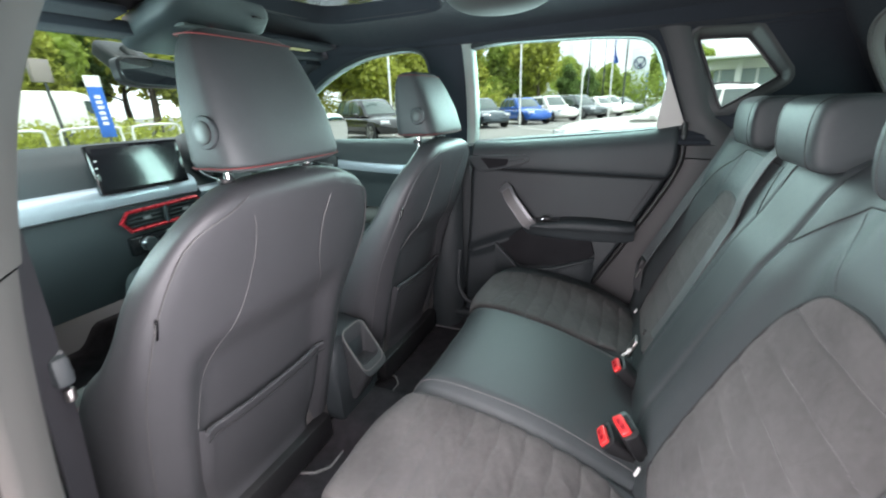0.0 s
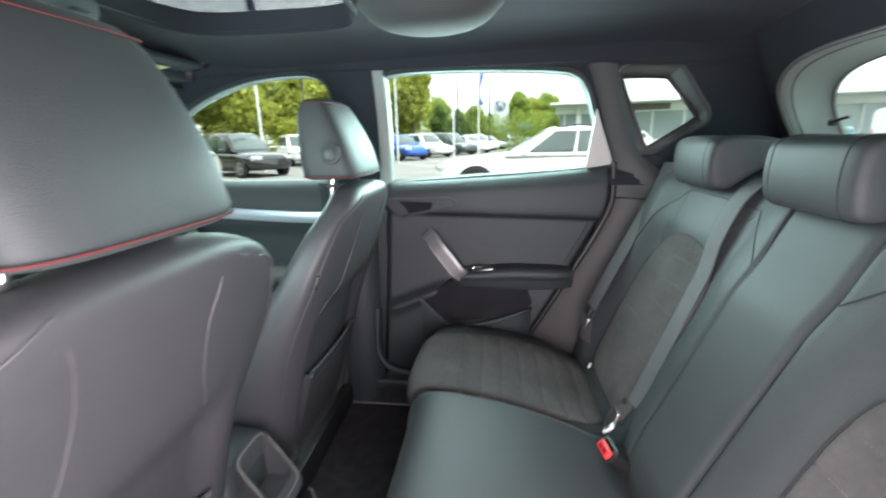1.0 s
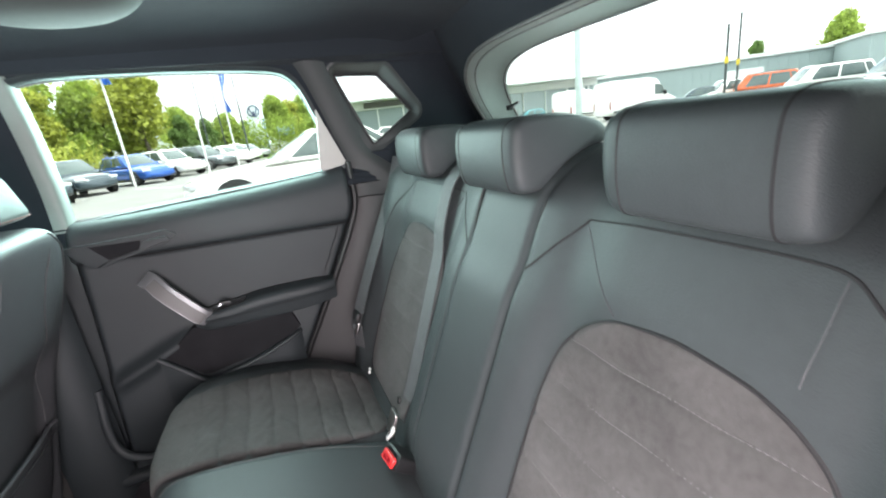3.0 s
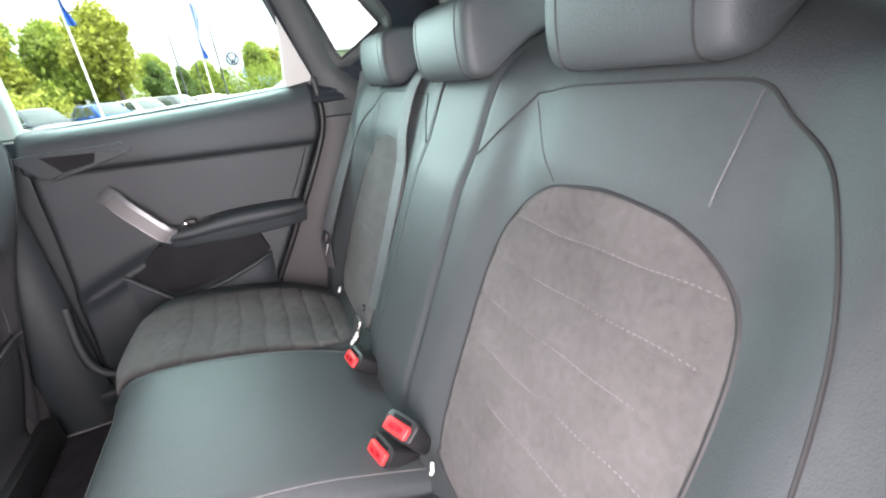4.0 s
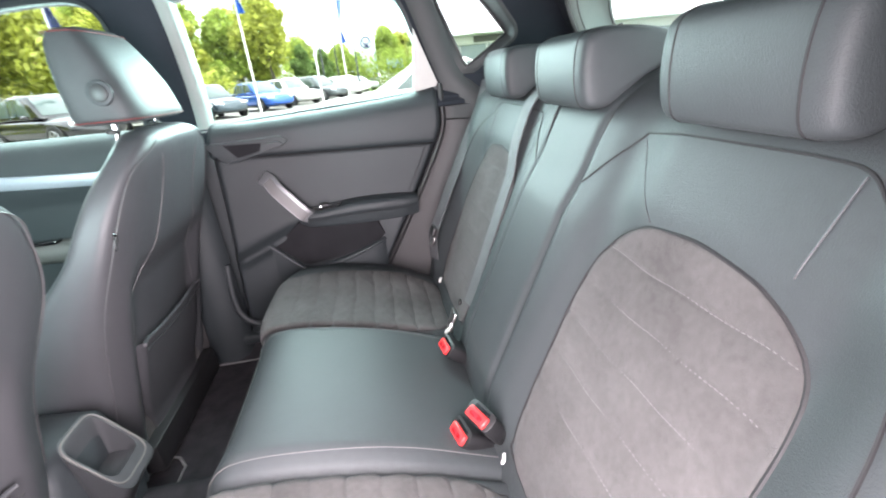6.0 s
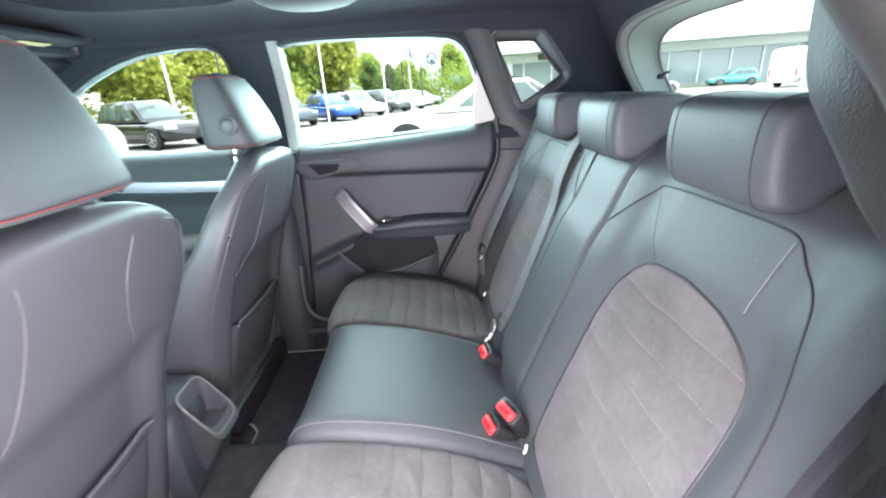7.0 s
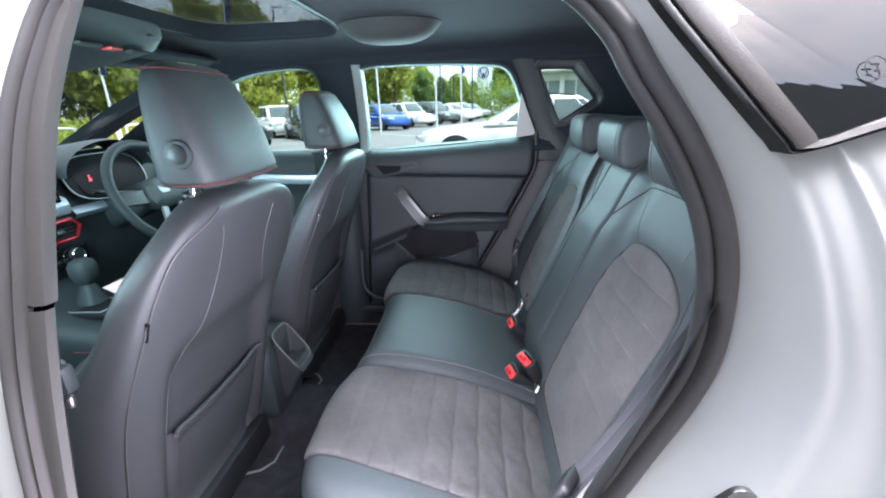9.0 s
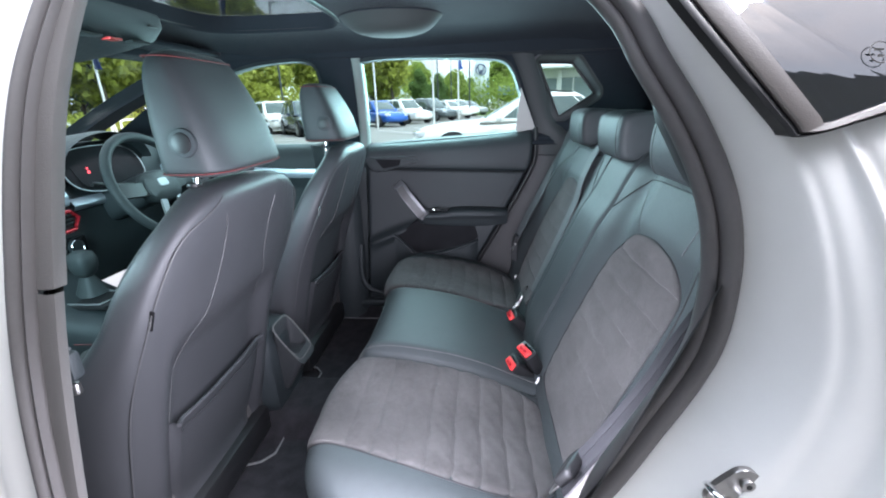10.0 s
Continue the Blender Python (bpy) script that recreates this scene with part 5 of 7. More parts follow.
part("bin_face", loft([[p + Vector((0, 0.002, 0)) for p in lip], [p + Vector((0.002, 0.001, -0.03)) for p in lip], [Vector((p.x, p.y + 0.004, min(p.z - 0.07, 0.62))) for p in lip], [Vector((p.x, 0.650, 0.50)) for p in lip]], cap=False, closed=False), PLASTIC, door, "face of the door bin", angle=50)

sweep = smooth_line([(-0.652, 0.640, 0.70), (-0.656, 0.626, 0.60), (-0.646, 0.616, 0.535), (-0.610, 0.610, 0.497), (-0.54, 0.606, 0.482), (-0.44, 0.604, 0.478), (-0.34, 0.604, 0.478)], 60)
part("door_opening_seal", tube(sweep, 0.011, 10), PLASTIC, tagged(new("far_sill_moulding"), "dark moulding round the far door's foot", "trim", kind="structure"), angle=60)

# ---- far front door and pillar ----
fdoor = tagged(new("door_2"), "black far front door with a silver strip", "door", kind="structure")
skin("door_panel", lambda x, z: Vector((x, curve_table([(0.40, 0.655), (0.60, 0.64), (0.95, 0.640), (0.99, 0.63), (1.06, 0.63), (1.10, 0.645), (1.125, 0.668)], z), z)), lin(-1.62, -0.775, 30), lin(0.40, 1.125, 40), PLASTIC, fdoor, "black door panel", back=(0, 0.02, 0))
part("silver_strip", loft([[Vector((x, 0.624 + a, 1.012 + b + 0.03 * step(-0.8, -1.5, x))) for a, b in ((0.012, -0.022), (0.0, -0.018), (-0.004, 0.0), (0.0, 0.016), (0.012, 0.020))] for x in lin(-1.58, -0.80, 20)], cap=False, closed=False), SILVER_DASH, fdoor, "pale silver trim strip")
part("armrest", loft([[Vector((x, 0.600 + a, 0.82 + b * h)) for a, b in ((0.05, -1), (0.01, -0.95), (-0.010, -0.5), (-0.012, 0.3), (-0.002, 0.9), (0.015, 1.0), (0.05, 1.0))] for x, h in ((-1.20, 0.012), (-1.18, 0.026), (-1.05, 0.032), (-0.86, 0.034), (-0.80, 0.028), (-0.79, 0.012))]), PLASTIC_GREY, fdoor, "grey padded armrest", angle=60)
part("window_switch", box(0.09, 0.03, 0.010, (-1.10, 0.612, 0.855), 0.003, 2), GLOSS_BLACK, fdoor, "black window switches")
front_grip = smooth_line([(-1.285, 0.622, 1.000), (-1.270, 0.606, 0.985), (-1.235, 0.596, 0.945), (-1.195, 0.592, 0.900), (-1.160, 0.592, 0.862), (-1.140, 0.600, 0.845)], 24)
part("pull_grip", strap(front_grip, 0.036, 0.014, (1, 0.1, 0.6)), SILVER, fdoor, "satin silver pull grip")
part("release_lever", box(0.13, 0.012, 0.014, (-1.255, 0.604, 1.032), 0.005, 2, Euler((0, radians(6), 0)).to_matrix().to_4x4()), CHROME, fdoor, "bright release lever")
part("release_recess", box(0.15, 0.010, 0.045, (-1.255, 0.618, 1.040), 0.004, 2), PLASTIC_DARK, fdoor)
wing = thing("door_mirror", "white door mirror outside the far front window", "mirror")
part("shell", loft([[Vector((-1.40 + dx, 0.86 + p * w, 1.15 + q * h)) for p, q in superellipse(3, 28, 1, 1)] for dx, w, h in ((0.05, 0.09, 0.065), (0.03, 0.105, 0.078), (-0.04, 0.105, 0.075), (-0.09, 0.06, 0.045))]), WHITE_PAINT, wing, "white mirror shell", angle=60)
part("mirror_glass", plate([Vector((-1.348, 0.86 + p * 0.088, 1.15 + q * 0.062)) for p, q in superellipse(3, 28, 1, 1)], (-0.002, 0, 0)), MIRROR, wing)
part("foot", box(0.06, 0.12, 0.03, (-1.42, 0.74, 1.09), 0.01), PLASTIC_DARK, wing)
part("lower_pillar_trim", loft([[Vector((x, y, z)) for x, y in ((-0.83, 0.66), (-0.80, 0.615), (-0.70, 0.605), (-0.66, 0.625), (-0.645, 0.655))] for z in lin(0.36, 1.12, 10)], cap=False, closed=False), PLASTIC, tagged(new("far_pillar_trim"), "black lower trim of the far pillar", "pillar trim", kind="structure"), angle=60)

# ---- rear of the cabin ----
gate = tagged(new("tailgate"), "pale grey-green tailgate frame round the rear window", "tailgate", kind="structure")


def gate_ring(w, h, dx):
    """A rounded outline in the sloping plane of the rear window, moved ahead by dx."""
    res = []
    for p, q in superellipse(5.2, 140, 1, 1):
        res.append(Vector((0.600 - 0.643 * q * h + dx, YC + p * w * (1 - 0.10 * max(q, 0) ** 2), 1.205 + q * h)))
    return res


part("surround", loft([gate_ring(0.70, 0.300, -0.10), gate_ring(0.60, 0.225, -0.098), gate_ring(0.568, 0.203, -0.096)], cap=False), HEADLINING, gate, "dark lining round the rear window")
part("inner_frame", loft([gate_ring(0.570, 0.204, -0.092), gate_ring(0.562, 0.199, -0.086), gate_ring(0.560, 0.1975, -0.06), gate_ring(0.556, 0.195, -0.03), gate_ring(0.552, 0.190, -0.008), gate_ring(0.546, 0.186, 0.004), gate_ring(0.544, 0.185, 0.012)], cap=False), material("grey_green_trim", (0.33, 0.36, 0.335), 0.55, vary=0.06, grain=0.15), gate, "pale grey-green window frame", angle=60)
part("gate_seal", tube(gate_ring(0.568, 0.203, -0.096), 0.0045, 8, True), RUBBER, gate, "black tailgate seal")
part("frame_line", tube(gate_ring(0.562, 0.198, -0.072), 0.0022, 6, True), RUBBER, gate)
part("glass_seal", tube(gate_ring(0.546, 0.186, 0.006), 0.0028, 6, True), RUBBER, gate, "black glass seal")
part("rear_pane", plate(gate_ring(0.546, 0.187, 0.010), (0.004, 0, 0.002)), CLEAR, gate, "clear rear window").visible_shadow = False
part("stay_bracket", join(box(0.018, 0.012, 0.016, (0.545, YC + 0.522, 1.262), 0.004), cylinder(0.004, 0.045, (0.545, YC + 0.503, 1.268), (0.3, -1, 0.3), 12)), PLASTIC_DARK, gate)
part("lower_panel", loft([[Vector((x, YC + y, z)) for y in lin(-0.62, 0.62, 12)] for x, z in ((0.70, 1.09), (0.76, 1.04), (0.80, 0.80), (0.80, 0.40))], cap=False, closed=False), PLASTIC, gate)
shelf = thing("parcel_shelf", "black parcel shelf behind the rear bench", "parcel shelf")
part("board", box(0.36, 1.12, 0.02, (0.52, YC, 1.055), 0.006), HEADLINING, shelf)
part("edge_line", box(0.012, 1.10, 0.012, (0.36, YC, 1.07), 0.004), PLASTIC_GREY, shelf)

# ---- floor ----
floor = tagged(new("floor"), "black carpeted car floor with a raised tunnel", "floor", kind="structure")


def floor_at(x, y):
    t = abs(y - YC)
    z = 0.345 + 0.075 * (1 - step(0.07, 0.15, t)) + 0.05 * step(0.56, 0.66, t)
    return Vector((x, y, z + 0.10 * step(-1.55, -1.8, x)))


skin("carpet", floor_at, lin(-1.85, -0.30, 40), lin(YC - 0.68, YC + 0.68, 70), CARPET, floor, back=(0, 0, -0.03))
part("bench_base", box(0.30, 1.30, 0.20, (-0.24, YC, 0.42), 0.02), CARPET, floor)
part("boot_floor", box(1.0, 1.30, 0.03, (0.40, YC, 0.50)), CARPET, floor)
for s, yy in ((-1, -0.345), (1, 0.365)):
    mat_thing = thing("floor_mat", "black carpet floor mat with a pale bound edge", "floor mat", group="floor mats")
    ol = [(-0.80, -0.24), (-0.80, 0.10), (-0.78, 0.125), (-0.74, 0.14), (-0.715, 0.17), (-0.715, 0.24), (-0.47, 0.24), (-0.47, -0.24)]
    if s > 0:
        ol = [(x, -y) for x, y in ol][::-1]
    pts = [Vector((x, yy + y * (1 if s < 0 else 1), 0.357)) for x, y in ol]
    part("carpet", plate(pts, (0, 0, -0.008)), CARPET, mat_thing)
    part("bound_edge", tube([p + Vector((0, 0, 0.001)) for p in pts], 0.0035, 6, True), MAT_EDGE, mat_thing, "pale bound edge")
for s in (-1, 1):
    sill = tagged(new("sill_trim"), "grey plastic door sill trim", "sill", kind="structure")
    part("cover", box(0.62, 0.06, 0.035, (-0.45, YC + s * 0.64, 0.425), 0.012, 3), PLASTIC, sill)

# ---- centre console ----
tunnel = thing("centre_console", "black centre console with gear lever and cup holder", "console")
part("body", loft([[Vector((x, YC + p * w, 0.40 + (q + 1) / 2 * h)) for p, q in superellipse(5, 36, 1, 1)] for x, w, h in ((-0.735, 0.085, 0.22), (-0.755, 0.095, 0.26), (-0.95, 0.10, 0.28), (-1.15, 0.11, 0.30), (-1.30, 0.13, 0.33), (-1.46, 0.15, 0.40))]), PLASTIC, tunnel, "black console body", angle=60)


def holder_ring(back, front, half, low=None):
    """One ring of the wedge-shaped holder; its top slopes steeply down to the rear seats."""
    res = []
    for p, q in superellipse(5, 48, 1, 1):
        x = back + (front - back) * (p + 1) / 2
        res.append(Vector((x, YC + q * half, low if low is not None else 0.676 - (x + 0.744) * 1.50)))
    return res


holder = part("rear_cup_holder", loft([holder_ring(-0.742, -0.722, 0.036, 0.46), holder_ring(-0.744, -0.662, 0.053), holder_ring(-0.742, -0.660, 0.053), holder_ring(-0.740, -0.676, 0.046), holder_ring(-0.739, -0.680, 0.044), holder_ring(-0.738, -0.698, 0.040, 0.572)]), material("dark_grey_console_plastic", (0.040, 0.042, 0.045), 0.42, vary=0.06, scale=8, grain=0.3), tunnel, "grey wedge-shaped rear cup holder", angle=45)
part("holder_rim", tube([v + Vector((0, 0, 0.001)) for v in holder_ring(-0.741, -0.669, 0.0495)], 0.0018, 6, True), PLASTIC_GREY, tunnel, "pale edge of the cup holder")
part("gear_surround", plate([Vector((x, YC + y, 0.742)) for x, y in ((-1.44, -0.06), (-1.22, -0.055), (-1.21, 0.055), (-1.44, 0.06))], (0, 0, -0.012), 0.004), PLASTIC_DARK, tunnel)
part("silver_frame", tube([Vector((x, YC + y, 0.744)) for x, y in ((-1.42, -0.052), (-1.24, -0.048), (-1.235, 0.048), (-1.42, 0.052))], 0.0030, 6, True), SILVER, tunnel, "bright frame round the gear lever")
rings = [[Vector((-1.33 + p * a, 0.035 + q * a, z)) for p, q in superellipse(3, 20, 1, 1)] for a, z in ((0.038, 0.745), (0.030, 0.765), (0.024, 0.785), (0.014, 0.805))]
part("gaiter", loft(rings), LEATHER, tunnel, "soft leather gaiter")
part("gear_knob", loft([[Vector((-1.33 + p * a, 0.035 + q * a, z)) for p, q in superellipse(3, 24, 1, 1)] for a, z in ((0.012, 0.80), (0.024, 0.812), (0.032, 0.835), (0.033, 0.858), (0.027, 0.876), (0.012, 0.884))]), LEATHER, tunnel, "black gear knob", angle=70)
for i in range(5):
    part("button", box(0.014, 0.018, 0.004, (-1.195, YC - 0.05 + i * 0.025, 0.727), 0.001), PLASTIC_GREY, tunnel)

# ---- dashboard ----
dash = thing("dashboard", "dark dashboard with pale silver strip and red vents", "dashboard")
prof = [(-1.50, 0.70), (-1.47, 0.80), (-1.455, 0.88), (-1.46, 0.93), (-1.475, 1.00), (-1.49, 1.06), (-1.50, 1.11), (-1.515, 1.150), (-1.56, 1.172), (-1.70, 1.165), (-1.90, 1.14), (-1.95, 0.90)]
part("fascia", loft([[Vector((x + 0.02 * (y / 0.65) ** 2, YC + y, z)) for x, z in prof] for y in lin(-0.68, 0.68, 20)], cap=False, closed=False), PLASTIC, dash, angle=50)
part("silver_strip", loft([[Vector((x + 0.02 * (y / 0.65) ** 2, YC + y, z)) for x, z in ((-1.472, 0.985), (-1.455, 0.992), (-1.450, 1.015), (-1.458, 1.038), (-1.485, 1.052), (-1.50, 1.056))] for y in lin(-0.66, 0.16, 16)], cap=False, closed=False), SILVER_DASH, dash, "pale silver trim strip", angle=50)
part("silver_strip", loft([[Vector((x + 0.02 * (y / 0.65) ** 2, YC + y, z)) for x, z in ((-1.472, 0.965), (-1.455, 0.972), (-1.450, 0.985), (-1.458, 0.998), (-1.485, 1.008))] for y in lin(0.17, 0.66, 12)], cap=False, closed=False), SILVER_DASH, dash, "pale silver trim strip", angle=50)
scr = Euler((0, radians(-9), 0)).to_matrix().to_4x4()
screen = thing("display_screen", "large dark touch screen on the dashboard", "screen")
part("bezel", box(0.018, 0.272, 0.142, (-1.452, 0.0, 1.103), 0.006, 3, scr), GLOSS_BLACK, screen, "gloss black bezel")
part("screen_glass", box(0.002, 0.245, 0.118, (-1.4425, 0.0, 1.104), 0.0, 2, scr), SCREEN, screen)
for i in range(4):
    part("side_icon", box(0.001, 0.006, 0.004, (-1.4395 - (i - 1.5) * 0.004, -0.128, 1.130 - i * 0.020)), WHITE_LABEL, screen)
hexa = [(-0.104, 0.944), (-0.082, 0.970), (0.148, 0.977), (0.172, 0.953), (0.150, 0.917), (-0.082, 0.914)]
vent = thing("air_vent", "wide hexagonal air vent with a red metal frame", "air vent")
part("red_frame", tube([Vector((-1.440, y, z)) for y, z in hexa], 0.0065, 8, True), RED_TRIM, vent, "red metal frame")
part("backing", plate([Vector((-1.446, y, z)) for y, z in hexa], (-0.01, 0, 0)), PLASTIC_DARK, vent)
part("divider", box(0.016, 0.012, 0.056, (-1.441, 0.034, 0.945), 0.003), PLASTIC, vent)
for i in range(4):
    for y0, y1 in ((-0.090, 0.026), (0.042, 0.158)):
        part("slat", box(0.012, y1 - y0 - 0.012 * abs(i - 1.5), 0.003, (-1.442, (y0 + y1) / 2, 0.927 + i * 0.0125), 0.001), PLASTIC, vent)
for y0 in (-0.03, 0.10):
    part("tab", box(0.006, 0.022, 0.010, (-1.434, y0, 0.946), 0.002), SILVER, vent)
climate = thing("climate_panel", "black climate control panel with round knobs", "control panel")
part("panel", box(0.02, 0.27, 0.06, (-1.448, YC + 0.03, 0.865), 0.006), GLOSS_BLACK, climate)
for s in (-1, 1):
    part("knob", cylinder(0.022, 0.018, (-1.432, YC + 0.03 + s * 0.085, 0.866), (1, 0, 0), 24, 0.003), PLASTIC, climate)
    part("knob_ring", tube([Vector((-1.423, YC + 0.03 + s * 0.085 + 0.0215 * math.cos(t), 0.866 + 0.0215 * math.sin(t))) for t in lin(0, 2 * math.pi, 25)[:-1]], 0.0018, 6, True), CHROME, climate)
for i in range(5):
    part("button", box(0.006, 0.018, 0.010, (-1.438, YC - 0.02 + i * 0.025, 0.858), 0.001), PLASTIC, climate)
cluster = thing("instrument_cluster", "dark digital instrument cluster with bright rim", "instrument cluster")
oval = [Vector((-1.475 - q * 0.03, 0.365 + p * 0.165, 1.085 + q * 0.075)) for p, q in superellipse(2.8, 60, 1, 1)]
part("bezel", plate(oval, (-0.02, 0, 0)), SHADE_MATT_BLACK, cluster)
part("bright_rim", tube(oval, 0.0024, 6, True), SILVER, cluster, "bright rim")
part("display", plate([Vector((-1.472 - q * 0.03, 0.365 + p * 0.13, 1.085 + q * 0.055)) for p, q in superellipse(6, 40, 1, 1)], (-0.002, 0, 0)), SHADE_MATT_BLACK, cluster)
part("warning_light", join(box(0.001, 0.010, 0.014, (-1.467, 0.285, 1.078), 0), box(0.001, 0.007, 0.007, (-1.470, 0.285, 1.092), 0)), material("lit_red_symbol", (0.5, 0.03, 0.04), 0.4, emit=(1.0, 0.10, 0.12, 1.2)), cluster, "lit red warning symbol")
part("hood", loft([[Vector((-1.47 + dx, 0.365 + p * w, 1.10 + abs(q) * h)) for p, q in [(math.cos(t), math.sin(t)) for t in lin(0, math.pi, 30)]] for dx, w, h in ((0.03, 0.185, 0.105), (0.0, 0.19, 0.11), (-0.12, 0.20, 0.095))], cap=False, closed=False), PLASTIC, cluster, angle=60)
wheel = thing("steering_wheel", "black leather steering wheel with silver spokes", "steering wheel")
wm = Matrix.Translation((-1.285, 0.358, 1.020)) @ Euler((0, radians(-24), 0)).to_matrix().to_4x4()
part("rim", tube([wm @ Vector((0, 0.183 * math.cos(t), max(0.183 * math.sin(t), -0.158))) for t in lin(0, 2 * math.pi, 73)[:-1]], 0.0155, 12, True), LEATHER, wheel)
part("airbag_cover", loft([[wm @ Vector((dx, p * w, q * h - 0.005)) for p, q in superellipse(2.8, 36, 1, 1)] for dx, w, h in ((0.022, 0.03, 0.02), (0.018, 0.075, 0.052), (0.0, 0.082, 0.060), (-0.03, 0.07, 0.05))]), LEATHER, wheel, "black airbag cover", angle=60)
part("emblem", plate([wm @ Vector((0.0235, p * 0.022, q * 0.014 + 0.004)) for p, q in superellipse(5, 20, 1, 1)], wm.to_3x3() @ Vector((-0.002, 0, 0))), SILVER, wheel, "plain bright emblem")
for s in (-1, 1):
    part("spoke", strap([wm @ Vector((0.004, s * 0.075, -0.005)), wm @ Vector((0.008, s * 0.12, -0.002)), wm @ Vector((0.0, s * 0.178, 0.006))], 0.045, 0.014, wm.to_3x3() @ Vector((0, 0, 1))), PLASTIC_DARK, wheel)
    part("silver_spoke", strap([wm @ Vector((0.012, s * 0.035, -0.05)), wm @ Vector((0.012, s * 0.055, -0.10)), wm @ Vector((0.002, s * 0.07, -0.158))], 0.024, 0.008, wm.to_3x3() @ Vector((0, 1, 0))), SILVER, wheel)
    part("stalk", tube([(-1.33, 0.358 + s * 0.05, 1.03), (-1.335, 0.358 + s * 0.14, 1.045), (-1.34, 0.358 + s * 0.205, 1.06)], 0.008, 10), PLASTIC_DARK, wheel)
part("column", loft([[Vector((x, 0.358 + p * w, z + q * h)) for p, q in superellipse(3.5, 30, 1, 1)] for x, z, w, h in ((-1.30, 1.01, 0.05, 0.05), (-1.34, 1.00, 0.06, 0.06), (-1.47, 0.95, 0.06, 0.06))]), PLASTIC, wheel)

# ---- windscreen and its pillars ----
screen_top, screen_low = [(-1.20, y, 1.43) for y in (-0.55, 0.57)], [(-1.95, y, 1.13) for y in (-0.66, 0.68)]
shield = tagged(new("windscreen"), "clear windscreen with dark pillars", "windscreen", kind="structure")
part("pane", plate([screen_top[0], screen_top[1], screen_low[1], screen_low[0]], (0.003, 0, -0.004)), CLEAR, shield).visible_shadow = False
for s in (0, 1):
    part("pillar", strap(smooth_line([screen_top[s], ((screen_top[s][0] + screen_low[s][0]) / 2, (screen_top[s][1] + screen_low[s][1]) / 2, 1.295), screen_low[s]], 12), 0.085, 0.05, (0.2, 1, 0)), HEADLINING, shield, "dark windscreen pillar")
part("header", box(0.10, 1.15, 0.03, (-1.19, YC, 1.435), 0.01), HEADLINING, shield)
part("bonnet", loft([[Vector((x, YC + y, z - 0.05 * (y / 0.7) ** 2)) for y in lin(-0.74, 0.74, 16)] for x, z in ((-1.94, 1.10), (-2.1, 1.09), (-2.5, 1.03), (-2.85, 0.92), (-2.95, 0.75), (-2.97, 0.3))], cap=False, closed=False), WHITE_PAINT, shield, "white bonnet")
part("undertray", box(4.0, 1.5, 0.02, (-1.0, YC, 0.24)), PLASTIC_DARK, body)

# ---- outside: ground ----
ASPHALT = material("pale_asphalt", (0.22, 0.215, 0.20), 0.9, vary=0.18, scale=0.5, grain=0.6, grain_size=60)
GRASS = material("verge_grass", (0.075, 0.12, 0.03), 0.9, vary=0.4, scale=1.2, grain=0.8, grain_size=30)
LINE_PAINT = material("white_line_paint", (0.6, 0.6, 0.58), 0.8, vary=0.2, scale=4)
KERB = material("kerb_concrete", (0.38, 0.37, 0.35), 0.9, vary=0.15, scale=3)
BARK = material("tree_bark", (0.09, 0.07, 0.05), 0.9, vary=0.3, scale=8, grain=0.8, grain_size=40)
ground = mesh("ground", [(x, y, 0.0) for x, y in ((-400, -400), (400, -400), (400, 400), (-400, 400))], [(0, 1, 2, 3)], ASPHALT, None, "pale grey asphalt of the car park", False, "ground", "", "structure")
verge = tagged(new("verge"), "grass verge beyond the kerb", "grass", kind="structure")
part("turf", box(120, 26, 0.10, (-25, 53, 0.05), 0.02), GRASS, verge)
part("kerb", box(120, 0.15, 0.12, (-25, 39.92, 0.06), 0.02), KERB, verge)
verge = tagged(new("verge"), "grass verge ahead of the car", "grass", kind="structure")
part("turf", box(8, 60, 0.10, (-20, 12, 0.05), 0.02), GRASS, verge)
part("kerb", box(0.15, 60, 0.12, (-15.9, 12, 0.06), 0.02), KERB, verge)
lines = tagged(new("bay_lines"), "white painted parking bay lines", "road marking", kind="structure")
part("paint", join(*[box(4.6, 0.1, 0.004, (-4.0 + 2.4 * i * 0.55, 20.5 + 2.4 * i, 0.006), 0, 2, Euler((0, 0, radians(-50))).to_matrix().to_4x4()) for i in range(8)]), LINE_PAINT, lines, smooth=False)


# ---- parked vehicles ----
def paint(name, colour, metal=0.3):
    return material(name, colour, 0.22, metal=metal, vary=0.03, scale=2, coat=0.8)


PAINTS = {"white": WHITE_PAINT, "black": paint("black_car_paint", (0.012, 0.012, 0.014)), "grey": paint("grey_car_paint", (0.07, 0.085, 0.09)), "blue": paint("blue_car_paint", (0.015, 0.10, 0.42)), "silver": paint("silver_car_paint", (0.42, 0.43, 0.44), 0.5),
          "orange": paint("orange_car_paint", (0.60, 0.11, 0.03)), "turquoise": paint("turquoise_car_paint", (0.10, 0.38, 0.42)), "slate": paint("slate_car_paint", (0.04, 0.06, 0.075))}
CAR_GLASS = material("car_window_glass", (0.06, 0.085, 0.08), 0.05, vary=0.1, coat=0.6)
TYRE = material("tyre_rubber", (0.015, 0.015, 0.015), 0.85, vary=0.1)
ALLOY = material("alloy_rim", (0.40, 0.40, 0.41), 0.3, metal=0.8, vary=0.08)
HEADLAMP = material("headlamp_glass", (0.55, 0.57, 0.6), 0.12, vary=0.1, coat=0.8)
TAILLAMP = material("tail_lamp_glass", (0.35, 0.015, 0.015), 0.15, vary=0.1, coat=0.8)
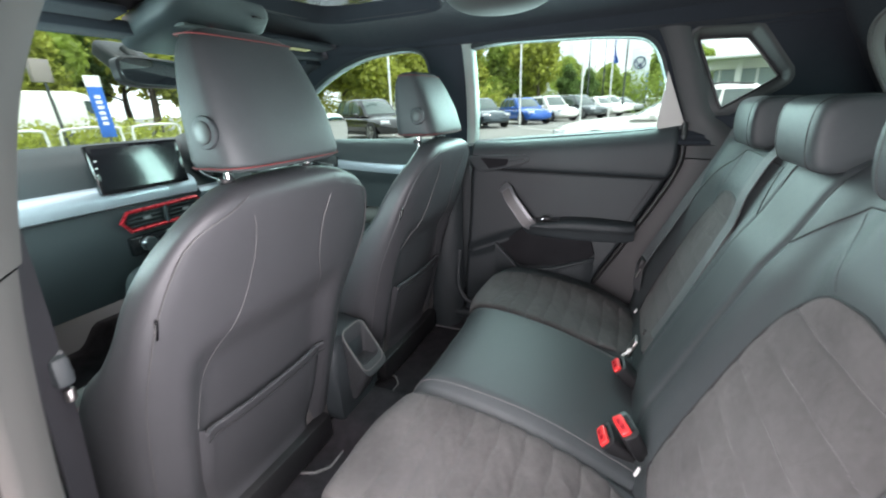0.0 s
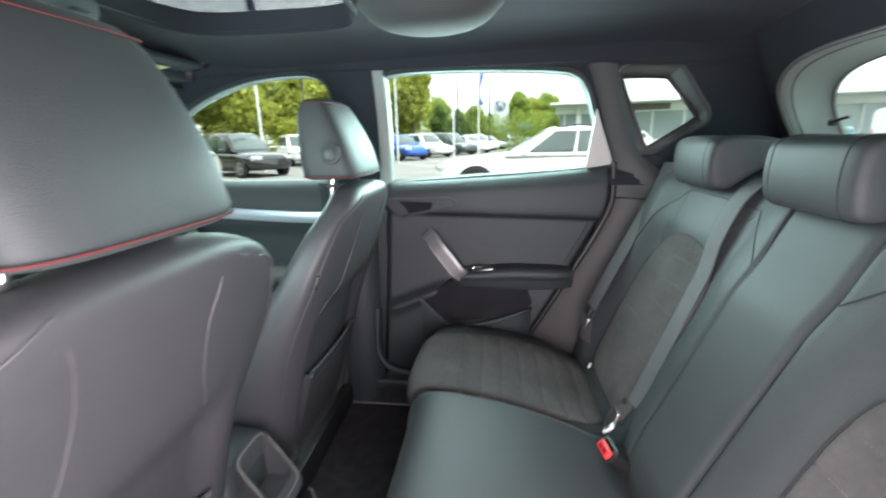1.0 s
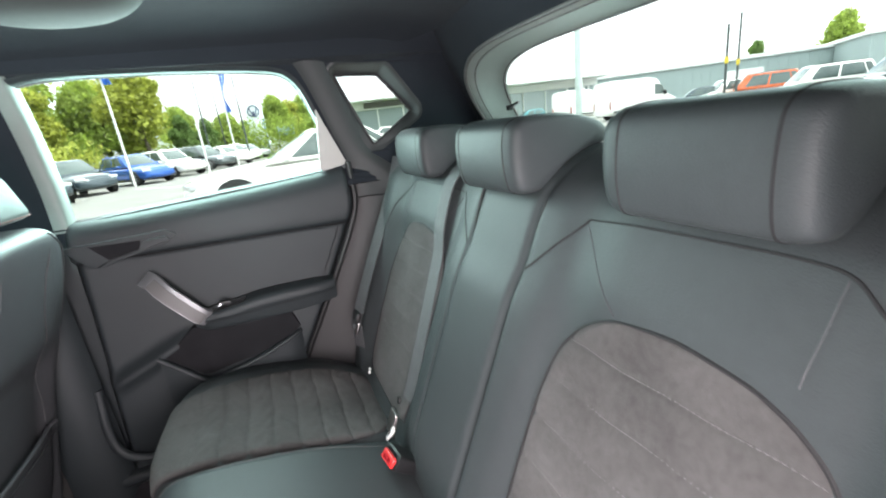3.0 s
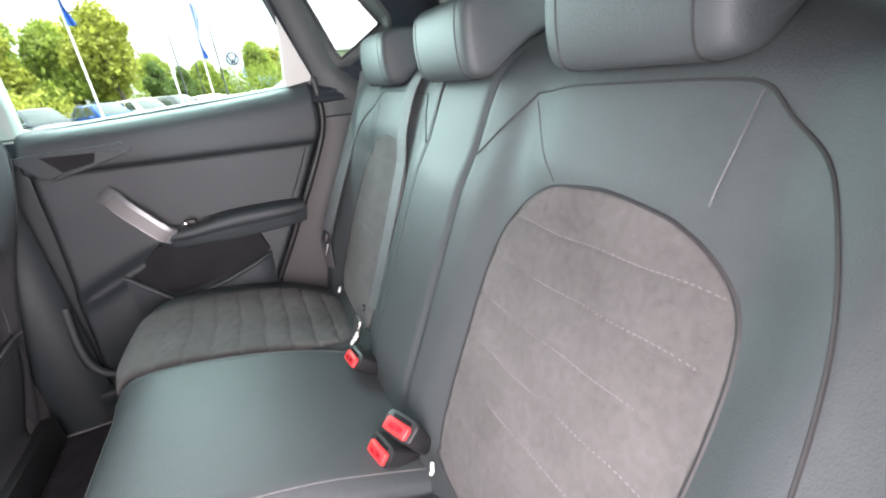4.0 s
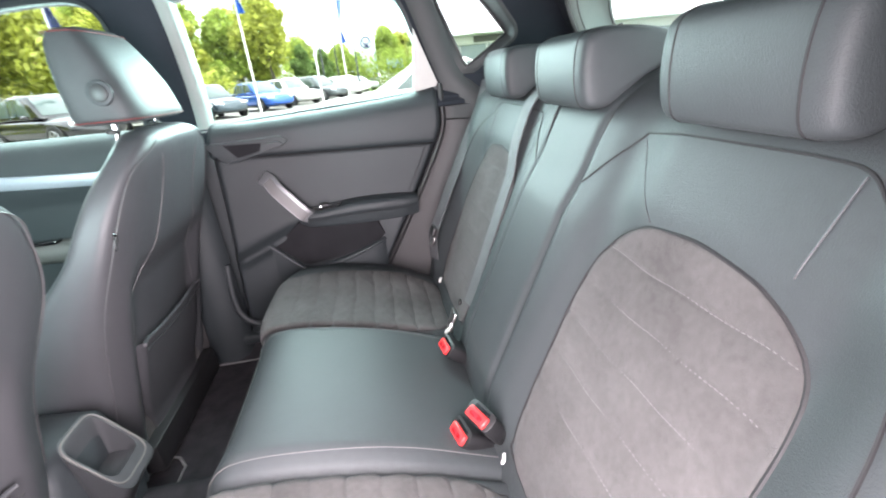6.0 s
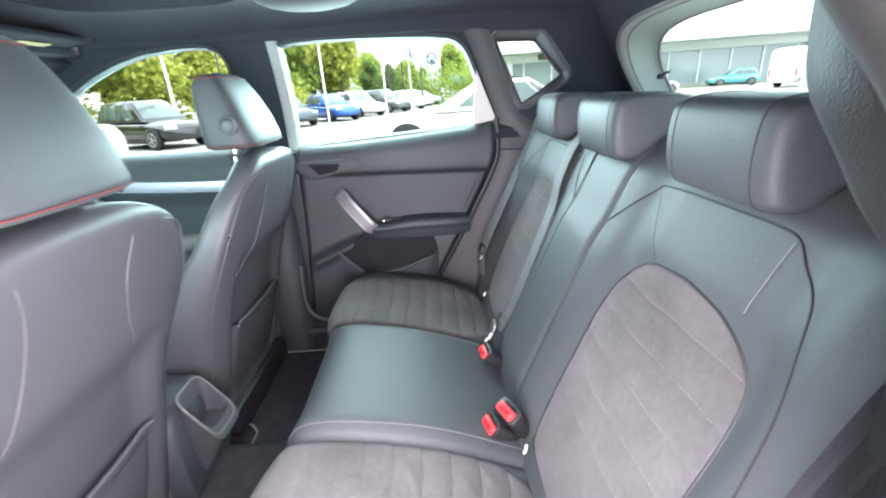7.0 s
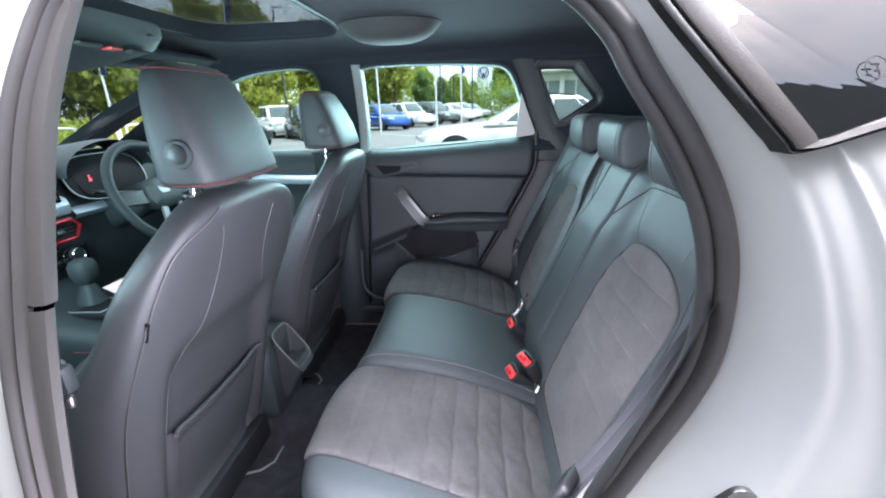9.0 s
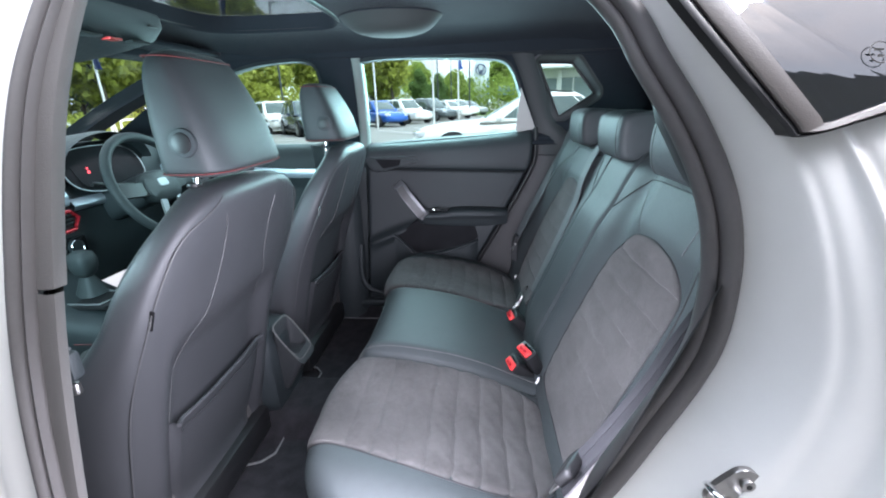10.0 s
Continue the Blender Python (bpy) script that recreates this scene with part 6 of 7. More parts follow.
PLATE_PALE = material("pale_number_plate", (0.65, 0.64, 0.60), 0.5)


def wheel_parts(car, x, y, r, s):
    w = part("wheel", join(cylinder(r, 0.21, (x, y, r), (0, s, 0), 28, 0.03)), TYRE, car, "black tyre on an alloy rim", angle=40)
    part("rim", join(cylinder(r * 0.66, 0.01, (x, y + s * 0.103, r), (0, s, 0), 24)), PLASTIC_DARK, w)
    spokes = [box(r * 0.62, 0.014, r * 0.13, (x + math.cos(a) * r * 0.33, y + s * 0.112, r + math.sin(a) * r * 0.33), 0.004, 1, Euler((0, -a, 0)).to_matrix().to_4x4()) for a in lin(0, 2 * math.pi, 6)[:-1]]
    ring_ = tube([Vector((x + math.cos(a) * r * 0.66, y + s * 0.108, r + math.sin(a) * r * 0.66)) for a in lin(0, 2 * math.pi, 25)[:-1]], 0.014, 6, True)
    part("spokes", join(ring_, *spokes), ALLOY, w, "pale alloy spokes")


def parked_car(colour, label, L=4.4, W=1.82, H=1.62, belt=0.98, bonnet=1.3, slope=0.75, rear=0.35, wheel_r=0.34, estate=0.25, category="car"):
    """A car with its nose towards +x, standing on the ground at its middle."""
    car = thing("parked_car", label, category, group="parked cars")
    p = PAINTS[colour]
    hl, hw = L / 2, W / 2
    rows = []
    for f, w, lo, hi in ((-1.0, 0.78, 0.42, 0.80), (-0.985, 0.88, 0.32, 0.90), (-0.93, 0.95, 0.26, 0.97), (-0.75, 1.0, 0.22, 1.0), (-0.4, 1.0, 0.20, 1.0), (0.1, 1.0, 0.20, 0.985), (0.40, 0.99, 0.20, 0.965), (0.55, 0.98, 0.21, 0.945), (0.75, 0.96, 0.23, 0.90), (0.90, 0.91, 0.26, 0.83), (0.965, 0.84, 0.30, 0.76), (1.0, 0.70, 0.38, 0.66)):
        top = hi * belt
        ring = []
        for a, b in superellipse(4.2, 40, 1, 1):
            y = a * hw * w * (1 - 0.05 * max(b, 0) - 0.04 * max(-b, 0))
            ring.append(Vector((f * hl, y, lo + (top - lo) * (b + 1) / 2 + 0.03 * (1 - a * a) * max(b, 0))))
        rows.append(ring)
    shell = part("body", loft(rows), p, car, angle=35)
    # cabin
    x_low = (-hl + rear * 0.55, hl - bonnet)
    x_top = (-hl + rear + estate, hl - bonnet - slope)
    low = [Vector((x, s * (hw * 0.90), belt - 0.05)) for x, s in ((x_low[0], -1), (x_low[1], -1), (x_low[1], 1), (x_low[0], 1))]
    top = [Vector((x, s * (hw * 0.70), H - 0.05)) for x, s in ((x_top[0], -1), (x_top[1], -1), (x_top[1], 1), (x_top[0], 1))]
    bm = bmesh.new()
    vl, vt = [bm.verts.new(v) for v in low], [bm.verts.new(v) for v in top]
    crown = [bm.verts.new(Vector(((v.x - sum(x_top) / 2) * 0.86 + sum(x_top) / 2, v.y * 0.80, H))) for v in top]
    bm.faces.new(vl[::-1])
    bm.faces.new(crown)
    for i in range(4):
        j = (i + 1) % 4
        bm.faces.new((vl[i], vl[j], vt[j], vt[i]))
        bm.faces.new((vt[i], vt[j], crown[j], crown[i]))
    bmesh.ops.bevel(bm, geom=bm.edges[:], offset=0.045, segments=3, affect="EDGES", profile=0.5)
    part("cabin", bm, p, car, "painted roof and pillars", angle=50)

    def pane(i, u0, u1, v0, v1, push):
        j = (i + 1) % 4
        a, b, c, d = low[i], low[j], top[j], top[i]
        q = [a.lerp(b, u).lerp(d.lerp(c, u), v) for u, v in ((u0, v0), (u1, v0), (u1, v1), (u0, v1))]
        n = (q[1] - q[0]).cross(q[3] - q[0]).normalized()
        part("window", plate([v + n * push for v in q], n * -0.02, 0.006), CAR_GLASS, car, "dark window glass", angle=30)

    for i in (0, 2):
        lo_, hi_ = (0.16, 0.86) if i == 0 else (0.14, 0.84)
        mid = (lo_ + hi_) / 2
        pane(i, lo_, mid - 0.015, 0.16, 0.92, 0.012)
        pane(i, mid + 0.015, hi_, 0.16, 0.92, 0.012)
        if i == 0:
            pane(i, 0.045, 0.14, 0.20, 0.90, 0.012)
        else:
            pane(i, 0.86, 0.955, 0.20, 0.90, 0.012)
    pane(1, 0.07, 0.93, 0.14, 0.95, 0.012)
    pane(3, 0.08, 0.92, 0.25, 0.92, 0.012)
    for s in (-1, 1):
        for x in (hl - 0.86, -hl + 0.80):
            part("wheel_arch", join(cylinder(wheel_r + 0.055, 0.03, (x, s * (hw - 0.012), wheel_r + 0.01), (0, s, 0), 28, 0.006)), PLASTIC_DARK, car)
            wheel_parts(car, x, s * (hw - 0.085), wheel_r, s)
        part("headlight", box(0.20, 0.36, 0.12, (hl - 0.14, s * (hw - 0.27), 0.72 * belt / 0.98), 0.03, 2, Euler((0, radians(12), radians(s * 24))).to_matrix().to_4x4()), HEADLAMP, car, "clear headlamp")
        part("tail_light", box(0.12, 0.34, 0.14, (-hl + 0.09, s * (hw - 0.25), 0.82 * belt / 0.98), 0.03), TAILLAMP, car)
        part("door_mirror", loft([[Vector((x_low[1] - 0.45 + dx, s * (hw + 0.08) + a * w, belt + 0.02 + b * h)) for a, b in superellipse(3, 16, 1, 1)] for dx, w, h in ((-0.05, 0.09, 0.06), (0.0, 0.11, 0.075), (0.09, 0.07, 0.05))]), p, car)
        part("side_skirt", box(L * 0.52, 0.03, 0.10, (0, s * (hw - 0.02), 0.27), 0.01), PLASTIC_DARK, car)
        part("roof_rail", tube([(x_top[0] + 0.1, s * hw * 0.62, H - 0.02), (0.0 + sum(x_top) / 2, s * hw * 0.63, H + 0.02), (x_top[1] - 0.1, s * hw * 0.62, H - 0.02)], 0.016, 6), CHROME if colour in ("black", "grey") else PLASTIC_DARK, car)
    part("grille", box(0.06, hw * 1.15, 0.10, (hl - 0.045, 0, 0.62), 0.02), PLASTIC_DARK, car)
    part("lower_grille", box(0.06, hw * 1.3, 0.13, (hl - 0.06, 0, 0.40), 0.02), PLASTIC_DARK, car)
    part("chrome_bar", box(0.03, hw * 1.1, 0.014, (hl - 0.02, 0, 0.655), 0.004), CHROME, car)
    part("number_plate", box(0.015, 0.50, 0.11, (hl - 0.018, 0, 0.49), 0.004), PLATE_PALE, car, "pale blank number plate")
    return car


def put(ob, x, y, heading):
    ob.matrix_world = pose(x, y, 0, 0, 0, heading)
    return ob


put(parked_car("black", "black estate-like SUV parked beyond the kerb", 4.5, 1.86, 1.64), -10.4, 15.6, -28)
put(parked_car("slate", "dark SUV parked nose out in a row", 4.3, 1.80, 1.60), -8.4, 19.9, -52)
put(parked_car("white", "white SUV parked nose out in a row", 4.4, 1.84, 1.66), -11.2, 22.6, -50)
put(parked_car("slate", "dark SUV parked nose out in a row", 4.2, 1.80, 1.60), -8.0, 23.6, -48)
put(parked_car("blue", "bright blue SUV parked nose out in a row", 4.25, 1.82, 1.58), -6.3, 27.0, -48)
put(parked_car("white", "white SUV parked nose out in a row", 4.4, 1.84, 1.66), -5.2, 30.6, -46)
put(parked_car("grey", "dark grey SUV parked nose out in a row", 4.6, 1.86, 1.70), -3.8, 34.6, -40)
put(parked_car("white", "white hatchback parked nose out in a row", 4.2, 1.8, 1.5), -2.4, 38.0, -42)
put(parked_car("white", "white SUV parked nose out in a row", 4.4, 1.84, 1.62), -1.9, 42.0, -42)
put(parked_car("silver", "silver hatchback parked nose out in a row", 4.2, 1.8, 1.5), -0.9, 46.0, -42)
put(parked_car("white", "white saloon parked broadside near the car", 4.55, 1.82, 1.44, 0.92, 1.38, 0.95, 0.6, 0.33, 0.55), 0.78, 8.75, 180)
put(parked_car("white", "white hatchback parked by the showroom", 4.2, 1.8, 1.5), 9.5, 34, 160)
put(parked_car("silver", "silver hatchback parked by the showroom", 4.2, 1.8, 1.5), 14.5, 36, 150)
put(parked_car("turquoise", "turquoise hatchback parked by the showroom", 4.2, 1.8, 1.5), 28.4, 41.0, 165)
put(parked_car("white", "white hatchback parked by the showroom", 4.2, 1.8, 1.5), 17.0, 33.5, 20)
put(parked_car("slate", "dark hatchback parked behind the van", 4.3, 1.8, 1.5), 31.8, 23.4, 135)
put(parked_car("white", "white people carrier parked in the yard", 4.8, 1.9, 1.85, 1.05, 1.0, 0.7), 33.0, 21.4, 150)
put(parked_car("orange", "orange and white camper parked in the yard", 4.9, 1.9, 1.95, 1.05, 0.9, 0.7), 32.4, 19.0, 128)
put(parked_car("white", "white people carrier parked in the yard", 4.8, 1.9, 1.85, 1.05, 1.0, 0.7), 28.6, 13.6, 140)
put(parked_car("silver", "silver people carrier parked in the yard", 4.8, 1.9, 1.85, 1.05, 1.0, 0.7), 26.5, 9.2, 140)


def panel_van(x, y, heading, label):
    van = thing("panel_van", label, "van", group="vans")
    rows = []
    for f, w, lo, hi in ((-2.9, 0.90, 0.40, 2.45), (-2.88, 0.98, 0.34, 2.55), (-2.5, 1.0, 0.30, 2.60), (0.6, 1.0, 0.30, 2.60), (1.05, 1.0, 0.30, 2.50), (1.55, 0.99, 0.30, 1.95), (2.05, 0.98, 0.30, 1.38), (2.55, 0.95, 0.32, 1.20), (2.85, 0.86, 0.38, 1.02), (2.93, 0.7, 0.45, 0.9)):
        rows.append([Vector((f, a * w, lo + (hi - lo) * (b + 1) / 2)) for a, b in superellipse(6, 40, 1, 1)])
    part("body", loft(rows), WHITE_PAINT, van, "white panel body", angle=35)
    for s in (-1, 1):
        part("window", plate([Vector((a, s * 1.0, b)) for a, b in (((0.75, 1.42), (1.75, 1.42), (1.35, 2.05), (0.75, 2.15)) if s < 0 else ((0.75, 2.15), (1.35, 2.05), (1.75, 1.42), (0.75, 1.42)))], (0, -s * 0.02, 0)), CAR_GLASS, van, "dark cab window")
        for wx in (1.95, -1.65):
            part("wheel_arch", cylinder(0.43, 0.03, (wx, s * 0.985, 0.38), (0, s, 0), 28, 0.006), PLASTIC_DARK, van)
            wheel_parts(van, wx, s * 0.92, 0.35, s)
        part("side_strip", box(4.6, 0.03, 0.10, (-0.4, s * 0.995, 0.55), 0.01), PLASTIC_DARK, van)
        part("tail_light", box(0.08, 0.12, 0.5, (-2.87, s * 0.88, 1.0), 0.02), TAILLAMP, van)
        part("headlight", box(0.22, 0.28, 0.2, (2.68, s * 0.72, 1.0), 0.04), HEADLAMP, van)
        part("door_mirror", box(0.10, 0.22, 0.30, (1.55, s * 1.12, 1.50), 0.03), PLASTIC_DARK, van)
    part("windscreen", plate([Vector((2.02, 0.85, 1.44)), Vector((1.24, 0.78, 2.28)), Vector((1.24, -0.78, 2.28)), Vector((2.02, -0.85, 1.44))], (-0.03, 0, -0.02)), CAR_GLASS, van, "dark windscreen")
    part("grille", box(0.05, 1.2, 0.2, (2.88, 0, 0.75), 0.02), PLASTIC_DARK, van)
    van.matrix_world = pose(x, y, 0, 0, 0, heading)
    return van


panel_van(25.7, 23.4, -6, "white panel van parked in the yard")
panel_van(27.5, 31.5, 20, "white panel van parked further along the yard")
panel_van(-26.5, 12.0, 95, "white panel van passing beyond the hedge")

# ---- poles, flags and signs ----
POLE = material("white_pole", (0.70, 0.70, 0.68), 0.4, vary=0.05)
DARK_POLE = material("dark_lamp_post", (0.05, 0.06, 0.06), 0.5, vary=0.1)
FLAG = material("blue_flag_cloth", (0.02, 0.12, 0.45), 0.8, vary=0.15, scale=2)
NAVY = material("navy_flag_cloth", (0.02, 0.03, 0.10), 0.8, vary=0.15, scale=2)
for x, y, h, cloth in ((-5.85, 24.0, 8.0, FLAG), (-10.15, 16.9, 7.0, NAVY), (-2.85, 27.0, 7.5, None), (-1.5, 33.0, 7.0, FLAG), (-17.2, 18.2, 6.5, NAVY)):
    pole = thing("flagpole", "white flagpole" + (" with a hanging blue banner" if cloth else " with no flag"), "flagpole", group="flagpoles")
    part("pole", tube([(x, y, 0), (x, y, h * 0.5), (x, y, h)], [0.055, 0.05, 0.035], 12), POLE, pole)
    part("cap", cylinder(0.05, 0.06, (x, y, h + 0.02), (0, 0, 1), 12, 0.015), POLE, pole)
    if cloth:
        part("banner", loft([[Vector((x + 0.06 + 0.5 * k * (0.45 + 0.3 * math.sin(v * 2.2)), y + 0.10 * math.sin(k * 7 + v * 1.5), h - 0.15 - v)) for k in lin(0, 1, 12)] for v in lin(0, 3.2, 20)], cap=False, closed=False), cloth, pole, "hanging banner")
for x, y, h in ((-0.75, 40, 8.5), (-4.0, 44, 8.0), (-3.1, 52, 9), (-14.0, 30, 8)):
    post = thing("street_lamp", "slim dark lamp post in the car park", "street lamp", group="lamp posts")
    part("post", tube([(x, y, 0), (x, y, h)], [0.08, 0.05], 10), DARK_POLE, post)
    part("lamp_head", box(0.7, 0.22, 0.08, (x + 0.3, y, h), 0.03), DARK_POLE, post)
for x, y, h in ((24.5, 28.0, 8.0),):
    post = thing("street_lamp", "thick pale lamp post in the yard", "street lamp", group="lamp posts")
    part("post", tube([(x, y, 0), (x, y, h)], [0.30, 0.26], 12), material("pale_green_post", (0.45, 0.52, 0.50), 0.5), post)
    part("base_flange", cylinder(0.45, 0.15, (x, y, 0.07), (0, 0, 1), 16, 0.02), KERB, post)
for x, y, h in ((25.0, 16.45, 4.6), (29.0, 18.4, 5.6)):
    post = thing("signal_post", "slim dark post with a yellow band", "post", group="posts")
    part("post", tube([(x, y, 0), (x, y, h)], 0.07, 8), DARK_POLE, post)
    part("yellow_band", cylinder(0.10, 0.35, (x, y, 2.75), (0, 0, 1), 12), material("yellow_band", (0.6, 0.45, 0.05), 0.6), post)
totem = thing("totem_sign", "tall pale dealer totem with a round emblem", "sign")
part("slab", box(1.9, 0.4, 6.6, (0.55, 57, 3.3), 0.08), material("totem_panel", (0.62, 0.68, 0.70), 0.4, vary=0.04), totem)
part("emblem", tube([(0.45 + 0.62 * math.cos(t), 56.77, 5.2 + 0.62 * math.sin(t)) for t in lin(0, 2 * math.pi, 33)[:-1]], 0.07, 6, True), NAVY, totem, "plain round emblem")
part("emblem_bar", join(*[strap([(0.45 + a, 56.77, 5.2 + b), (0.45 + c, 56.77, 5.2 + d)], 0.12, 0.05, (0, 0, 1) if abs(b - d) < 0.1 else (1, 0, 0)) for a, b, c, d in ((-0.45, 0.4, -0.1, -0.5), (-0.1, -0.5, 0.0, 0.0), (0.0, 0.0, 0.1, -0.5), (0.1, -0.5, 0.45, 0.4))]), NAVY, totem)
part("side_stripe", box(0.16, 0.42, 4.0, (1.35, 57, 2.2), 0.02), FLAG, totem)
board = thing("notice_board", "pale notice board on two legs", "sign")
part("panel", box(2.0, 0.1, 1.1, (3.6, 56, 2.6), 0.02), material("board_face", (0.30, 0.40, 0.42), 0.6), board)
for dx in (-0.9, 0.9):
    part("leg", box(0.1, 0.1, 3.1, (3.6 + dx, 56.05, 1.55), 0.01), POLE, board)
pennant = thing("roadside_sign", "leaning blue and white roadside sign", "sign")
sm = Matrix.Translation((-15.2, 7.75, 0)) @ Euler((radians(-7), 0, radians(80))).to_matrix().to_4x4()
part("panel", box(0.42, 0.04, 1.65, (0, 0, 1.50), 0.02), FLAG, pennant)
part("pale_top", box(0.43, 0.045, 0.34, (0, 0, 2.36), 0.01), POLE, pennant)
part("lettering_bar", join(*[box(0.16, 0.05, 0.10, (0, 0, 1.1 + 0.16 * i), 0) for i in range(6)]), POLE, pennant, "pale bars of lettering")
part("leg", box(0.06, 0.04, 0.8, (0, 0, 0.40), 0.01), DARK_POLE, pennant)
pennant.matrix_world = sm
box_sign = thing("road_sign", "grey box sign on a thin post", "sign")
part("post", tube([(-17.5, 7.7, 0), (-17.5, 7.55, 2.4)], 0.05, 8), DARK_POLE, box_sign)
part("box", box(0.25, 0.55, 0.7, (-17.5, 7.5, 2.75), 0.04), material("grey_box_sign", (0.25, 0.22, 0.20), 0.7), box_sign)
rail = thing("guard_rail", "pale metal tube barrier along the verge", "barrier")
for i in range(14):
    y0 = 0.5 + i * 2.2
    part("hoop", tube(smooth_line([(-16.6, y0, 0.0), (-16.6, y0, 0.75), (-16.6, y0 + 0.2, 0.95), (-16.6, y0 + 1.6, 0.95), (-16.6, y0 + 1.8, 0.75), (-16.6, y0 + 1.8, 0.0)], 24), 0.045, 8), POLE, rail)

# ---- buildings ----
CLAD = material("pale_green_cladding", (0.30, 0.36, 0.36), 0.6, vary=0.06, scale=0.4)
FASCIA = material("white_fascia", (0.72, 0.73, 0.72), 0.4, vary=0.03)
SHOP_GLASS = material("showroom_glass", (0.30, 0.36, 0.37), 0.10, vary=0.1, coat=0.5)
shed = thing("industrial_shed", "long low pale green clad industrial building", "building")
part("wall", box(70, 16, 4.3, (0, 0, 2.15)), CLAD, shed, "ribbed cladding wall", smooth=False)
part("roof", box(70.8, 16.8, 0.4, (0, 0, 4.5), 0.1), FASCIA, shed, "pale roof edge")
for i in range(70):
    part("cladding_rib", box(0.12, 0.08, 4.2, (-34.5 + i, -8.04, 2.12)), CLAD, shed, smooth=False)
for i in range(5):
    d_ = part("roller_door", box(4.0, 0.1, 3.2, (-26 + i * 13, -8.06, 1.6), 0.02), FASCIA, shed)
shed.matrix_world = pose(52, 50, 0, 0, 0, -42)
shed2 = thing("industrial_shed", "pale grey clad warehouse in the distance", "building")
part("wall", box(30, 14, 4.5, (0, 0, 2.25)), CLAD, shed2, smooth=False)
part("roof", box(30.6, 14.6, 0.4, (0, 0, 4.7), 0.1), FASCIA, shed2)
shed2.matrix_world = pose(70, 16, 0, 0, 0, -50)
shop = thing("showroom", "white and glass car showroom building", "building")
part("wall", box(34, 14, 3.6, (0, 0, 1.8)), SHOP_GLASS, shop, "tall showroom glazing", smooth=False)
part("fascia", box(35, 15, 0.9, (0, 0, 4.05), 0.06), FASCIA, shop, "white roof fascia")
part("canopy", box(36, 4.0, 0.25, (0, -8.5, 4.53), 0.05), FASCIA, shop, "white canopy")
for i in range(12):
    part("mullion", box(0.18, 0.16, 3.6, (-16.5 + i * 3, -7.06, 1.8), 0.02), FASCIA, shop)
for i in (0, 1, 2):
    part("portal", box(0.5, 0.5, 4.4, (-15 + i * 15, -8.0, 2.2), 0.04), FASCIA, shop, "white portal column")
part("plinth", box(34.3, 14.3, 0.5, (0, 0, 0.25)), KERB, shop)
part("sign_band", box(6, 0.1, 0.6, (-9, -7.6, 4.05), 0.02), PLASTIC_GREY, shop)
shop.matrix_world = pose(25, 54, 0, 0, 0, -10)


# ---- trees and hedges ----
def leaf_material(name, colour):
    m = bpy.data.materials.new(name)
    m.use_nodes = True
    nodes, links = m.node_tree.nodes, m.node_tree.links
    shader = nodes["Principled BSDF"]
    geo = nodes.new("ShaderNodeNewGeometry")
    ramp = nodes.new("ShaderNodeValToRGB")
    ramp.color_ramp.elements[0].color = (*[c * 0.6 for c in colour], 1)
    ramp.color_ramp.elements[1].color = (*[min(c * 1.3, 1) for c in colour], 1)
    links.new(geo.outputs["Random Per Island"], ramp.inputs["Fac"])
    links.new(ramp.outputs["Color"], shader.inputs["Base Color"])
    shader.inputs["Roughness"].default_value = 0.65
    shader.inputs["Subsurface Weight"].default_value = 0.0
    trans = nodes.new("ShaderNodeBsdfTranslucent")
    links.new(ramp.outputs["Color"], trans.inputs["Color"])
    mix = nodes.new("ShaderNodeMixShader")
    mix.inputs[0].default_value = 0.5
    links.new(shader.outputs[0], mix.inputs[1])
    links.new(trans.outputs[0], mix.inputs[2])
    links.new(mix.outputs[0], nodes["Material Output"].inputs["Surface"])
    return m


LEAF_YELLOW = leaf_material("light_green_leaves", (0.40, 0.43, 0.08))
LEAF_GREEN = leaf_material("green_leaves", (0.32, 0.41, 0.08))
LEAF_DARK = leaf_material("dark_green_leaves", (0.16, 0.25, 0.07))


def leaf_cloud(name, blobs, count, size, mat, parent, rng, label=""):
    """Many small folded leaves spread through blobs of (middle, radii)."""
    weights = np.array([r[0] * r[1] * r[2] for _, r in blobs]) ** (2 / 3)
    pick = rng.choice(len(blobs), count, p=weights / weights.sum())
    way = rng.normal(size=(count, 3))
    way /= np.linalg.norm(way, axis=1)[:, None]
    dist = rng.random(count) ** 0.33 * (0.80 + 0.35 * rng.random(count))
    mids = np.array([b[0] for b in blobs])[pick]
    radii = np.array([b[1] for b in blobs])[pick]
    at = mids + way * dist[:, None] * radii
    a = rng.normal(size=(count, 3))
    a /= np.linalg.norm(a, axis=1)[:, None]
    b = np.cross(a, rng.normal(size=(count, 3)))
    b /= np.linalg.norm(b, axis=1)[:, None]
    s = size * (0.6 + 0.8 * rng.random(count))[:, None]
    verts = np.stack([at - a * s, at + b * s * 0.5, at + a * s, at - b * s * 0.5], 1).reshape(-1, 3)
    faces = [(4 * i, 4 * i + 1, 4 * i + 2, 4 * i + 3) for i in range(count)]
    return mesh(name, verts, faces, mat, parent, label, False)


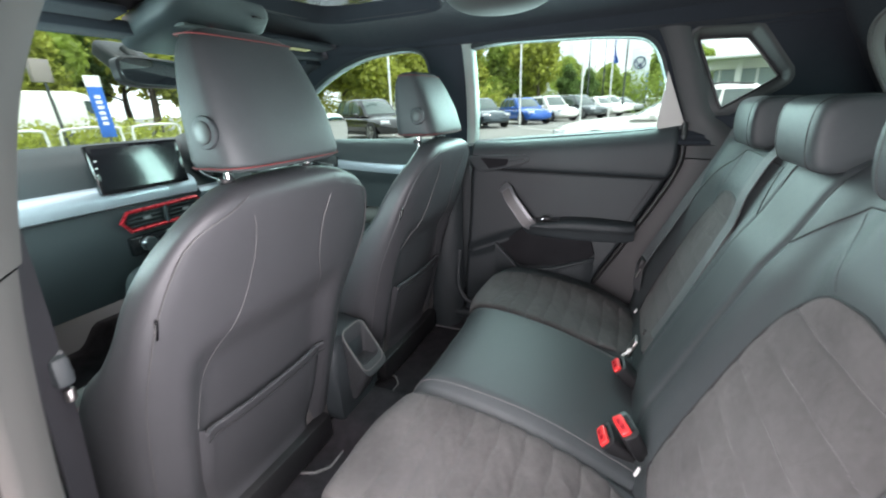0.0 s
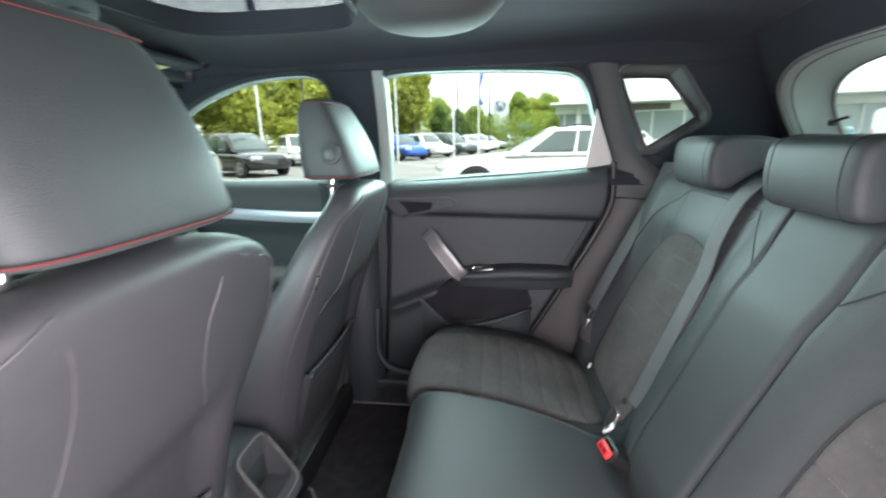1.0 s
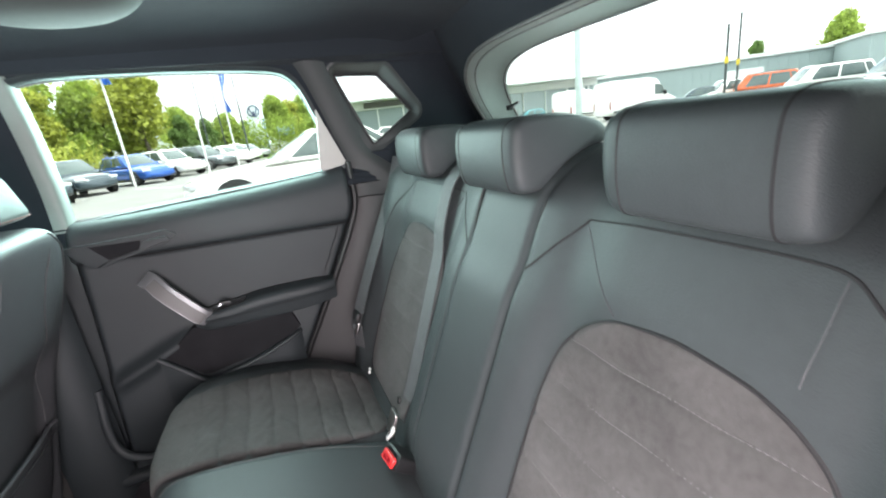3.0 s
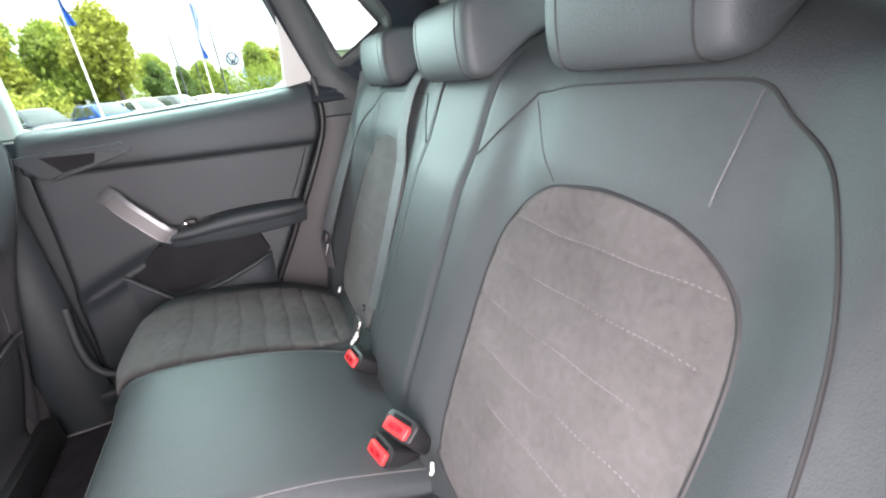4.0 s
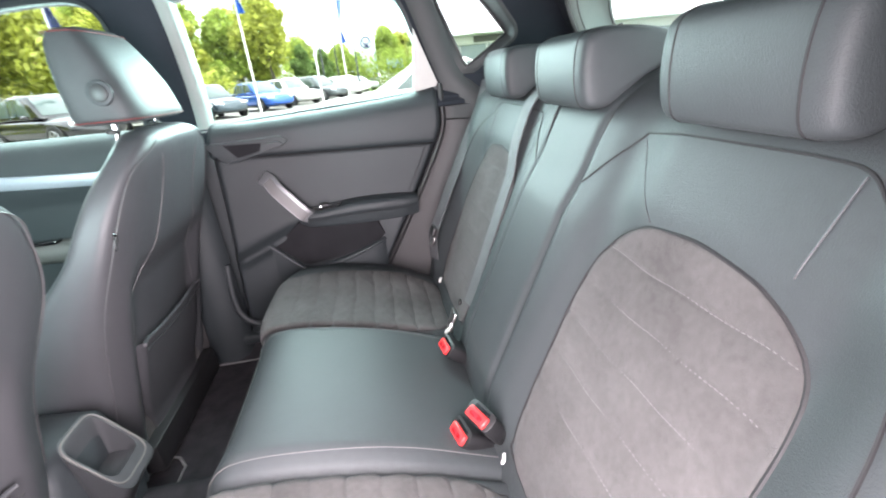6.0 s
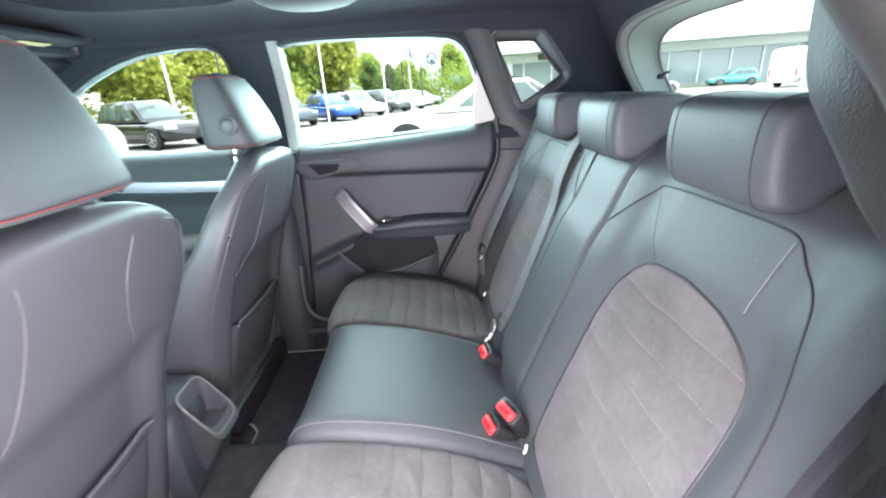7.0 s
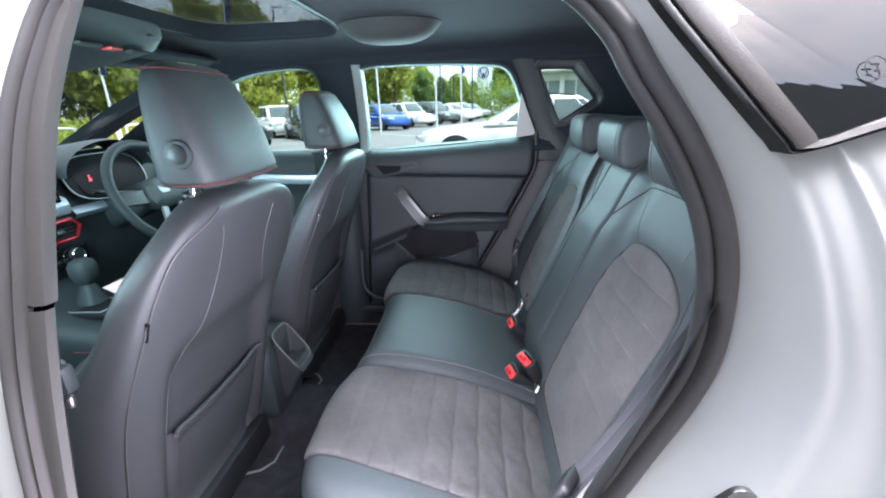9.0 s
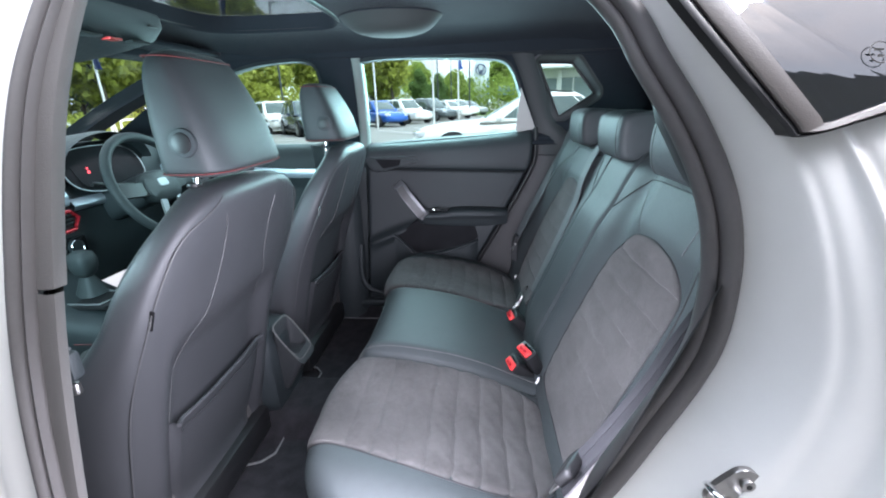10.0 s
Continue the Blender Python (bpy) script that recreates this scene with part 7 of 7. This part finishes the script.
def tree(height, spread, mat, seed, label, count=9000):
    rng = np.random.default_rng(seed)
    t = thing("tree", label, "tree", group="trees")
    trunk_h = height * 0.42
    part("trunk", tube(smooth_line([(0, 0, 0), (0.08, 0.05, trunk_h * 0.5), (-0.05, 0.1, trunk_h), (0.1, 0, height * 0.75)], 12), lin(0.045 * height / 1.6, 0.03, 12), 8), BARK, t)
    blobs = []
    for i in range(9):
        ang, up = rng.random() * 6.28, rng.random()
        rad = spread * (0.55 + 0.25 * rng.random()) * (1 - 0.55 * up)
        c = np.array([math.cos(ang) * rad, math.sin(ang) * rad, height * (0.30 + 0.55 * up)])
        r = spread * (0.35 + 0.2 * rng.random()) * (1.1 - 0.4 * up)
        blobs.append((c, (r, r, r * 0.9)))
        part("limb", tube(smooth_line([(0, 0, trunk_h * (0.5 + 0.5 * up)), tuple(c * (0.5, 0.5, 0.85)), tuple(c)], 7), lin(0.07, 0.02, 7), 5), BARK, t)
    blobs.append((np.array([0, 0, height * 0.85]), (spread * 0.4, spread * 0.4, height * 0.16)))
    blobs.append((np.array([0, 0, height * 0.55]), (spread * 0.65, spread * 0.65, height * 0.25)))
    leaf_cloud("crown", blobs, count, 0.20 * height / 8, mat, t, rng)
    return t


rng_at = random.Random(4)
kinds = [tree(8.5, 3.0, LEAF_GREEN, 1, "broad green tree in full leaf"), tree(9.5, 3.4, LEAF_YELLOW, 2, "light green tree in full leaf"), tree(7.0, 2.2, LEAF_DARK, 3, "dark green tree in full leaf"), tree(7.5, 2.8, LEAF_YELLOW, 5, "bushy yellow-green tree in full leaf")]
places = [(-9.0, 46, 1.0, 1), (-13.0, 47, 1.0, 0), (-16.5, 45, 1.05, 3), (-6.6, 50, 0.72, 2), (-4.6, 52, 0.66, 2), (-2.6, 55, 0.62, 0), (-0.8, 60, 0.62, 2), (2.8, 60, 0.85, 0), (5.0, 64, 0.9, 3), (-11.0, 52, 0.95, 2),
          (-20.0, 42, 1.0, 1), (-23.5, 40, 1.1, 0), (-18.0, 36, 1.0, 3), (-21.5, 33, 1.05, 1), (-25.5, 31, 1.1, 3), (-24.0, 26, 1.1, 1), (-28.0, 24, 1.15, 0), (-27.5, 28, 1.0, 2), (-31.0, 20, 1.2, 1), (-33.0, 15, 1.2, 0),
          (-33.0, 10.5, 1.15, 3), (-32.5, 6.0, 1.2, 1), (-34.0, 2.0, 1.2, 0), (-36, 8, 1.4, 2), (-36, 17, 1.4, 2), (-30, 36, 1.2, 2), (-3.6, 62, 0.7, 3), (-8.0, 60, 0.8, 0), (7.5, 68, 0.9, 0), (48, 62, 0.9, 2), (66, 40, 1.0, 2), (74, 34, 1.1, 0), (80, 26, 1.0, 3),
          (-38, 12, 1.5, 1), (-37, 5, 1.5, 3), (-38, -2, 1.5, 0), (-37, 22, 1.5, 3), (-35, 27, 1.45, 1), (-32, 31, 1.4, 0), (-29, 40, 1.4, 3), (-24, 45, 1.35, 1), (-19, 50, 1.3, 0), (-14, 54, 1.25, 3), (-30, 13, 0.9, 3), (-30, 7, 0.85, 1), (-40, 18, 1.7, 0)]
used = set()
for x, y, s, k in places:
    m = pose(x, y, 0, 0, 0, rng_at.uniform(0, 360)) 
    if k in used:
        ob = copy_thing(kinds[k], m)
    else:
        used.add(k)
        ob = kinds[k]
        ob.matrix_basis = m
    ob.scale = (s * rng_at.uniform(0.9, 1.1), s * rng_at.uniform(0.9, 1.1), s)
hedge_rng = np.random.default_rng(9)
hedge = tagged(new("hedge"), "overgrown light green hedge and scrub along the verge", "hedge", kind="stuff")
leaf_cloud("leaves", [(np.array([-18.5 + hedge_rng.normal() * 0.8, y, 0.45 + 0.2 * hedge_rng.random()]), (1.3, 1.2, 0.55 + 0.35 * hedge_rng.random())) for y in np.arange(-6, 34, 0.9)], 16000, 0.10, LEAF_YELLOW, hedge, hedge_rng)
hedge = tagged(new("hedge"), "tall scrub and bushes behind the parked cars", "hedge", kind="stuff")
leaf_cloud("leaves", [(np.array([x, 33 + 0.30 * (x + 20) + hedge_rng.normal(), 1.2]), (2.0, 1.6, 1.6 + 0.9 * hedge_rng.random())) for x in np.arange(-32, -11, 1.3)], 14000, 0.14, LEAF_YELLOW, hedge, hedge_rng)
hedge = tagged(new("hedge"), "clipped dark hedge under the far trees", "hedge", kind="stuff")
leaf_cloud("leaves", [(np.array([x, 55 + hedge_rng.normal(), 1.6]), (2.0, 1.5, 2.2 + 1.2 * hedge_rng.random())) for x in np.arange(-24, 12, 1.4)], 16000, 0.16, LEAF_GREEN, hedge, hedge_rng)

# ---- unseen wall added behind to keep sky light off the jamb ----
sky_block_wall = part("sky_block_wall", box(60, 0.4, 6.5, (0, -5.0, 3.25), 0.03), material("grey_wall_render", (0.20, 0.20, 0.19), 0.8, vary=0.12, scale=0.6), None, "unseen plain grey wall added to block sky light", category="wall", kind="structure", smooth=False)
